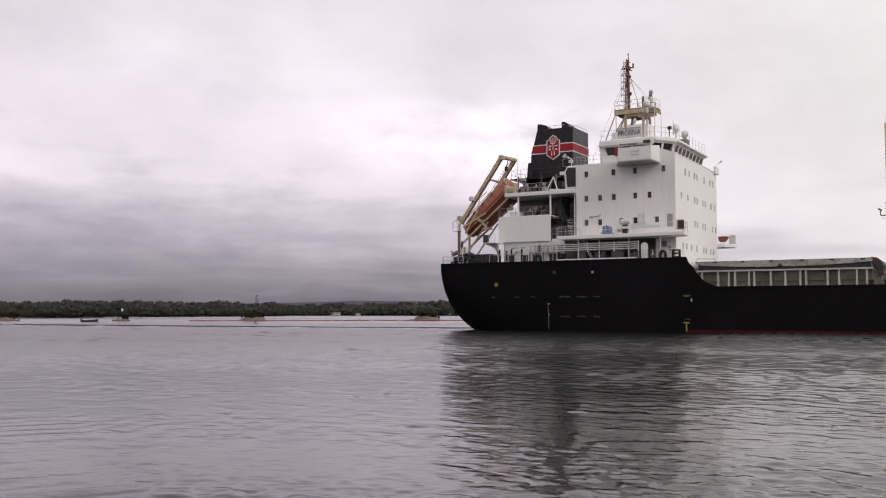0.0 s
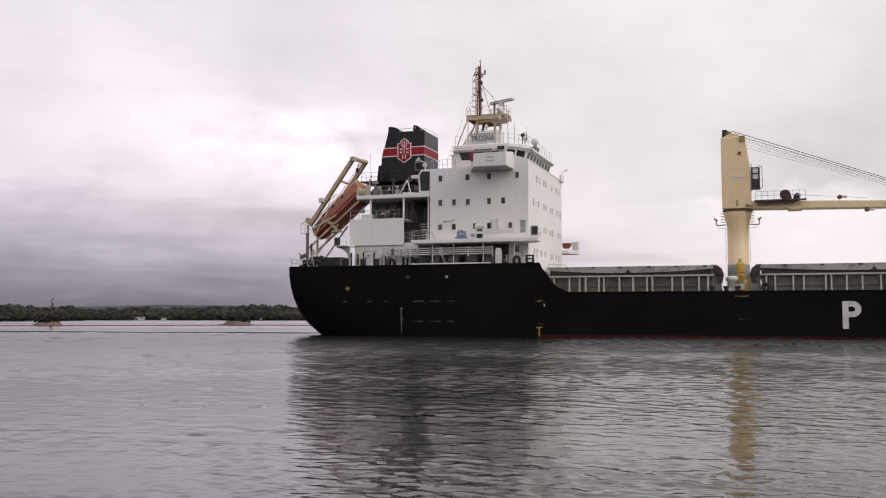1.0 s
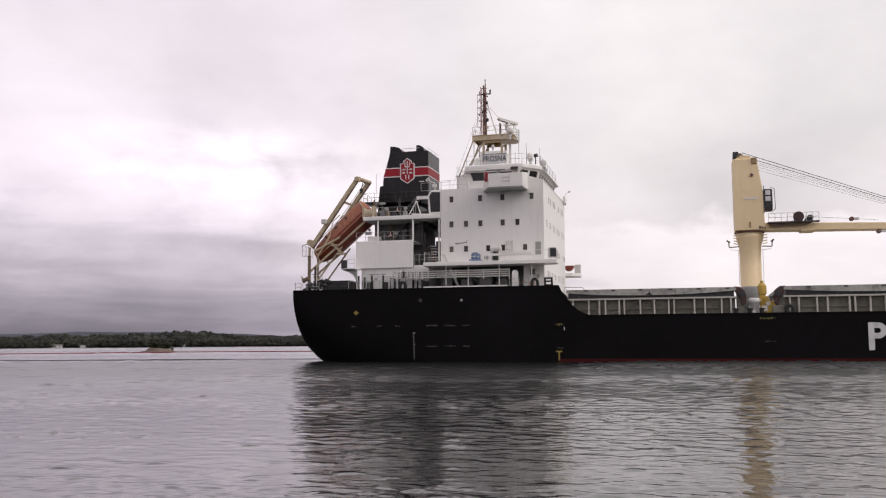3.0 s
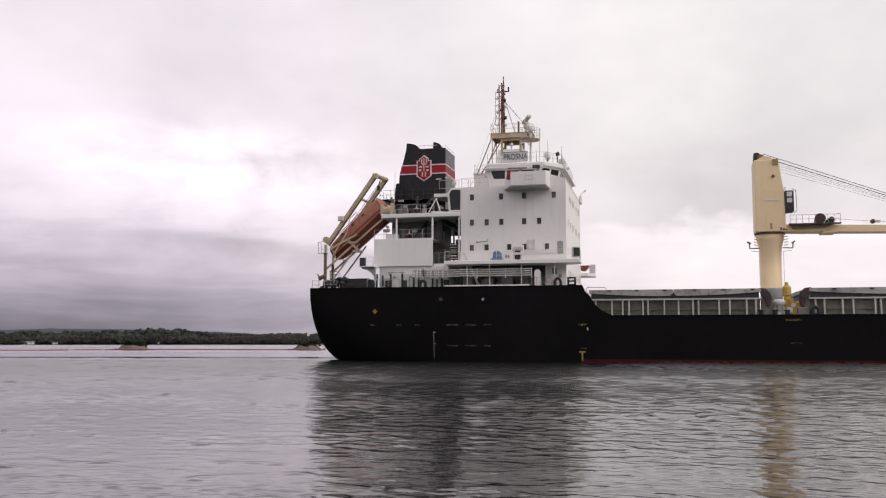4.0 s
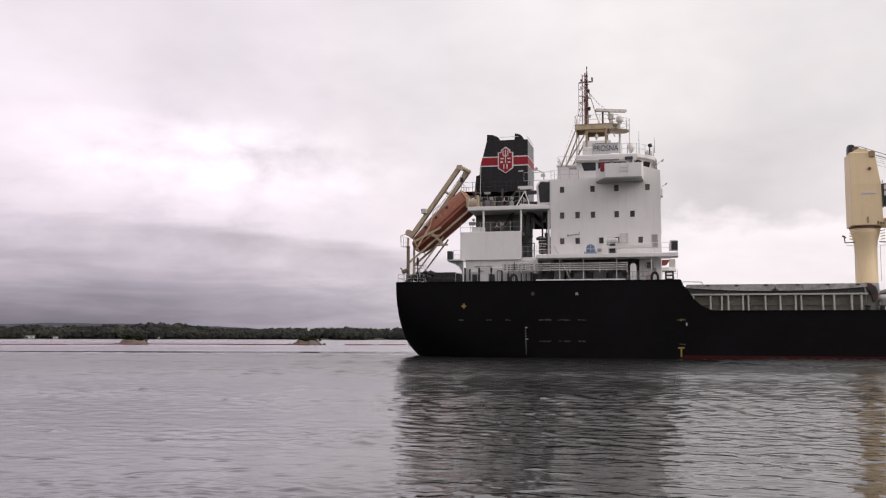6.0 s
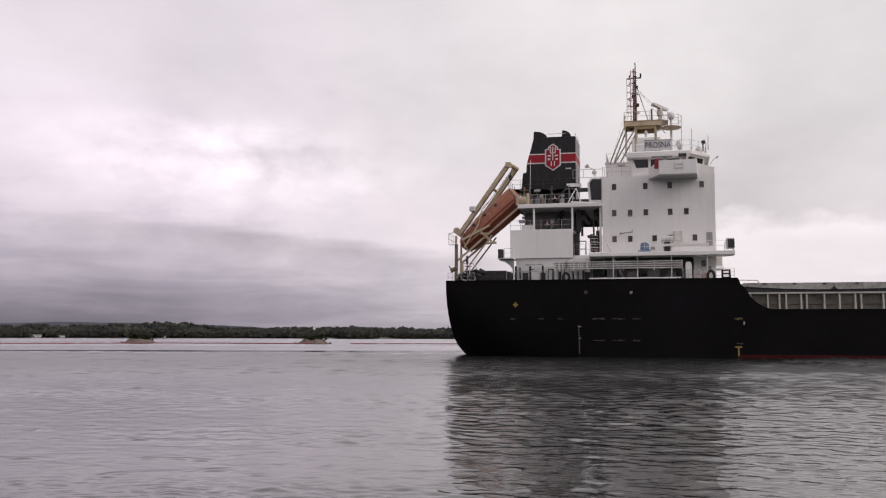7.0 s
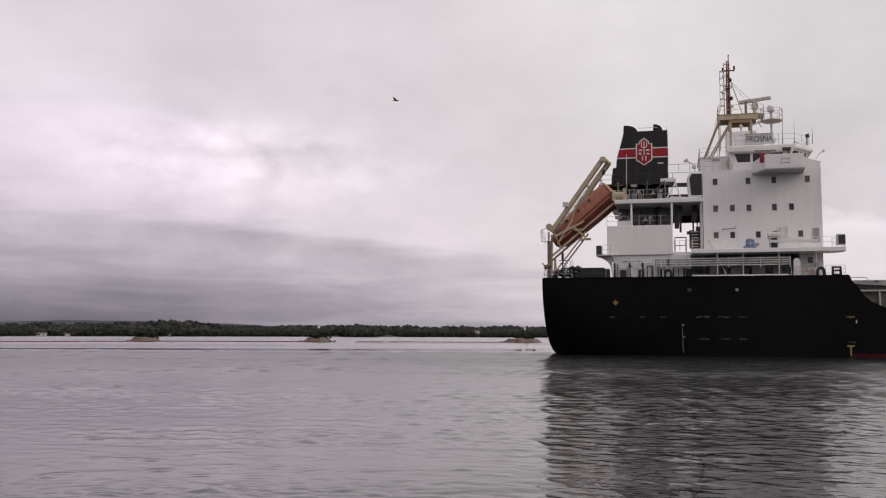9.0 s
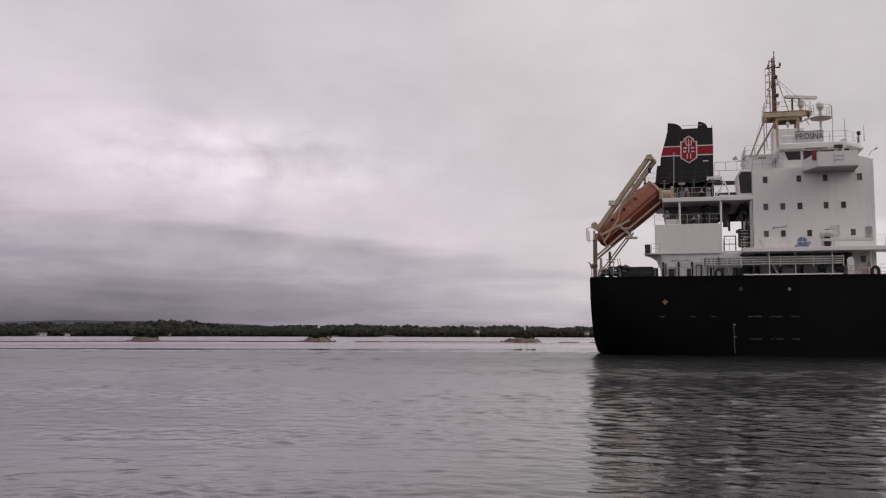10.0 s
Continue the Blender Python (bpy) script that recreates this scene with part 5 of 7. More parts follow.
railing(SHIP, [(-9.25 + 1.05 * math.cos(a), -5.2 + 1.05 * math.sin(a), 24.5) for a in [i * math.pi / 4 for i in range(9)]], M_RAIL, 1.25, 1.6, 0.02, (0.5, 1.0))
for x, y, z in ((-8.2, -5.6, 21.5),):
    part("stanchion_pole", Shape().tube((x, y, z), (x, y, z + 4.2), 0.04, 6), M_DIRTY, SHIP)
for x, y, h in ((-7.2, -6.5, 2.6), (-5.6, -7.4, 1.7), (-8.4, -6.8, 1.5)):
    part("whip_aerial", Shape().tube((x, y, 21.5), (x, y, 21.5 + h), 0.035, 6, 0.012), M_DARK, SHIP)
part("satcom_post", Shape().lathe((-8.35, 3.0, 21.4), [(0.16, 0), (0.12, 2.3), (0.3, 2.5)], 10), M_DIRTY, SHIP)
part("satcom_dome", Shape().lathe((-8.35, 3.0, 23.95), [(0.22, 0), (0.38, 0.13), (0.42, 0.4), (0.37, 0.66), (0.24, 0.84), (0.08, 0.9)], 14), M_WHITE, SHIP, "white satellite dome", smooth=True)
part("roof_dome", Shape().lathe((-6.3, -0.5, 22.5), [(0.16, -0.3), (0.26, 0.0), (0.38, 0.14), (0.42, 0.38), (0.32, 0.62), (0.1, 0.74)], 14), M_DIRTY, SHIP, "grey-white equipment dome", smooth=True)
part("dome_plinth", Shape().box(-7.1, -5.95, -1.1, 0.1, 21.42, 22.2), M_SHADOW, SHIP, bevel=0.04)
part("searchlight", Shape().tube((-6.2, -7.2, 22.35), (-5.9, -7.3, 22.4), 0.2, 12).tube((-6.1, -7.2, 21.42), (-6.1, -7.2, 22.2), 0.06, 8), M_DARK, SHIP)
for x, y, z in ((-5.35, -8.7, 20.0), (-5.0, 8.4, 20.3)):
    part("floodlight", Shape().path([(x - 0.2, y, z - 0.3), (x + 0.2, y, z + 0.3), (x + 0.5, y, z + 0.42)], 0.03).tube((x + 0.45, y, z + 0.4), (x + 0.65, y, z + 0.58), 0.1, 8), M_DIRTY, SHIP)
part("wing_end", Shape().box(-5.1, -4.85, 7.4, 9.0, 19.2, 20.1), M_WHITE, SHIP, bevel=0.05)

# ---- boat deck slab round the house
for sgn in (-1, 1):
    part("boat_deck", Shape().prism([(-17.6, sgn * 11.3), (-3.45, sgn * 11.3), (-3.45, sgn * 9.6), (-4.3, sgn * 8.66), (-17.6, sgn * 8.66)], "z", 10.34, 10.75), M_WHITE, SHIP, "white overhanging boat deck", bevel=0.03)
part("cross_deck", Shape().box(-19.4, -16.4, -8.6, 8.6, 10.4, 10.72), M_WHITE, SHIP)
railing(SHIP, [(-17.5, -11.2, 10.75), (-4.3, -11.2, 10.75)], M_WHITE, 1.0, 1.7)
railing(SHIP, [(-4.3, -8.8, 10.75), (-3.55, -9.7, 10.75), (-3.55, -11.2, 10.75), (-4.3, -11.2, 10.75)], M_RAIL, 1.0, 1.0)
part("fender_plank", Shape().box(-10.3, -6.0, -11.28, -11.18, 11.25, 11.5), M_WHITE, SHIP)
for y in (-11.3, 10.9):
    b = part("side_light_screen", Shape().box(-4.25, -3.5, y, y + 0.35, 10.9, 11.95), M_DIRTY, SHIP, bevel=0.02)
    if y < 0:
        part("light_screen_back", Shape().box(-4.1, -3.48, y - 0.02, y + 0.1, 11.0, 11.85), M_DARK, b)
part("rescue_boat", Shape().prism([(-5.2, 11.1), (-4.6, 11.1), (-4.15, 11.75), (-5.3, 11.75)], "y", 9.6, 10.8), M_ORANGE_LOW, SHIP, "small dark red rescue boat", bevel=0.1)
for x in (-15.19, -12.79, -9.48, -6.08):
    part("deck_pillar", Shape().tube((x, -11.0, 7.72), (x, -11.0, 10.34), 0.05, 8), M_DIRTY, SHIP)
RAFT = part("raft_canister", Shape().tube((-10.45, -10.6, 12.0), (-9.3, -10.6, 12.0), 0.36, 12).box(-10.3, -10.15, -11.0, -10.2, 10.75, 11.75).box(-9.6, -9.45, -11.0, -10.2, 10.75, 11.75), M_DIRTY, SHIP, "white life-raft canister on a cradle", bevel=0.03)
part("canister_cradle", Shape().box(-10.15, -9.6, -11.05, -10.95, 10.76, 11.68), M_DARK, SHIP)
TARP = part("tarpaulin_bundle", Shape().prism([(-12.5, 10.98), (-11.66, 10.98), (-11.66, 11.5), (-11.78, 11.66), (-12.0, 11.74), (-12.25, 11.72), (-12.42, 11.62), (-12.5, 11.45)], "y", -10.9, -9.9), M_BLUE, SHIP, "blue tarpaulin bundle", bevel=0.09)
part("bundle_tray", Shape().box(-12.7, -11.52, -10.98, -9.82, 10.76, 10.98), M_BLUE, TARP, "blue-grey tray under the bundle", bevel=0.03)
part("bundle_lashing", Shape().path([(-12.07, -10.93, 10.99), (-12.07, -10.93, 11.66), (-12.05, -10.4, 11.78), (-12.05, -9.87, 11.66), (-12.05, -9.87, 10.99)], 0.025), M_DIRTY, TARP)
part("wall_locker", Shape().box(-9.15, -8.35, -8.9, -8.64, 12.05, 13.05), M_DIRTY, HOUSE, bevel=0.02)
part("provision_davit", Shape().tube((-14.5, -8.64, 12.9), (-14.5, -9.3, 12.9), 0.09, 8).tube((-14.6, -9.3, 12.85), (-13.3, -9.3, 12.95), 0.06, 8).path([(-13.4, -9.3, 12.95), (-13.25, -9.3, 13.2)], 0.04), M_GREY, SHIP)
part("deck_ladder", Shape().beam((-15.9, -9.6, 11.75), (-14.0, -9.6, 7.72), 0.1, 0.12).beam((-15.9, -9.0, 11.75), (-14.0, -9.0, 7.72), 0.1, 0.12), M_DIRTY, SHIP)
part("vent_box", Shape().box(-11.5, -11.1, -8.95, -8.64, 11.2, 11.5), M_GREY, HOUSE)
part("vent_box", Shape().box(-5.9, -5.6, -8.85, -8.64, 9.0, 9.4), M_GREY, HOUSE)
# pipes along the rail
for i in range(9):
    part("pipe_clamp", Shape().box(-21.1 + i * 0.4, -21.02 + i * 0.4, -11.0, -10.8, 9.1, 9.95), M_DIRTY, SHIP)
for i in range(4):
    z = 9.16 + i * 0.22
    part("deck_pipe", Shape().tube((-21.0, -10.9, z), (-8.45, -10.9, z), 0.06, 8), M_DIRTY, SHIP)
for x in (-20.6, -19.9, -19.2, -18.5, -17.8, -14.2, -11.2, -8.5):
    part("pipe_clamp", Shape().box(x, x + 0.08, -11.0, -10.78, 8.9, 9.95), M_DIRTY, SHIP)
part("white_locker", Shape().prism([(-8.15, 7.72), (-7.55, 7.72), (-7.55, 9.5), (-7.7, 9.72), (-8.0, 9.72), (-8.15, 9.5)], "y", -11.0, -10.5), M_WHITE, SHIP, "white upright locker", bevel=0.02)
part("kick_rail", Shape().box(-17.6, -8.6, -11.2, -11.12, 8.08, 8.2), M_WHITE, SHIP)
railing(SHIP, [(-8.4, -11.1, 7.9), (-6.4, -11.1, 7.9)], M_RAIL, 1.0, 0.5)
railing(SHIP, [(-5.3, -11.1, 7.9), (-3.55, -11.1, 7.9)], M_WHITE, 1.1, 0.8, 0.022, (0.35, 0.68, 1.0))
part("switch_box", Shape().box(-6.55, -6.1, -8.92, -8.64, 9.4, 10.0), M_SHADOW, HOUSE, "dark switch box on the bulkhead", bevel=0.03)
part("life_ring", Shape().tube((-6.3, -9.6, 8.4), (-6.3, -9.48, 8.4), 0.34, 14).box(-6.36, -6.24, -9.55, -9.4, 7.72, 8.2), M_WHEEL, SHIP, "faded red and white life ring on a stand", bevel=0.04)


def fairlead(x, w, h, two=False):
    """A black mooring lead standing on the gunwale, with its openings."""
    s = Shape()
    if two:
        for a in (x - w / 2, x + w / 2 - 0.16):
            s.prism([(a, 8.02), (a + 0.2, 8.02), (a + 0.16, 8.02 + h), (a + 0.02, 8.02 + h)], "y", -HB, -HB + 0.35)
        for z in (8.02, 8.02 + h * 0.45, 8.02 + h - 0.14):
            s.box(x - w / 2, x + w / 2, -HB, -HB + 0.35, z, z + 0.14)
    else:
        n = 12
        for i in range(n):
            a, b = math.pi * i / n, math.pi * (i + 1) / n
            o = lambda t, k: (x + math.cos(t) * (w / 2 - k), 8.3 + math.sin(t) * (h - 0.28 - k))
            s.prism([o(a, 0), o(b, 0), o(b, 0.25), o(a, 0.25)], "y", -HB, -HB + 0.35)
        for a in (x - w / 2, x + w / 2 - 0.25):
            s.box(a, a + 0.25, -HB, -HB + 0.35, 8.0, 8.3)
    return part("fairlead", s, M_RUBBER, SHIP, "black steel fairlead")


fairlead(-5.75, 0.85, 0.85)
fairlead(-4.35, 0.85, 0.85, True)
fairlead(-19.9, 0.85, 0.8)
# ---- engine casing, funnel and the aft block
part("aft_block", Shape().box(-26.0, -19.4, -8.95, -8.8, 10.45, 13.48).box(-26.0, -21.5, 8.8, 8.95, 10.45, 13.48).box(-26.0, -25.85, -8.8, 8.8, 10.45, 13.48).box(-25.85, -19.4, -8.8, -5.4, 13.3, 13.44), M_WHITE, SHIP, "plain white aft deckhouse block", bevel=0.03)
LOW = part("aft_lower_house", Shape().box(-25.4, -17.7, -8.75, 8.75, 7.72, 10.45), M_LOWER, SHIP, "white lower aft house with rust stains", bevel=0.03)
# White bracket coloured grey to hold the shade below the platform.
part("casing_bracket", Shape().prism([(-26.9, 10.3), (-25.4, 10.3), (-25.4, 8.6), (-25.52, 9.3), (-25.8, 9.75), (-26.3, 10.1)], "y", -10.3, -10.05), M_GREY, SHIP, "curved grey platform bracket")
part("bracket_flange", Shape().path([(-26.95, -10.2, 10.26), (-26.3, -10.2, 10.06), (-25.8, -10.2, 9.72), (-25.52, -10.2, 9.28), (-25.4, -10.2, 8.6), (-25.4, -10.2, 7.72)], 0.07, 8), M_WHITE, SHIP)
part("side_platform", Shape().box(-27.0, -25.4, -10.9, -8.6, 10.3, 10.42), M_WHITE, SHIP)
railing(SHIP, [(-26.3, -10.8, 10.42), (-25.5, -10.8, 10.42)], M_RAIL, 0.95, 0.7)
part("stern_light_box", Shape().box(-26.95, -26.4, -11.0, -10.5, 10.42, 11.28), M_DARK, SHIP, "dark stern light box", bevel=0.02)
# Casing colour is darkened for the shade between the decks.
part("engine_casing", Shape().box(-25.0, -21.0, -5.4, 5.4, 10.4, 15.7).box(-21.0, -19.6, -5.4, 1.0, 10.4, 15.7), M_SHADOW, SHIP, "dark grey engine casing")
part("upper_deck_slab", Shape().prism([(-25.2, -8.95), (-16.4, -8.95), (-16.4, 4.4), (-19.4, 4.4), (-19.4, 8.95), (-25.2, 8.95)], "z", 15.78, 16.2), M_WHITE, SHIP, "white upper casing deck", bevel=0.03)
# Grey plate added below the white slab to paint in its shaded underside.
part("slab_underside", Shape().prism([(-25.1, -8.85), (-16.5, -8.85), (-16.5, 4.3), (-19.5, 4.3), (-19.5, 8.85), (-25.1, 8.85)], "z", 15.72, 15.775), M_GREY, SHIP)
for x in (-23.5, -19.47):
    part("deck_pillar", Shape().tube((x, -8.75, 13.48), (x, -8.75, 15.8), 0.11, 8), M_WHITE, SHIP)
part("gusset", Shape().path([(-19.9, -8.8, 16.25), (-19.05, -8.8, 17.75), (-18.55, -8.8, 16.2)], 0.065, 8).beam((-19.6, -8.8, 16.32), (-16.5, -8.8, 16.12), 0.15, 0.16), M_WHITE, SHIP)
railing(SHIP, [(-26.0, -8.8, 13.48), (-19.5, -8.8, 13.48)], M_RAIL, 1.0, 1.1)
railing(SHIP, [(-25.1, -8.8, 16.2), (-19.4, -8.8, 16.2)], M_RAIL, 1.0, 1.3)
railing(SHIP, [(-19.3, -8.8, 10.75), (-17.6, -8.8, 10.75)], M_RAIL, 1.1, 0.6)
part("gate_frame", Shape().path([(-19.2, -8.5, 10.75), (-19.2, -8.5, 12.2), (-18.1, -8.5, 12.2), (-18.1, -8.5, 10.75)], 0.05).tube((-19.2, -8.5, 11.4), (-18.1, -8.5, 11.4), 0.03, 5), M_DARK, SHIP, "dark steel gate frame")
part("valve_manifold", Shape().tube((-18.0, -7.6, 12.75), (-16.5, -7.6, 12.75), 0.17, 10).box(-17.75, -17.25, -7.8, -7.3, 12.1, 13.0).box(-17.1, -16.6, -7.9, -7.2, 11.6, 13.35).tube((-17.35, -7.6, 10.75), (-17.35, -7.6, 14.7), 0.10, 8), M_DARK, SHIP, "dark valve manifold in the passage", bevel=0.03)
# Dark boxes added to fill in the deep shade below the slab.
part("passage_beam", Shape().box(-19.5, -16.4, 2.2, 2.5, 14.95, 15.74).box(-18.9, -18.4, -6.5, 2.2, 15.2, 15.74).box(-17.4, -16.9, -6.5, 2.2, 15.0, 15.74), M_DARK, SHIP, "dark beams under the casing deck")
part("switch_cabinet", Shape().box(-17.75, -16.55, -7.4, -6.7, 11.2, 12.95).box(-17.6, -17.3, -7.5, -7.4, 11.9, 12.3), M_MASTRED, SHIP, "dark rust-brown cabinet in the passage", bevel=0.03)
part("corner_pipe", Shape().path([(-16.5, -8.7, 15.7), (-16.5, -8.7, 10.75)], 0.05), M_DIRTY, SHIP)
part("pipe_riser", Shape().tube((-16.62, -8.5, 10.75), (-16.62, -8.5, 15.7), 0.08, 8), M_DIRTY, SHIP)
part("pipe_riser", Shape().tube((-16.95, -7.2, 10.75), (-16.95, -7.2, 15.7), 0.06, 8), M_DARK, SHIP)
part("hook_block", Shape().tube((-19.0, -7.0, 15.7), (-19.0, -7.0, 14.2), 0.03, 5).box(-19.2, -18.75, -7.1, -6.8, 13.3, 15.7).box(-18.72, -18.5, -7.0, -6.8, 12.9, 14.4), M_DARK, SHIP)
for i in range(7):
    part("ladder_rung", Shape().box(-17.6, -16.9, -8.3, -8.25, 10.95 + i * 0.3, 11.0 + i * 0.3), M_DIRTY, SHIP)
part("winch_house", Shape().box(-24.9, -23.6, -8.2, -7.2, 13.48, 14.1), M_WHITE, SHIP, bevel=0.03)


def fan_wheel(x, y, z, r):
    s = Shape()
    for i in range(3):
        a = radians(90 + 120 * i)
        s.beam((x, y, z), (x + math.cos(a) * r, y, z + math.sin(a) * r), 0.06, 0.08)
    s.tube((x, y - 0.06, z), (x, y + 0.06, z), 0.1, 8)
    return part("valve_wheel", s, M_WHEEL, SHIP, "small faded red three-armed wheel")


fan_wheel(-22.1, -8.6, 14.1, 0.3)
fan_wheel(-21.3, -8.6, 16.85, 0.3)
fan_wheel(-6.9, -11.0, 8.5, 0.3)
for x0, x1, z0, z1 in ((-23.55, -22.9, 17.62, 17.86), (-20.72, -20.36, 17.0, 17.24), (-25.2, -24.5, 14.3, 14.65), (-21.8, -21.42, 14.22, 14.48), (-22.95, -22.6, 16.95, 17.3), (-24.85, -24.6, 14.75, 15.0)):
    part("junction_box", Shape().box(x0, x1, -8.2, -7.95, z0, z1).tube(((x0 + x1) / 2, -8.1, z0), ((x0 + x1) / 2, -8.1, z0 - 0.5), 0.03, 5), M_GREY, SHIP, bevel=0.02)
for i, (x, z0, z1) in enumerate(((-24.3, 13.5, 15.6), (-22.9, 13.5, 15.7), (-21.0, 13.5, 15.7), (-20.2, 13.5, 15.7), (-25.0, 16.2, 18.6), (-22.0, 16.2, 18.6), (-20.1, 16.2, 18.6))):
    part("vent_pipe", Shape().tube((x, -5.6, z0), (x, -5.6, z1), 0.07 + 0.03 * (i % 3), 8).tube((x - 0.4, -5.6, z1 - 0.4), (x + 0.5, -5.6, z1 - 0.4), 0.05, 6), (M_SHADOW, M_STAINED, M_DARK)[i % 3], SHIP)
part("casing_stair", Shape().beam((-22.6, -6.2, 13.5), (-20.6, -6.2, 15.8), 0.7, 0.12), M_DARK, SHIP)
part("casing_stair", Shape().beam((-22.2, -5.0, 16.2), (-20.3, -5.0, 18.6), 0.7, 0.12), M_DARK, SHIP)
part("falls_winch", Shape().tube((-25.3, -8.0, 16.75), (-24.3, -8.0, 16.75), 0.42, 12).box(-25.5, -25.2, -8.4, -7.5, 16.2, 17.3).box(-24.35, -24.1, -8.4, -7.5, 16.2, 17.5), M_BUFF, SHIP, "buff lifeboat winch", bevel=0.04)
part("slender_pole", Shape().tube((-24.05, -7.9, 16.2), (-23.95, -7.9, 21.1), 0.03, 6), M_DIRTY, SHIP)
for x, z, w, m in ((-23.2, 17.0, 0.5, M_SHADOW), (-22.6, 16.8, 0.35, M_STAINED), (-20.6, 16.8, 0.4, M_GREY), (-23.6, 16.8, 0.3, M_DARK), (-21.9, 16.7, 0.4, M_DARK)):
    part("deck_fitting", Shape().box(x - w / 2, x + w / 2, -8.2, -7.6, 16.2, z).tube((x, -7.9, z), (x, -7.9, z + 0.25), 0.1, 8), m, SHIP, bevel=0.03)
# (funnel)
FX = [(-26.04, 16.2), (-26.0, 19.0), (-25.8, 20.9), (-25.42, 20.95), (-25.38, 21.7), (-24.55, 24.95), (-19.79, 24.95), (-19.79, 16.2)]
FUN = part("funnel", Shape().prism(FX, "y", -1.24, 3.8), M_FUNNEL, SHIP, "tall black funnel with a red band and emblem", bevel=0.06)
part("funnel_base", Shape().box(-25.0, -19.9, -4.4, -1.26, 16.2, 17.9), M_FUNNEL, SHIP, bevel=0.05)
edge = lambda z: -25.38 + (z - 21.7) * (0.83 / 3.25)
for z0, z1, m, o in ((22.02, 22.94, M_FRED, 0.02), (21.90, 22.02, M_FWHITE, 0.024), (22.94, 23.06, M_FWHITE, 0.024)):
    b = Shape().prism([(edge(z0) - o, z0), (-19.79 + o, z0), (-19.79 + o, z1), (edge(z1) - o, z1)], "y", -1.24 - o, 3.8 + o)
    part("funnel_band", b, m, FUN, "painted funnel band")


def emblem(k, y0, y1, mat, label):
    """The outline of the funnel badge: stepped shoulders and pointed ends."""
    c = (-22.35, 22.5)
    pts = [(0, 1.66), (0.55, 1.27), (0.55, 1.02), (0.90, 1.02), (0.90, -0.86), (0, -1.46), (-0.90, -0.86), (-0.90, 1.02), (-0.55, 1.02), (-0.55, 1.27)]
    return part("funnel_badge", Shape().prism([(c[0] + a * k, c[1] + b * (1 - (1 - k) * 0.55)) for a, b in pts], "y", y0, y1), mat, FUN, label)


emblem(1.0, -1.33, -1.28, M_FWHITE, "white rim of the badge")
emblem(0.84, -1.36, -1.325, M_FRED, "red stepped badge")
for a, b, c, d2 in ((-0.05, -0.28, 0.05, 1.28), (-0.33, 0.62, -0.23, 1.2), (0.23, 0.62, 0.33, 1.2), (-0.27, 0.52, 0.27, 0.63), (-0.58, 0.18, -0.2, 0.34), (-0.58, -0.24, -0.3, -0.02), (0.2, 0.18, 0.58, 0.34), (0.26, -0.24, 0.58, -0.08), (-0.24, -0.92, -0.12, -0.38), (0.12, -0.92, 0.24, -0.38)):
    part("badge_bar", Shape().prism(bar(-22.35 + a, -22.35 + c, 22.5 + b, 22.5 + d2), "y", -1.39, -1.365), M_FWHITE, FUN)
part("name_plate", Shape().box(-20.9, -20.3, -1.29, -1.24, 21.2, 21.32), M_FWHITE, FUN)
for x in (-24.6, -21.35):
    h = [(x, 24.95)] + [(x + 0.05 + 1.5 * math.sin(t) * (1 if x < -22 else 0.66), 24.95 + 0.75 * math.cos(t)) for t in [i * math.pi / 16 for i in range(9)]]
    part("exhaust_hood", Shape().prism(h, "y", -1.1, 0.9), M_FUNNEL, FUN, "black curved exhaust hood", bevel=0.04)
part("funnel_top_rail", Shape().tube((-23.0, -1.2, 25.3), (-20.9, -1.2, 25.3), 0.03, 5).tube((-19.85, -1.2, 25.25), (-19.85, 3.7, 25.25), 0.03, 5), M_DIRTY, FUN)
part("funnel_balcony", Shape().box(-26.6, -19.2, -3.4, -1.2, 18.6, 18.72).box(-27.2, -25.9, -3.4, 1.0, 18.6, 18.72), M_FUNNEL, FUN)
railing(SHIP, [(-27.1, 0.8, 18.72), (-27.1, -3.3, 18.72), (-19.3, -3.3, 18.72)], M_DARK, 1.05, 1.3)
part("catwalk", Shape().box(-19.8, -16.4, -4.2, -3.2, 18.2, 18.5), M_DARK, SHIP, "dark catwalk from funnel to house")
part("catwalk", Shape().box(-19.8, -16.4, -4.6, -4.2, 16.9, 17.2), M_DARK, SHIP)
part("white_locker", Shape().box(-20.6, -19.0, -3.5, -2.9, 18.75, 19.15), M_WHITE, SHIP, bevel=0.02)
railing(SHIP, [(-19.8, -4.3, 19.6), (-16.4, -4.3, 19.6)], M_RAIL, 0.9, 1.2, 0.025, (0.0, 1.0))
part("air_intake", Shape().prism([(-17.75, 16.3), (-16.38, 16.3), (-16.38, 18.9), (-17.5, 18.9), (-17.9, 18.3)], "y", -8.5, -5.6), M_WHITE, SHIP, "white rounded air intake", bevel=0.08)
part("intake_louvre", Shape().prism([(-17.5, 16.5), (-16.46, 16.5), (-16.46, 18.66), (-17.4, 18.72), (-17.66, 18.3)], "y", -8.56, -8.48), M_DARK, SHIP, "dark louvre", bevel=0.05)
for i in range(7):
    part("louvre_slat", Shape().box(-17.45, -16.52, -8.60, -8.56, 16.62 + i * 0.28, 16.68 + i * 0.28), M_DARK, SHIP)
part("floodlight", Shape().path([(-17.1, -8.2, 18.9), (-17.1, -8.2, 19.7), (-17.6, -8.2, 19.95), (-17.95, -8.2, 20.1)], 0.07).tube((-18.1, -8.2, 20.0), (-17.8, -8.2, 20.3), 0.16, 10).box(-17.4, -16.95, -8.35, -8.0, 19.3, 19.62), M_DIRTY, SHIP, "white floodlight on a bent post", bevel=0.03)
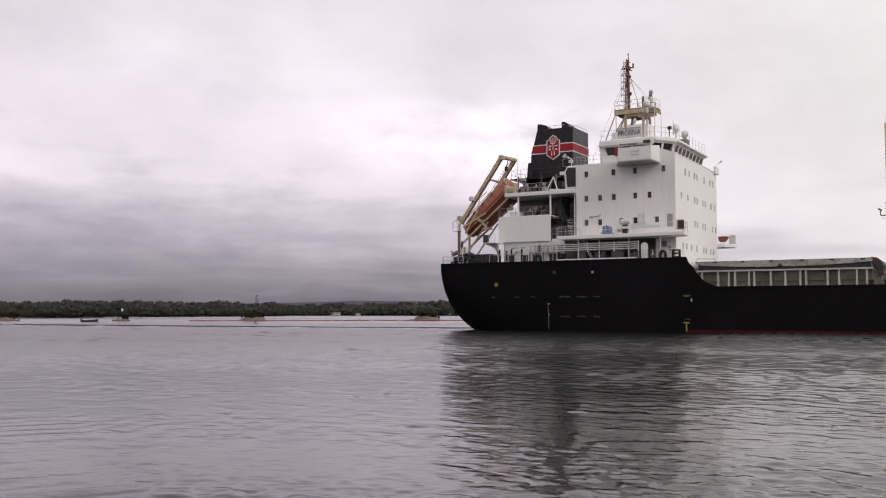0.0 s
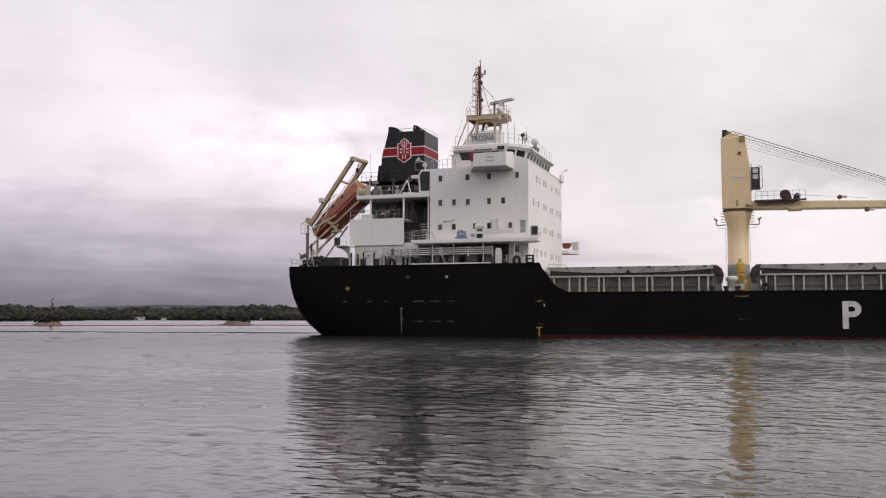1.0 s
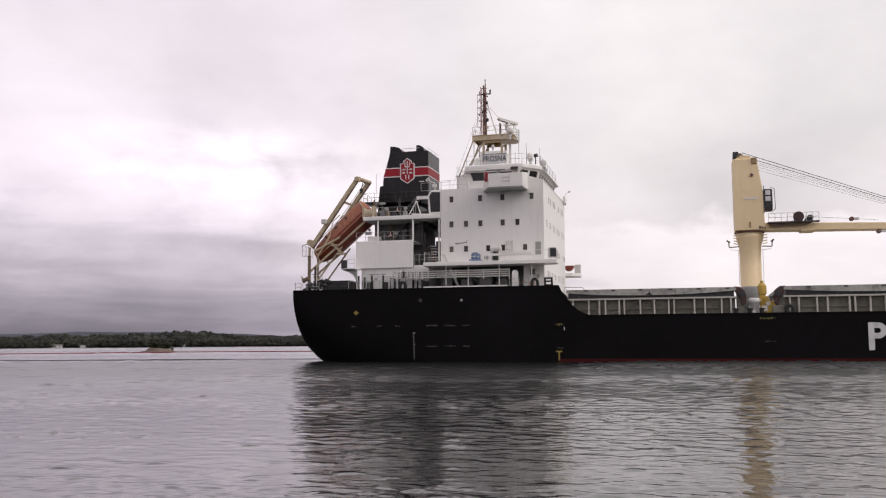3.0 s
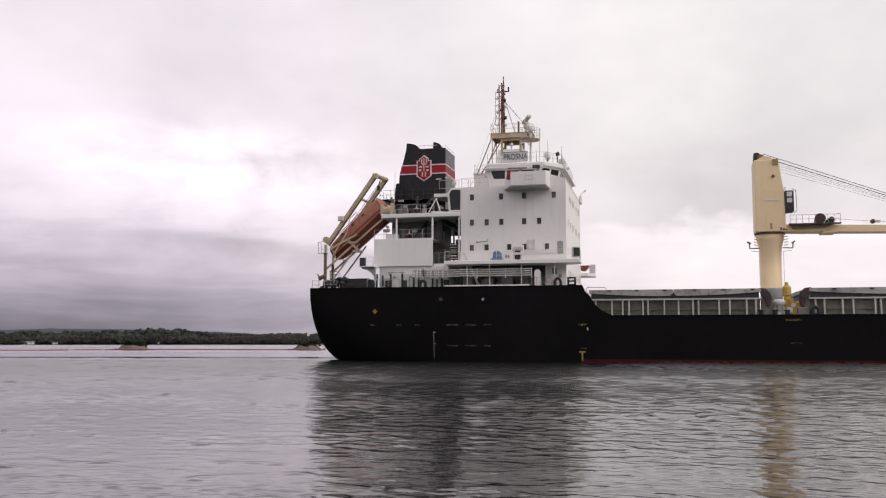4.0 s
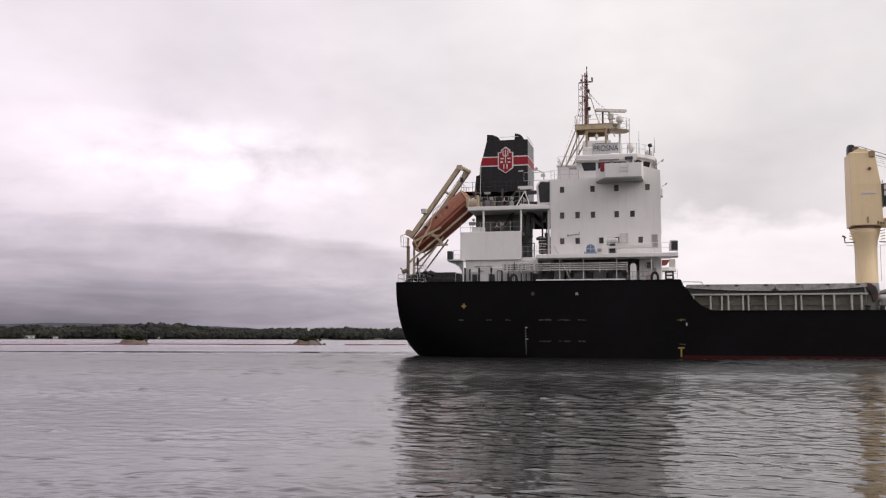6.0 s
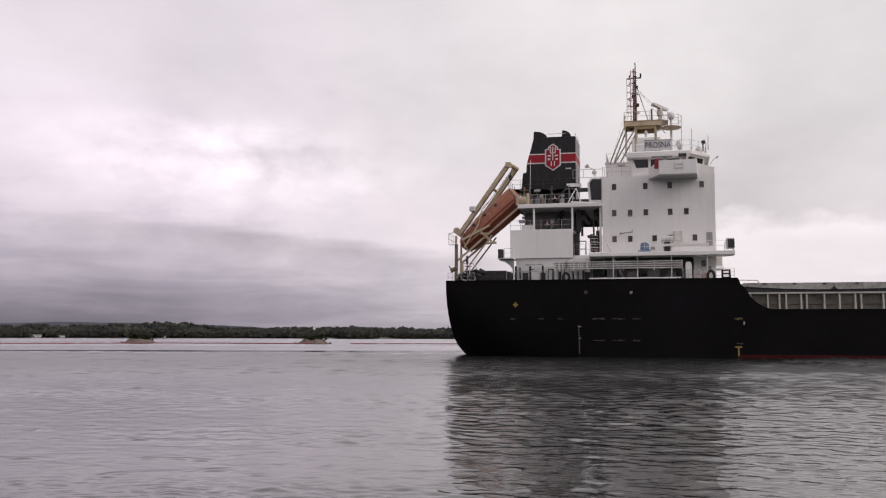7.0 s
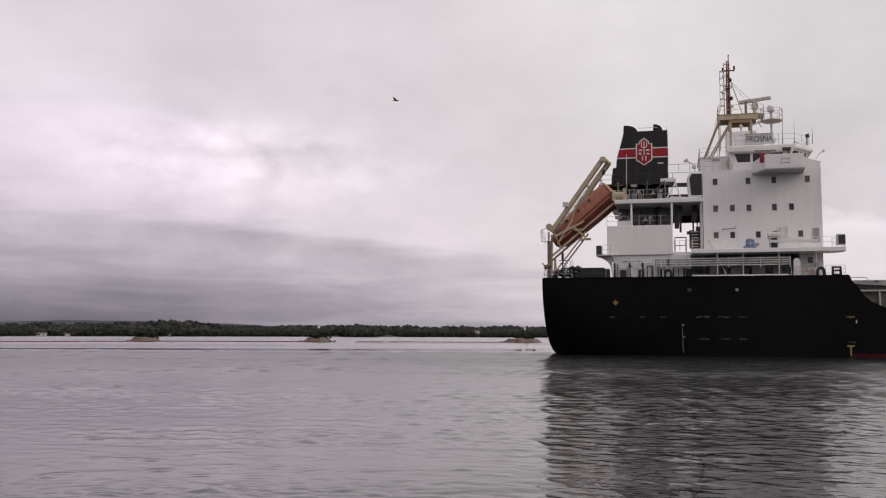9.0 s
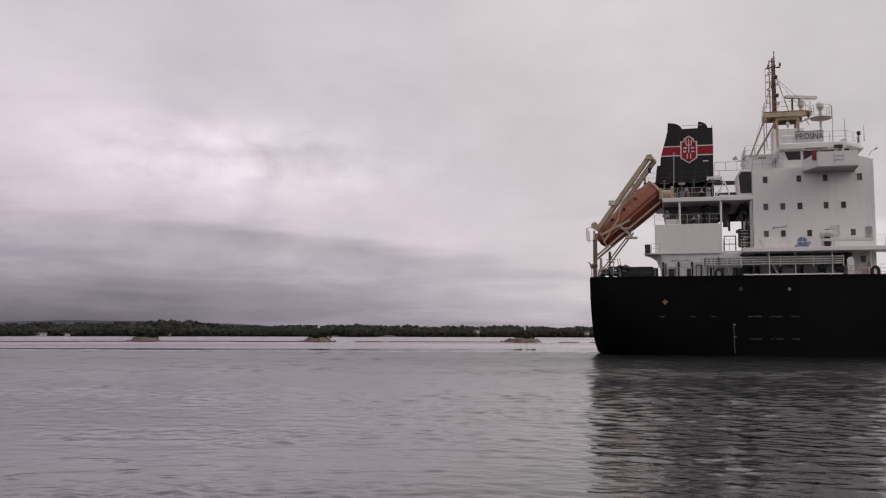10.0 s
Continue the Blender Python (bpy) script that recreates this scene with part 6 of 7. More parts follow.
# vertical dark tanks and posts by the aft house
for x in (-25.2, -23.7, -22.4, -20.6):
    part("dark_post", Shape().tube((x, -10.2, 7.72), (x, -10.2, 9.55), 0.11, 8), M_RUBBER, SHIP)
# Dark panel added behind the pipes to darken the gaps between them as shade.
part("cable_tray", Shape().box(-21.2, -17.7, -9.35, -9.2, 9.25, 9.98), M_SHADOW, LOW, "dark tray behind the pipes")
for x, z0, z1, w in ((-24.95, 8.3, 9.5, 0.1), (-21.5, 8.2, 9.3, 0.14), (-19.4, 8.1, 9.1, 0.14), (-18.9, 8.2, 9.0, 0.08), (-18.35, 8.1, 9.1, 0.2)):
    part("dark_fitting", Shape().box(x - w / 2, x + w / 2, -9.1, -8.75, z0, z1).tube((x, -9.15, z1 - 0.15), (x, -8.9, z1 - 0.15), w * 0.6, 8), M_DARK, LOW, "dark valve fitting on the bulkhead", bevel=0.02)
for x in (-24.0, -22.0, -20.9, -20.3):
    part("service_pipe", Shape().path([(x, -8.9, 7.8), (x, -8.9, 9.3), (x + 0.5, -8.9, 9.3)], 0.045), M_DARK, LOW)
for x in (-24.7, -22.9, -18.2):
    part("black_door", Shape().box(x, x + 0.6, -8.85, -8.74, 7.75, 8.95), M_DARK, LOW)
# Short bars added in place of the scuff stains along the top.
for x0, x1, z in ((-24.4, -22.4, 9.85), (-21.5, -19.6, 9.95)):
    st = Shape()
    rng = random.Random(int(-x0 * 10))
    for i in range(7):
        a = x0 + (x1 - x0) * i / 7
        st.box(a, a + rng.uniform(0.12, 0.3), -8.80, -8.75, z - rng.uniform(0.05, 0.16), z)
    part("stencil_bars", st, M_GREY, LOW, "illegible stencilled lettering as bars")
part("service_pipe", Shape().path([(-25.0, -8.95, 9.2), (-23.9, -8.95, 9.2), (-23.9, -8.95, 9.6), (-21.2, -8.95, 9.6)], 0.05).path([(-21.2, -8.95, 9.6), (-21.2, -8.95, 7.8)], 0.05), M_WHITE, LOW)
part("mooring_winch", Shape().tube((-29.0, -9.6, 8.35), (-25.9, -9.6, 8.35), 0.68, 14).box(-28.6, -26.2, -10.2, -9.0, 7.72, 9.12).box(-29.2, -28.9, -10.4, -8.8, 7.72, 9.0).box(-26.1, -25.7, -10.4, -8.8, 7.72, 8.95).box(-27.6, -27.3, -10.4, -8.8, 7.72, 8.9), M_RUBBER, SHIP, "dark mooring winch on the aft deck", bevel=0.05)
rng = random.Random(3)
s = Shape()
for i in range(46):
    clump(s, (-31.5 + i * 0.06, -9.9 + rng.uniform(-.5, .5), 8.15 + rng.uniform(0, 1.0) * min(1, i / 12)), rng.uniform(0.2, 0.42), rng, 0.7)
ROPE = part("rope_heap", s, M_DARK, SHIP, "dark heap of mooring rope")
railing(SHIP, [(-32.2, -11.2, 8.02), (-29.4, -11.2, 8.02)], M_RAIL, 0.85, 0.8)
railing(SHIP, [(-26.0, -11.2, 8.02), (-19.0, -11.2, 8.02)], M_RAIL, 0.9, 1.2, 0.022, (1.0,))
railing(SHIP, [(-32.25, -11.0, 8.02), (-32.25, 11.0, 8.02)], M_RAIL, 0.9, 2.0)
part("stern_lantern", Shape().tube((-30.5, -9.6, 8.0), (-30.5, -9.6, 10.8), 0.07, 6).tube((-30.5, -9.6, 10.0), (-30.5, -9.6, 10.7), 0.13, 8).box(-30.9, -29.9, -9.65, -9.55, 9.9, 9.96).box(-30.8, -30.0, -9.65, -9.55, 9.6, 9.66), M_DARK, SHIP)
part("stern_ladder", Shape().tube((-29.4, -10.2, 8.0), (-29.7, -10.2, 10.0), 0.04, 5).tube((-29.1, -10.2, 8.0), (-29.5, -10.2, 10.0), 0.04, 5).tube((-30.1, -10.2, 8.0), (-30.1, -10.2, 9.9), 0.06, 6), M_DIRTY, SHIP)
part("deck_box", Shape().box(-31.7, -31.2, -8.8, -8.0, 7.72, 8.7), M_DIRTY, SHIP, bevel=0.03)

# ---- free-fall lifeboat on its ramp
LB = pose(-28.75, -5.85, 14.66, 0, -41, 0)          # local x runs up the ramp
boat_sec = [(-4.0, 0.28, 0.34), (-3.8, 0.8, 0.8), (-3.1, 1.1, 1.1), (-1.5, 1.26, 1.32), (0.6, 1.28, 1.44), (2.6, 1.28, 1.5), (3.9, 1.25, 1.5), (4.25, 1.12, 1.36), (4.4, 0.7, 0.85)]


def hull_rows(z_lo, z_hi):
    s = Shape()
    n = 10
    v = []
    for x, w, h in boat_sec:
        for i in range(n + 1):
            a = radians(z_lo + (z_hi - z_lo) * i / n)
            v.append(LB @ Vector((x, w * math.cos(a), h * math.sin(a))))
    s.add(v, [(i * (n + 1) + j, (i + 1) * (n + 1) + j, (i + 1) * (n + 1) + j + 1, i * (n + 1) + j + 1) for i in range(len(boat_sec) - 1) for j in range(n)])
    for i in (0, len(boat_sec) - 1):
        s.add([v[i * (n + 1) + j] for j in range(n + 1)], [tuple(range(n + 1))])
    return s


BOAT = part("lifeboat", hull_rows(0, 180), M_ORANGE, SHIP, "faded orange enclosed free-fall lifeboat", smooth=True)
part("lifeboat_hull", hull_rows(180, 360), M_ORANGE_LOW, BOAT, "dark red lower hull", smooth=True)
L = lambda x, y, z: tuple(LB @ Vector((x, y, z)))
fr = Shape()
for y in (-1.3, 1.3):
    fr.beam(L(-3.6, y, -0.30), L(3.6, y, -0.30), 0.14, 0.2)
part("fender_strip", fr, M_ORANGE, BOAT)
cn = Shape()
c0 = [L(2.2, -0.5, 1.1), L(3.2, -0.5, 1.0), L(3.2, 0.5, 1.0), L(2.2, 0.5, 1.1)]
c1 = [L(2.35, -0.4, 1.6), L(3.0, -0.4, 1.5), L(3.0, 0.4, 1.5), L(2.35, 0.4, 1.6)]
cn.add(c0 + c1, [(0, 1, 2, 3), (7, 6, 5, 4), (0, 4, 5, 1), (1, 5, 6, 2), (2, 6, 7, 3), (3, 7, 4, 0)])
part("conning_hood", cn, M_ORANGE, BOAT, bevel=0.05)
part("boat_rim", Shape().path([L(4.12, 1.27 * math.cos(radians(a)), 1.47 * math.sin(radians(a))) for a in range(-30, 211, 15)], 0.09), M_BUFF, BOAT, "worn buff rim round the boat's end")
for y in (-0.75, 0.75):
    part("grab_rail", Shape().path([L(-2.4, y, 1.05), L(-2.3, y, 1.22), L(1.8, y * 1.05, 1.36), L(1.9, y, 1.2)], 0.04), M_BUFF, BOAT)
for x in (-1.4, 0.2, 1.8):
    part("port_light", Shape().tube(L(x, -1.02, 0.82), L(x, -1.1, 0.88), 0.16, 10), M_DARK, BOAT, "small dark port light")
DAV = part("davit_ramp", Shape().beam((-31.4, -5.85, 12.4), (-25.6, -5.85, 17.5), 0.3, 0.3), M_BUFF, SHIP, "buff steel lifeboat launching ramp")
for y in (-7.15, -4.55):
    o = 0.0 if y < -6 else 0.45
    part("davit_arm", Shape().beam((-32.0 + o, y, 13.2), (-26.5 + o, y, 20.85), 0.26, 0.48), M_BUFF, DAV)
    part("arm_flange", Shape().beam((-32.0 + o + 0.2, y - 0.02, 13.05), (-26.5 + o + 0.2, y - 0.02, 20.7), 0.34, 0.06), M_STAINED, DAV)
    part("davit_foot", Shape().beam((-32.3, y, 7.72), (-32.25, y, 13.2), 0.2, 0.2), M_BUFF, DAV)
    part("ramp_rail", Shape().beam((-32.2, y, 10.4), (-25.4, y, 16.1), 0.18, 0.2), M_BUFF, DAV)
    part("ramp_strut", Shape().beam((-31.6, y, 8.9), (-28.3, y, 13.2), 0.14, 0.15), M_BUFF, DAV)
    part("ramp_strut", Shape().beam((-31.8, y, 13.4), (-31.0, y, 11.6), 0.11, 0.12), M_BUFF, DAV)
part("cradle_rail", Shape().beam((-31.6, -7.35, 12.7), (-28.5, -7.35, 14.25), 0.16, 0.22), M_BUFF, DAV)
part("cradle_arm", Shape().beam((-29.5, -7.38, 13.6), (-28.3, -7.38, 12.5), 0.18, 0.24), M_BUFF, DAV)
part("cradle_arm", Shape().beam((-29.7, -7.38, 14.4), (-31.3, -7.38, 11.9), 0.14, 0.16), M_BUFF, DAV)
part("cradle_strap", Shape().path([(-29.75, -7.3, 14.3), (-29.4, -7.2, 16.1), (-28.9, -6.4, 16.9)], 0.05), M_BUFF, DAV)
part("cradle_hook", Shape().box(-28.95, -28.6, -7.5, -7.2, 12.2, 12.5), M_DARK, DAV, bevel=0.03)
part("stern_column", Shape().lathe((-32.2, -7.3, 7.72), [(0.3, 0), (0.24, 0.3), (0.18, 1.6), (0.18, 4.4), (0.26, 4.5)], 10), M_STAINED, DAV, "dark stained ramp column")
part("stern_column", Shape().lathe((-31.6, -7.0, 7.72), [(0.34, 0), (0.3, 1.2), (0.16, 1.5), (0.12, 2.6)], 10), M_BUFF, DAV)
part("capstan_motor", Shape().tube((-32.6, -8.2, 9.3), (-31.9, -8.2, 9.6), 0.24, 10).tube((-32.8, -8.2, 9.8), (-32.4, -8.2, 9.4), 0.07, 6), M_STAINED, DAV)
part("davit_crosshead", Shape().tube((-26.45, -7.4, 20.85), (-26.0, -4.3, 20.85), 0.24, 10).box(-26.75, -26.2, -7.45, -6.85, 20.55, 21.05), M_BUFF, DAV)
part("davit_crossbar", Shape().beam((-28.3, -7.15, 18.35), (-28.3, -4.55, 18.35), 0.2, 0.2), M_BUFF, DAV)
part("hook_block", Shape().tube((-26.3, -5.85, 20.6), (-26.5, -5.85, 19.9), 0.05, 6).box(-26.65, -26.35, -6.0, -5.7, 19.4, 19.9), M_DARK, DAV)
part("floodlight", Shape().box(-30.7, -30.1, -7.6, -7.2, 15.8, 16.35), M_DIRTY, DAV, bevel=0.05)
part("winch_drum", Shape().tube((-32.2, -7.3, 13.75), (-32.2, -6.4, 13.75), 0.36, 12), M_BUFF, DAV)
part("ramp_platform", Shape().box(-28.9, -27.8, -7.6, -7.0, 12.25, 12.45), M_BUFF, DAV)
part("ramp_bracket", Shape().box(-29.5, -28.5, -7.5, -7.3, 13.25, 13.45), M_BUFF, DAV)
part("ramp_head", Shape().box(-25.4, -23.6, -7.4, -4.4, 16.3, 16.9), M_BUFF, DAV, bevel=0.05)
railing(SHIP, [(-33.0, -7.4, 12.2), (-33.0, -4.4, 12.2)], M_RAIL, 1.2, 1.0)
part("service_basket", Shape().path([(-32.4, -7.4, 12.2), (-33.0, -7.4, 12.2), (-33.05, -7.4, 13.4), (-32.4, -7.4, 13.6)], 0.04), M_DIRTY, DAV)
part("falls_wire", Shape().tube((-26.4, -5.0, 20.7), (-31.5, -5.0, 13.9), 0.03, 5), M_WIRE, DAV)

# ---- hatches
CY = 9.6


def hatch(x0, x1, stays):
    s = Shape().box(x0, x1, -CY, CY, 4.62, 6.52)
    co = part("hatch_coaming", s, M_COAM, SHIP, "grey steel hatch coaming with upright stays")
    part("coaming_top", Shape().box(x0 - 0.15, x1 + 0.15, -CY - 0.55, CY + 0.55, 6.52, 6.68), M_RIB, co)
    part("coaming_shelf", Shape().box(x0, x1, -CY - 0.22, -CY, 5.55, 5.65), M_COAM, co)
    for x in stays:
        if x0 < x < x1:
            part("coaming_stay", Shape().prism([(-CY - 0.62, 4.62), (-CY, 4.62), (-CY, 6.52), (-CY - 0.5, 6.52)], "x", x - 0.075, x + 0.075), M_RIB, co)
    # Solid dark block takes the place of the seal and the shaded gap.
    part("hatch_seal", Shape().box(x0 + 0.1, x1 - 0.1, -CY - 0.25, CY + 0.2, 6.68, 7.3), M_DARK, co, "dark gap under the hatch covers")
    mid = (x0 + x1) / 2
    for k, (a, b) in ((-1, (x0 - 0.1, mid - 0.03)), (1, (mid + 0.03, x1 + 0.1))):
        c = Shape().prism([(-CY - 0.4, 7.3), (CY + 0.4, 7.3), (CY + 0.4, 7.6), (0, 7.72), (-CY - 0.4, 7.6)], "x", a, b)
        cv = part("hatch_cover", c, M_HATCH, SHIP, "worn pale grey folding hatch cover", bevel=0.03)
        n = 5
        for i in range(n):
            u, v = a + (b - a) * i / n, a + (b - a) * (i + 1) / n
            low = lambda x: 6.93 + 0.32 * (abs(x - mid) / (x1 - mid)) ** 2.2
            part("cover_skirt", Shape().prism([(u + 0.01, low(u)), (v - 0.01, low(v)), (v - 0.01, 7.585), (u + 0.01, 7.585)], "y", -CY - 0.47 - 0.012 * (i % 2), -CY - 0.40), M_HATCH, cv)
        for i in range(3):
            q = a + (b - a) * (0.15 + 0.33 * i)
            part("cover_wheel", Shape().tube((q, -CY - 0.42, 6.85), (q, -CY - 0.2, 6.85), 0.15, 10), M_DARK, cv)
            part("cover_cleat", Shape().box(q + 0.6, q + 0.95, -CY - 0.52, -CY - 0.49, 7.42, 7.56), M_DARK, cv)
    part("cover_hinge", Shape().prism([(mid - 0.3, 6.95), (mid + 0.3, 6.95), (mid, 7.25)], "y", -CY - 0.5, -CY - 0.3), M_DARK, co)
    return co


st1 = [-2.04, -0.42, 0.65, 1.27, 2.65, 3.15, 4.74, 6.12, 7.52, 8.04, 10.0, 11.02, 12.6, 13.47]
hatch(-2.6, 13.9, st1)
hatch(18.5, 38.6, [18.95, 19.75, 21.4, 22.35, 24.3, 24.8, 26.15, 27.5, 29.1, 29.6, 30.95, 31.5, 33.2, 34.7, 36.4])
hatch(45.0, 66.0, [46.5 + 1.9 * i for i in range(10)])
hatch(72.0, 90.0, [73.5 + 1.9 * i for i in range(8)])
for x, k in ((14.0, 1), (18.4, -1), (38.7, 1)):
    part("hatch_end_gear", Shape().prism([(x - k * 0.2, 7.66), (x + k * 0.35, 7.6), (x + k * 0.8, 7.25), (x + k * 1.0, 6.6), (x + k * 0.85, 5.9), (x + k * 0.5, 5.75), (x + k * 0.35, 6.5), (x - k * 0.1, 7.1)], "y", -10.05, -9.8), M_GEAR, SHIP, "dark red hinge gear at the hatch end", bevel=0.06)
    part("gear_wheel", Shape().tube((x + k * 0.55, -10.15, 6.9), (x + k * 0.55, -9.8, 6.9), 0.34, 14).tube((x + k * 0.55, -10.2, 6.9), (x + k * 0.55, -9.8, 6.9), 0.12, 10), M_DARK, SHIP)
    part("hatch_end_plate", Shape().prism([(x, 4.62), (x + k * 0.95, 4.62), (x + k * 0.55, 6.4), (x + k * 0.2, 7.0), (x, 7.0)], "y", -9.75, -9.6), M_COAM, SHIP, "rust-stained slanted hatch end plate")

# ---- deck cranes


RIDERS = []


def crane(x, jib):
    """A pedestal crane: column, slewing house, driver's cab, and a jib laid level towards the bow."""
    c = tagged(new("deck_crane"), "cream painted pedestal deck crane standing between the hatches", "crane", group="deck cranes")
    RIDERS.append((c, x, 0.7, 4.62))
    part("pedestal", Shape().lathe((x, 0.7, 4.62), [(1.14, 0), (1.14, 3.5), (1.13, 3.5), (1.13, 7.1), (1.2, 8.0), (1.42, 8.8), (1.5, 9.35)], 20), M_CREAM, c, smooth=True)
    part("pedestal_foot", Shape().lathe((x, 0.7, 4.62), [(1.2, 0), (1.17, 3.4), (1.16, 3.55)], 20), M_GREY, c, "grey lower pedestal", smooth=True)
    part("slewing_ring", Shape().lathe((x, 0.7, 13.95), [(1.56, 0.04), (1.6, 0.08), (1.6, 0.16), (1.5, 0.22)], 20), M_MASTRED, c)
    s = Shape()
    lo, hi = [(x - 1.55, -0.95), (x + 1.54, -0.95), (x + 1.54, 2.35), (x - 1.55, 2.35)], [(x - 1.58, -0.75), (x + 0.95, -0.75), (x + 0.95, 2.15), (x - 1.58, 2.15)]
    s.add([(*p, 14.2) for p in lo] + [(x - 1.56, -0.95, 18.6), (x + 1.42, -0.95, 18.6), (x + 1.42, 2.35, 18.6), (x - 1.56, 2.35, 18.6)] + [(*p, 22.05) for p in hi], [(3, 2, 1, 0), (0, 1, 5, 4), (1, 2, 6, 5), (2, 3, 7, 6), (3, 0, 4, 7), (4, 5, 9, 8), (5, 6, 10, 9), (6, 7, 11, 10), (7, 4, 8, 11), (8, 9, 10, 11)])
    part("slewing_house", s, M_CREAM, c, bevel=0.06)
    part("sheave_head", Shape().prism([(x - 1.5, 22.0), (x - 0.6, 22.0), (x - 0.7, 22.6), (x - 0.95, 23.05), (x - 1.45, 23.05)], "y", 0.1, 1.3), M_DARK, c, "dark rope sheave head", bevel=0.05)
    part("sheave", Shape().tube((x - 0.75, -0.1, 22.45), (x - 0.75, 1.5, 22.45), 0.36, 14), M_STAINED, c)
    part("head_plate", Shape().prism([(x - 1.5, 22.0), (x + 0.6, 22.0), (x + 0.2, 22.4), (x - 0.6, 22.5)], "y", -0.5, -0.4), M_CREAM, c)
    part("head_bracket", Shape().box(x + 0.35, x + 0.95, -0.9, -0.7, 21.45, 22.12), M_MAST, c, bevel=0.04)
    for k in range(3):
        part("stain_patch", Shape().box(x + 0.9 + 0.25 * k, x + 1.1 + 0.25 * k, -0.965, -0.945, 14.3, 14.62 - 0.08 * k), M_STAINED, c)
    part("access_hatch", Shape().box(x - 0.1, x + 0.1, -0.99, -0.945, 14.45, 15.1), M_MAST, c)
    part("sheave", Shape().tube((x + 0.5, -0.2, 21.7), (x + 0.5, 1.6, 21.7), 0.34, 12), M_MAST, c)
    part("inspection_hole", Shape().tube((x + 0.35, -1.0, 20.2), (x + 0.35, -0.8, 20.2), 0.17, 12), M_MASTRED, c)
    part("maker_plate", Shape().box(x - 0.55, x + 0.85, -0.99, -0.94, 17.55, 17.75), M_FWHITE, c)
    cab = part("crane_cab", Shape().box(x + 1.5, x + 2.4, -0.9, 0.6, 16.3, 18.6), M_DARK, c, "dark glazed driver's cab", bevel=0.05)
    for z in (16.6, 17.3, 17.95):
        part("cab_window", Shape().box(x + 1.68, x + 2.2, -0.95, -0.9, z, z + 0.5), M_FWHITE if z > 17.5 else M_BOARD if z > 17 else M_GLASS, cab)
    part("cab_guard", Shape().path([(x + 2.3, -0.98, 16.1), (x + 2.66, -0.98, 16.4), (x + 2.6, -0.98, 18.6), (x + 2.2, -0.98, 18.75)], 0.03).path([(x + 1.5, -0.98, 16.0), (x + 1.52, -0.98, 18.95)], 0.04), M_WIRE, cab)
    s = Shape()
    a, b = x + 1.4, x + jib
    s.add([(a, -0.55, 14.2), (a, 1.95, 14.2), (a, 1.95, 15.0), (a, -0.55, 15.0), (b, 0.1, 13.75), (b, 1.3, 13.75), (b, 1.3, 14.45), (b, 0.1, 14.45)], [(0, 1, 2, 3), (7, 6, 5, 4), (0, 4, 5, 1), (1, 5, 6, 2), (2, 6, 7, 3), (3, 7, 4, 0)])
    j = part("jib", s, M_CREAM, c, "long level cream jib", bevel=0.05)
    part("jib_doubler", Shape().box(x + 5.2, x + 6.6, -0.6, 2.0, 13.98, 14.2), M_CREAM, j)
    w = part("winch_platform", Shape().box(x + 1.8, x + 7.0, -1.3, -0.55, 14.85, 14.98), M_WIRE, c)
    part("platform_bracket", Shape().prism([(x + 1.9, 14.85), (x + 6.4, 14.85), (x + 5.6, 14.55), (x + 2.2, 14.45)], "y", -0.9, -0.6), M_STAINED, c, "rust-stained platform bracket")
    for p in (0.5, 1.0):
        part("platform_rail", Shape().tube((x + 1.9, -1.25, 14.98 + p * 0.9), (x + 6.95, -1.25, 14.98 + p * 0.9), 0.028, 5), M_DIRTY, w)
    for i in range(9):
        part("platform_post", Shape().tube((x + 1.9 + i * 0.63, -1.25, 14.98), (x + 1.9 + i * 0.63, -1.25, 15.9), 0.03, 5), M_DIRTY, w)
    part("rope_winch", Shape().tube((x + 4.9, -1.42, 15.42), (x + 5.15, 1.5, 15.42), 0.48, 16).tube((x + 4.9, -1.44, 15.42), (x + 4.91, -1.3, 15.42), 0.55, 18), M_GEAR, c, "dark rope winch drum")
    part("rope_winch", Shape().tube((x + 6.1, -1.0, 15.3), (x + 6.1, 1.4, 15.3), 0.34, 14), M_DARK, c, "small dark winch drum")
    for dx, z in ((10.3, 15.12), (12.9, 13.72), (15.1, 14.42)):
        part("jib_sheave", Shape().tube((x + dx, -0.25, z), (x + dx, 0.1, z), 0.24, 14).tube((x + dx, -0.35, z), (x + dx, 0.6, z), 0.07, 8), M_MASTRED, c)
        part("sheave_bracket", Shape().box(x + dx + 0.15, x + dx + 0.75, -0.1, 0.1, z - 0.12, z + 0.14), M_DIRTY, c)
    for i, (z0, y) in enumerate(((22.9, 0.2), (22.75, 1.2), (22.2, 0.1), (22.1, 0.9), (22.0, 1.4), (21.5, 0.4), (21.3, 1.1))):
        part("topping_wire", Shape().tube((x - 0.5 + (0.9 if z0 < 22.5 else 0), y, z0), (b - 0.6, y * 0.4 + 0.5, 14.95 - 0.07 * i), 0.034 if i < 2 else 0.013, 5), M_WIRE, c)
    part("hoist_wire", Shape().tube((x + 6.2, 0.5, 15.6), (x + 13, 0.5, 15.0), 0.02, 4), M_WIRE, c)
    for sgn in (-1, 1):
        part("flood_bracket", Shape().path([(x + sgn * 1.2, -0.2, 12.5), (x + sgn * 2.2, -0.2, 12.45), (x + sgn * 2.25, -0.2, 13.0)], 0.06).beam((x + sgn * 2.1, -0.2, 12.98), (x + sgn * 2.45, -0.2, 13.2), 0.22, 0.16), M_STAINED, c)
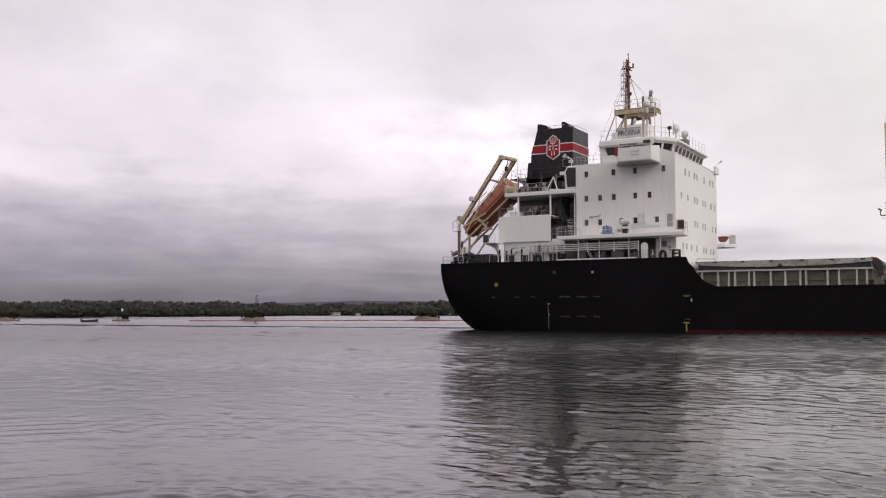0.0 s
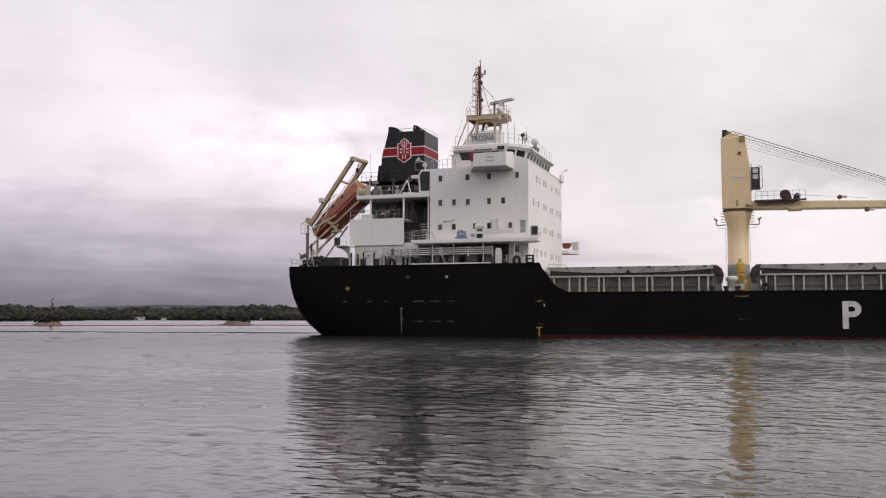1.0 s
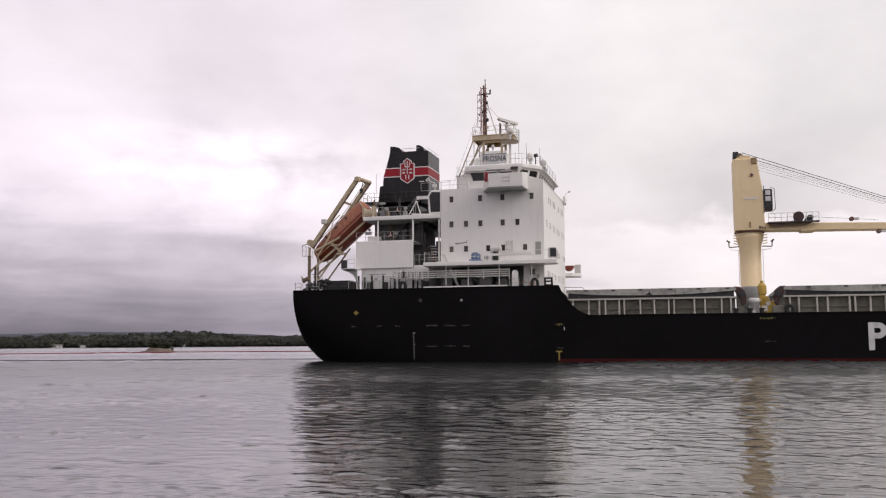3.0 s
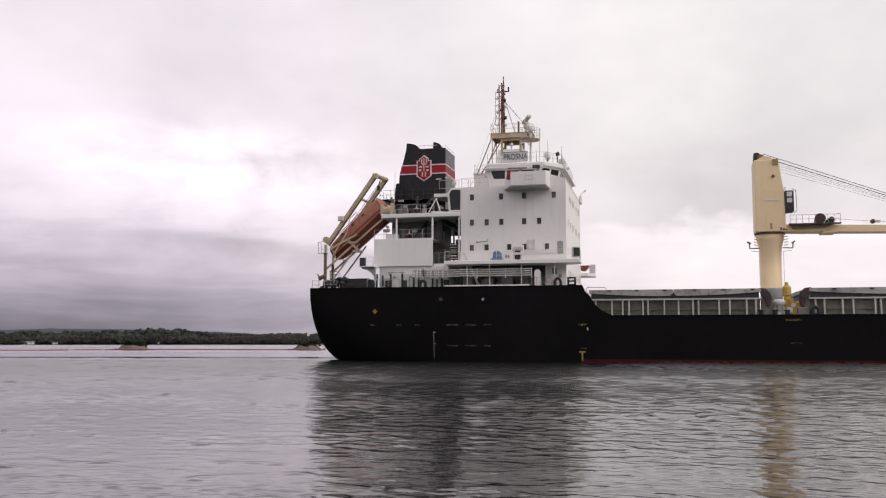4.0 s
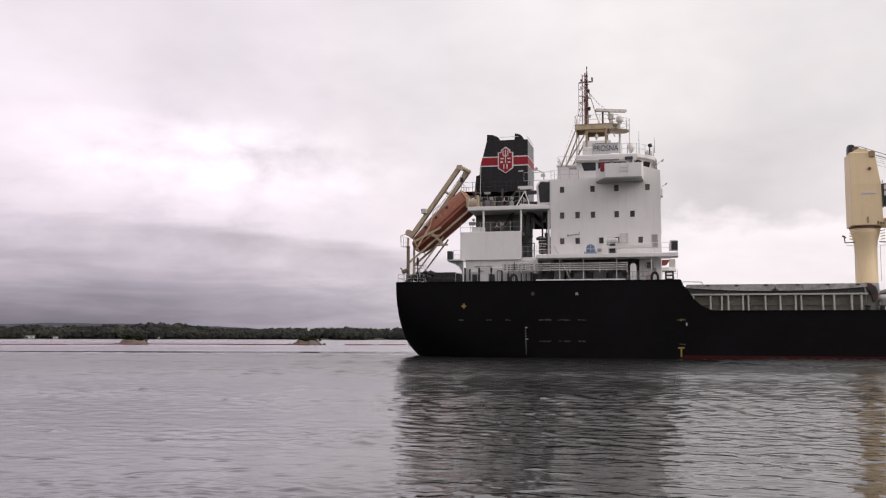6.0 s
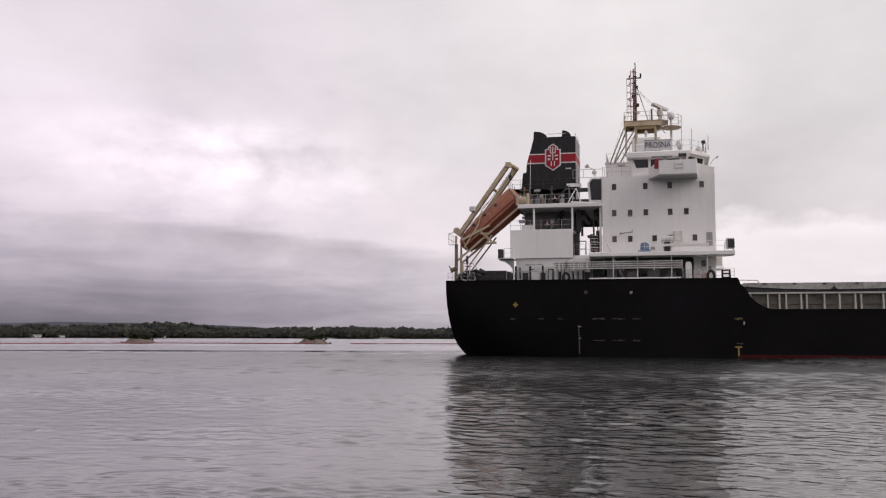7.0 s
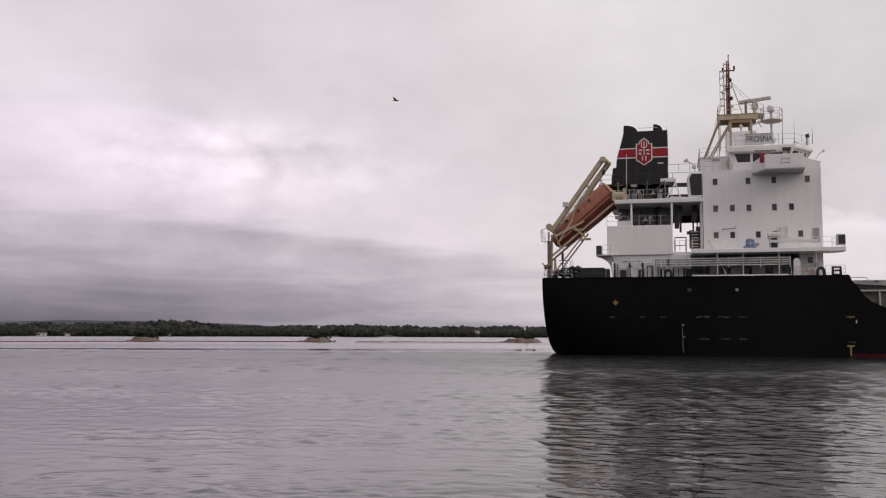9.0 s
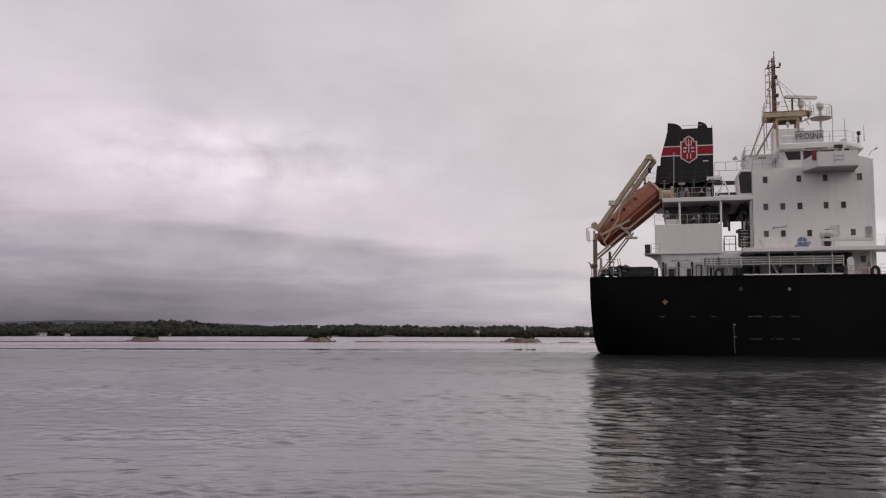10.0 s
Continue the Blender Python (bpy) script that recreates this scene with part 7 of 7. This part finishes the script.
        for i in range(4):
            part("bracket_fin", Shape().beam((x + sgn * 1.3, -0.3, 12.75 + i * 0.3), (x + sgn * 1.75, -0.3, 12.85 + i * 0.3), 0.2, 0.09), M_CREAM, c)
        part("cable_conduit", Shape().path([(x + sgn * 1.25, -0.2, 8.4), (x + sgn * 1.25, -0.2, 12.1), (x + sgn * 2.1, -0.2, 12.2)], 0.03), M_DIRTY, c)
    return c


crane(16.1, 20.8)
crane(42.0, 20.8)
# deck gear round the crane foot
part("hose_davit", Shape().lathe((16.5, -8.9, 4.62), [(0.45, 0), (0.35, 1.4), (0.3, 2.2), (0.42, 2.3), (0.42, 3.1), (0.25, 3.3), (0.16, 3.35), (0.16, 3.6)], 12), M_YELLOW, SHIP, "rust-streaked yellow hose davit beside the pedestal")
part("hose_cradle", Shape().prism([(16.7, 4.9), (17.3, 4.9), (17.75, 5.7), (17.6, 6.2), (17.2, 6.2), (16.95, 6.7), (16.6, 6.6)], "y", -9.5, -8.9), M_YELLOW, SHIP, "yellow hose cradle", bevel=0.06)
part("fore_rail", Shape().path([(-3.2, -8.3, 7.3), (-3.0, -8.3, 8.0), (-1.2, -8.3, 7.95), (-0.9, -8.3, 7.5)], 0.05), M_DIRTY, SHIP, "bent white pipe rail")
part("vent_stand", Shape().box(15.2, 15.35, -9.4, -9.2, 4.62, 5.8).box(16.1, 16.25, -9.4, -9.2, 4.62, 5.8).box(15.1, 16.4, -9.5, -9.1, 5.3, 5.45).box(15.3, 15.8, -9.9, -9.7, 4.62, 5.3), M_DIRTY, SHIP)
part("cradle_lug", Shape().tube((17.0, -9.6, 5.95), (17.0, -9.3, 5.95), 0.2, 10).box(16.4, 16.9, -9.62, -9.5, 5.2, 5.75), M_DIRTY, SHIP)
part("mushroom_vent", Shape().lathe((15.7, -9.3, 4.62), [(0.42, 0), (0.42, 1.35), (0.58, 1.4), (0.6, 1.7), (0.4, 1.9)], 14), M_DIRTY, SHIP, "white mushroom ventilator", smooth=True)
part("deck_box", Shape().box(17.3, 18.3, -10.2, -9.2, 4.62, 5.7), M_COAM, SHIP, bevel=0.05)
ring = Shape()
for i in range(14):
    a, b = 2 * math.pi * i / 14, 2 * math.pi * (i + 1) / 14
    ring.tube((18.85 + 0.32 * math.cos(a), -10.6, 5.3 + 0.4 * math.sin(a)), (18.85 + 0.32 * math.cos(b), -10.6, 5.3 + 0.4 * math.sin(b)), 0.19, 8)
part("fairlead", ring, M_RUBBER, SHIP, "black round fairlead")
for x in (13.9, 15.2, 16.3):
    part("bollard", Shape().lathe((x, -10.5, 4.62), [(0.3, 0), (0.22, 0.1), (0.22, 0.7), (0.32, 0.75), (0.3, 0.85)], 10), M_RUBBER, SHIP, "black mooring bollard")

# ---- wake trailing astern


def build_wake():
    """Low ridges of disturbed water that run out astern along the ship's track."""
    s = Shape()
    rng = random.Random(8)
    for k in range(9):
        y = rng.uniform(-10, 2)
        x0 = -33 - rng.uniform(0, 14)
        n = 60
        length = rng.uniform(60, 170)
        w = rng.uniform(0.5, 1.1)
        rows = []
        for i in range(n + 1):
            t = i / n
            x = x0 - length * t
            yy = y * (1 + 0.25 * t) + 0.8 * noise.noise((x * 0.07, k * 3.1, 0))
            h = 0.15 * math.sin(math.pi * min(1, t * 1.05 + 0.03)) * (0.5 + 0.7 * abs(noise.noise((x * 0.21, k, 2))))
            rows.append([(x, yy - w, -0.05), (x, yy - w * 0.3, -0.02 + h), (x, yy + w * 0.3, -0.02 + h), (x, yy + w, -0.05)])
        s.add([p for r in rows for p in r], [(i * 4 + j, (i + 1) * 4 + j, (i + 1) * 4 + j + 1, i * 4 + j + 1) for i in range(n) for j in range(3)])
    # water stirred up along the hull forward of the deckhouse
    r2 = np.random.default_rng(3)
    X, Y = np.meshgrid(np.arange(-4, 70, 0.2), np.arange(-44.0, -11.2, 0.2), indexing="ij")
    Z = np.zeros_like(X)
    for i in range(24):
        lam, th = r2.uniform(0.7, 1.6), r2.uniform(0, 6.28)
        Z += lam * 0.42 / 6.2832 / 24 ** 0.5 * 1.414 * np.sin(6.2832 / lam * (X * math.cos(th) + Y * math.sin(th)) + r2.uniform(0, 6.28))
    edge = np.clip((X + 4) / 9.0, 0, 1) * np.clip((Y + 44.0) / 24.0, 0, 1)
    Z = Z * edge + 0.25 - 0.13 + 0.15 * edge ** 0.5
    n, m = X.shape
    s.add([tuple(q) for q in np.stack([X, Y, Z], -1).reshape(-1, 3).tolist()], [(i * m + j, (i + 1) * m + j, (i + 1) * m + j + 1, i * m + j + 1) for i in range(n - 1) for j in range(m - 1)], 1)
    return tagged(new("ship_wake", s.mesh("ship_wake", [M_WATER, M_STIRRED], True)), "long low ripples of the ship's wake", "wake", kind="stuff")


WAKE = build_wake()

# ---- a passing insect
M_CHITIN = material("dark_insect_body", (0.02, 0.018, 0.016), 0.4, vary=0.3, scale=300)
M_WING = material("smoky_insect_wing", (0.16, 0.15, 0.14), 0.35, vary=0.2, scale=300)
FLY = tagged(new("flying_insect"), "small dark insect flying past close by", "insect")
FLY.scale = (0.75, 0.75, 0.55)
b = Shape().lathe((0, 0, 0), [(0.0006, -0.0065), (0.0016, -0.005), (0.0022, -0.002), (0.0016, 0.0005), (0.0022, 0.002), (0.0018, 0.0045), (0.0008, 0.0052)], 10)
body = part("abdomen", b, M_CHITIN, FLY, smooth=True)
body.rotation_euler = (0, radians(90), 0)
hd = part("head", Shape().lathe((0, 0, 0.006), [(0.0006, -0.0014), (0.0015, -0.0006), (0.0015, 0.0006), (0.0006, 0.0014)], 10), M_CHITIN, FLY, smooth=True)
hd.rotation_euler = (0, radians(90), 0)
for sgn in (-1, 1):
    part("wing", Shape().add([(0.002, 0, 0.001), (0.0, sgn * 0.003, 0.006), (-0.005, sgn * 0.004, 0.0085), (-0.0065, sgn * 0.003, 0.006), (-0.002, 0, 0.001)] + [(0.002, 0, 0.0013), (0.0, sgn * 0.003, 0.0063), (-0.005, sgn * 0.004, 0.0088), (-0.0065, sgn * 0.003, 0.0063), (-0.002, 0, 0.0013)], [(0, 1, 2, 3, 4), (9, 8, 7, 6, 5)] + [(i, (i + 1) % 5, (i + 1) % 5 + 5, i + 5) for i in range(5)]), M_WING, FLY)




def ride(ob, bx, by, bz, label, category):
    """Sets a loose thing on the ship on a root of its own at its base."""
    ob.parent = None
    tagged(ob, label, category)
    RIDERS.append((ob, bx, by, bz))


ride(BOAT, -28.8, -5.85, 12.5, "faded orange enclosed free-fall lifeboat on its ramp", "lifeboat")
ride(TARP, -12.4, -10.4, 10.76, "blue tarpaulin bundle on the white boat deck", "tarpaulin")
ride(RAFT, -10.1, -10.6, 10.75, "white life-raft canister on a cradle on the boat deck", "life raft")
ride(ROPE, -29.9, -9.6, 8.0, "dark heap of mooring rope on the aft deck", "rope")
for ob, bx, by, bz in RIDERS:
    for sub in [ob, *ob.children_recursive]:
        if sub.data and sub.data.users == 1:
            sub.data.transform(Matrix.Translation((-bx, -by, -bz)))

# ---------------------------------------------------------------- what moves


def ship_x(t):
    return 4.795 * (t - 5) + 0.003 * (t - 5) ** 2


def motions():
    ticks = [i / 10 for i in range(101)]
    rows = [(t, pose(ship_x(t), SHIP_Y, -0.25)) for t in ticks]
    walk(SHIP, rows)
    walk(WAKE, rows)
    for ob, bx, by, bz in RIDERS:
        walk(ob, [(t, pose(ship_x(t) + bx, SHIP_Y + by, bz - 0.25)) for t in ticks])
    walk(RADAR, [(t, pose(-10.43, 0, 28.05, 0, 0, RADAR_0 + RADAR_RATE * t)) for t in [i / 4 for i in range(41)]])
    walk(WATER, [(t, pose(-0.35 * (t - 5), -0.22 * (t - 5), 0)) for t in ticks])
    walk(FLY, [(t, pose(-0.4546 + 6.386 * (t - 9.0), 1.5, 2.2965 - 0.266 * (t - 9.0), 0, 8, 0)) for t in ticks])


RADAR_0, RADAR_RATE = 109.0, -134.9
motions()
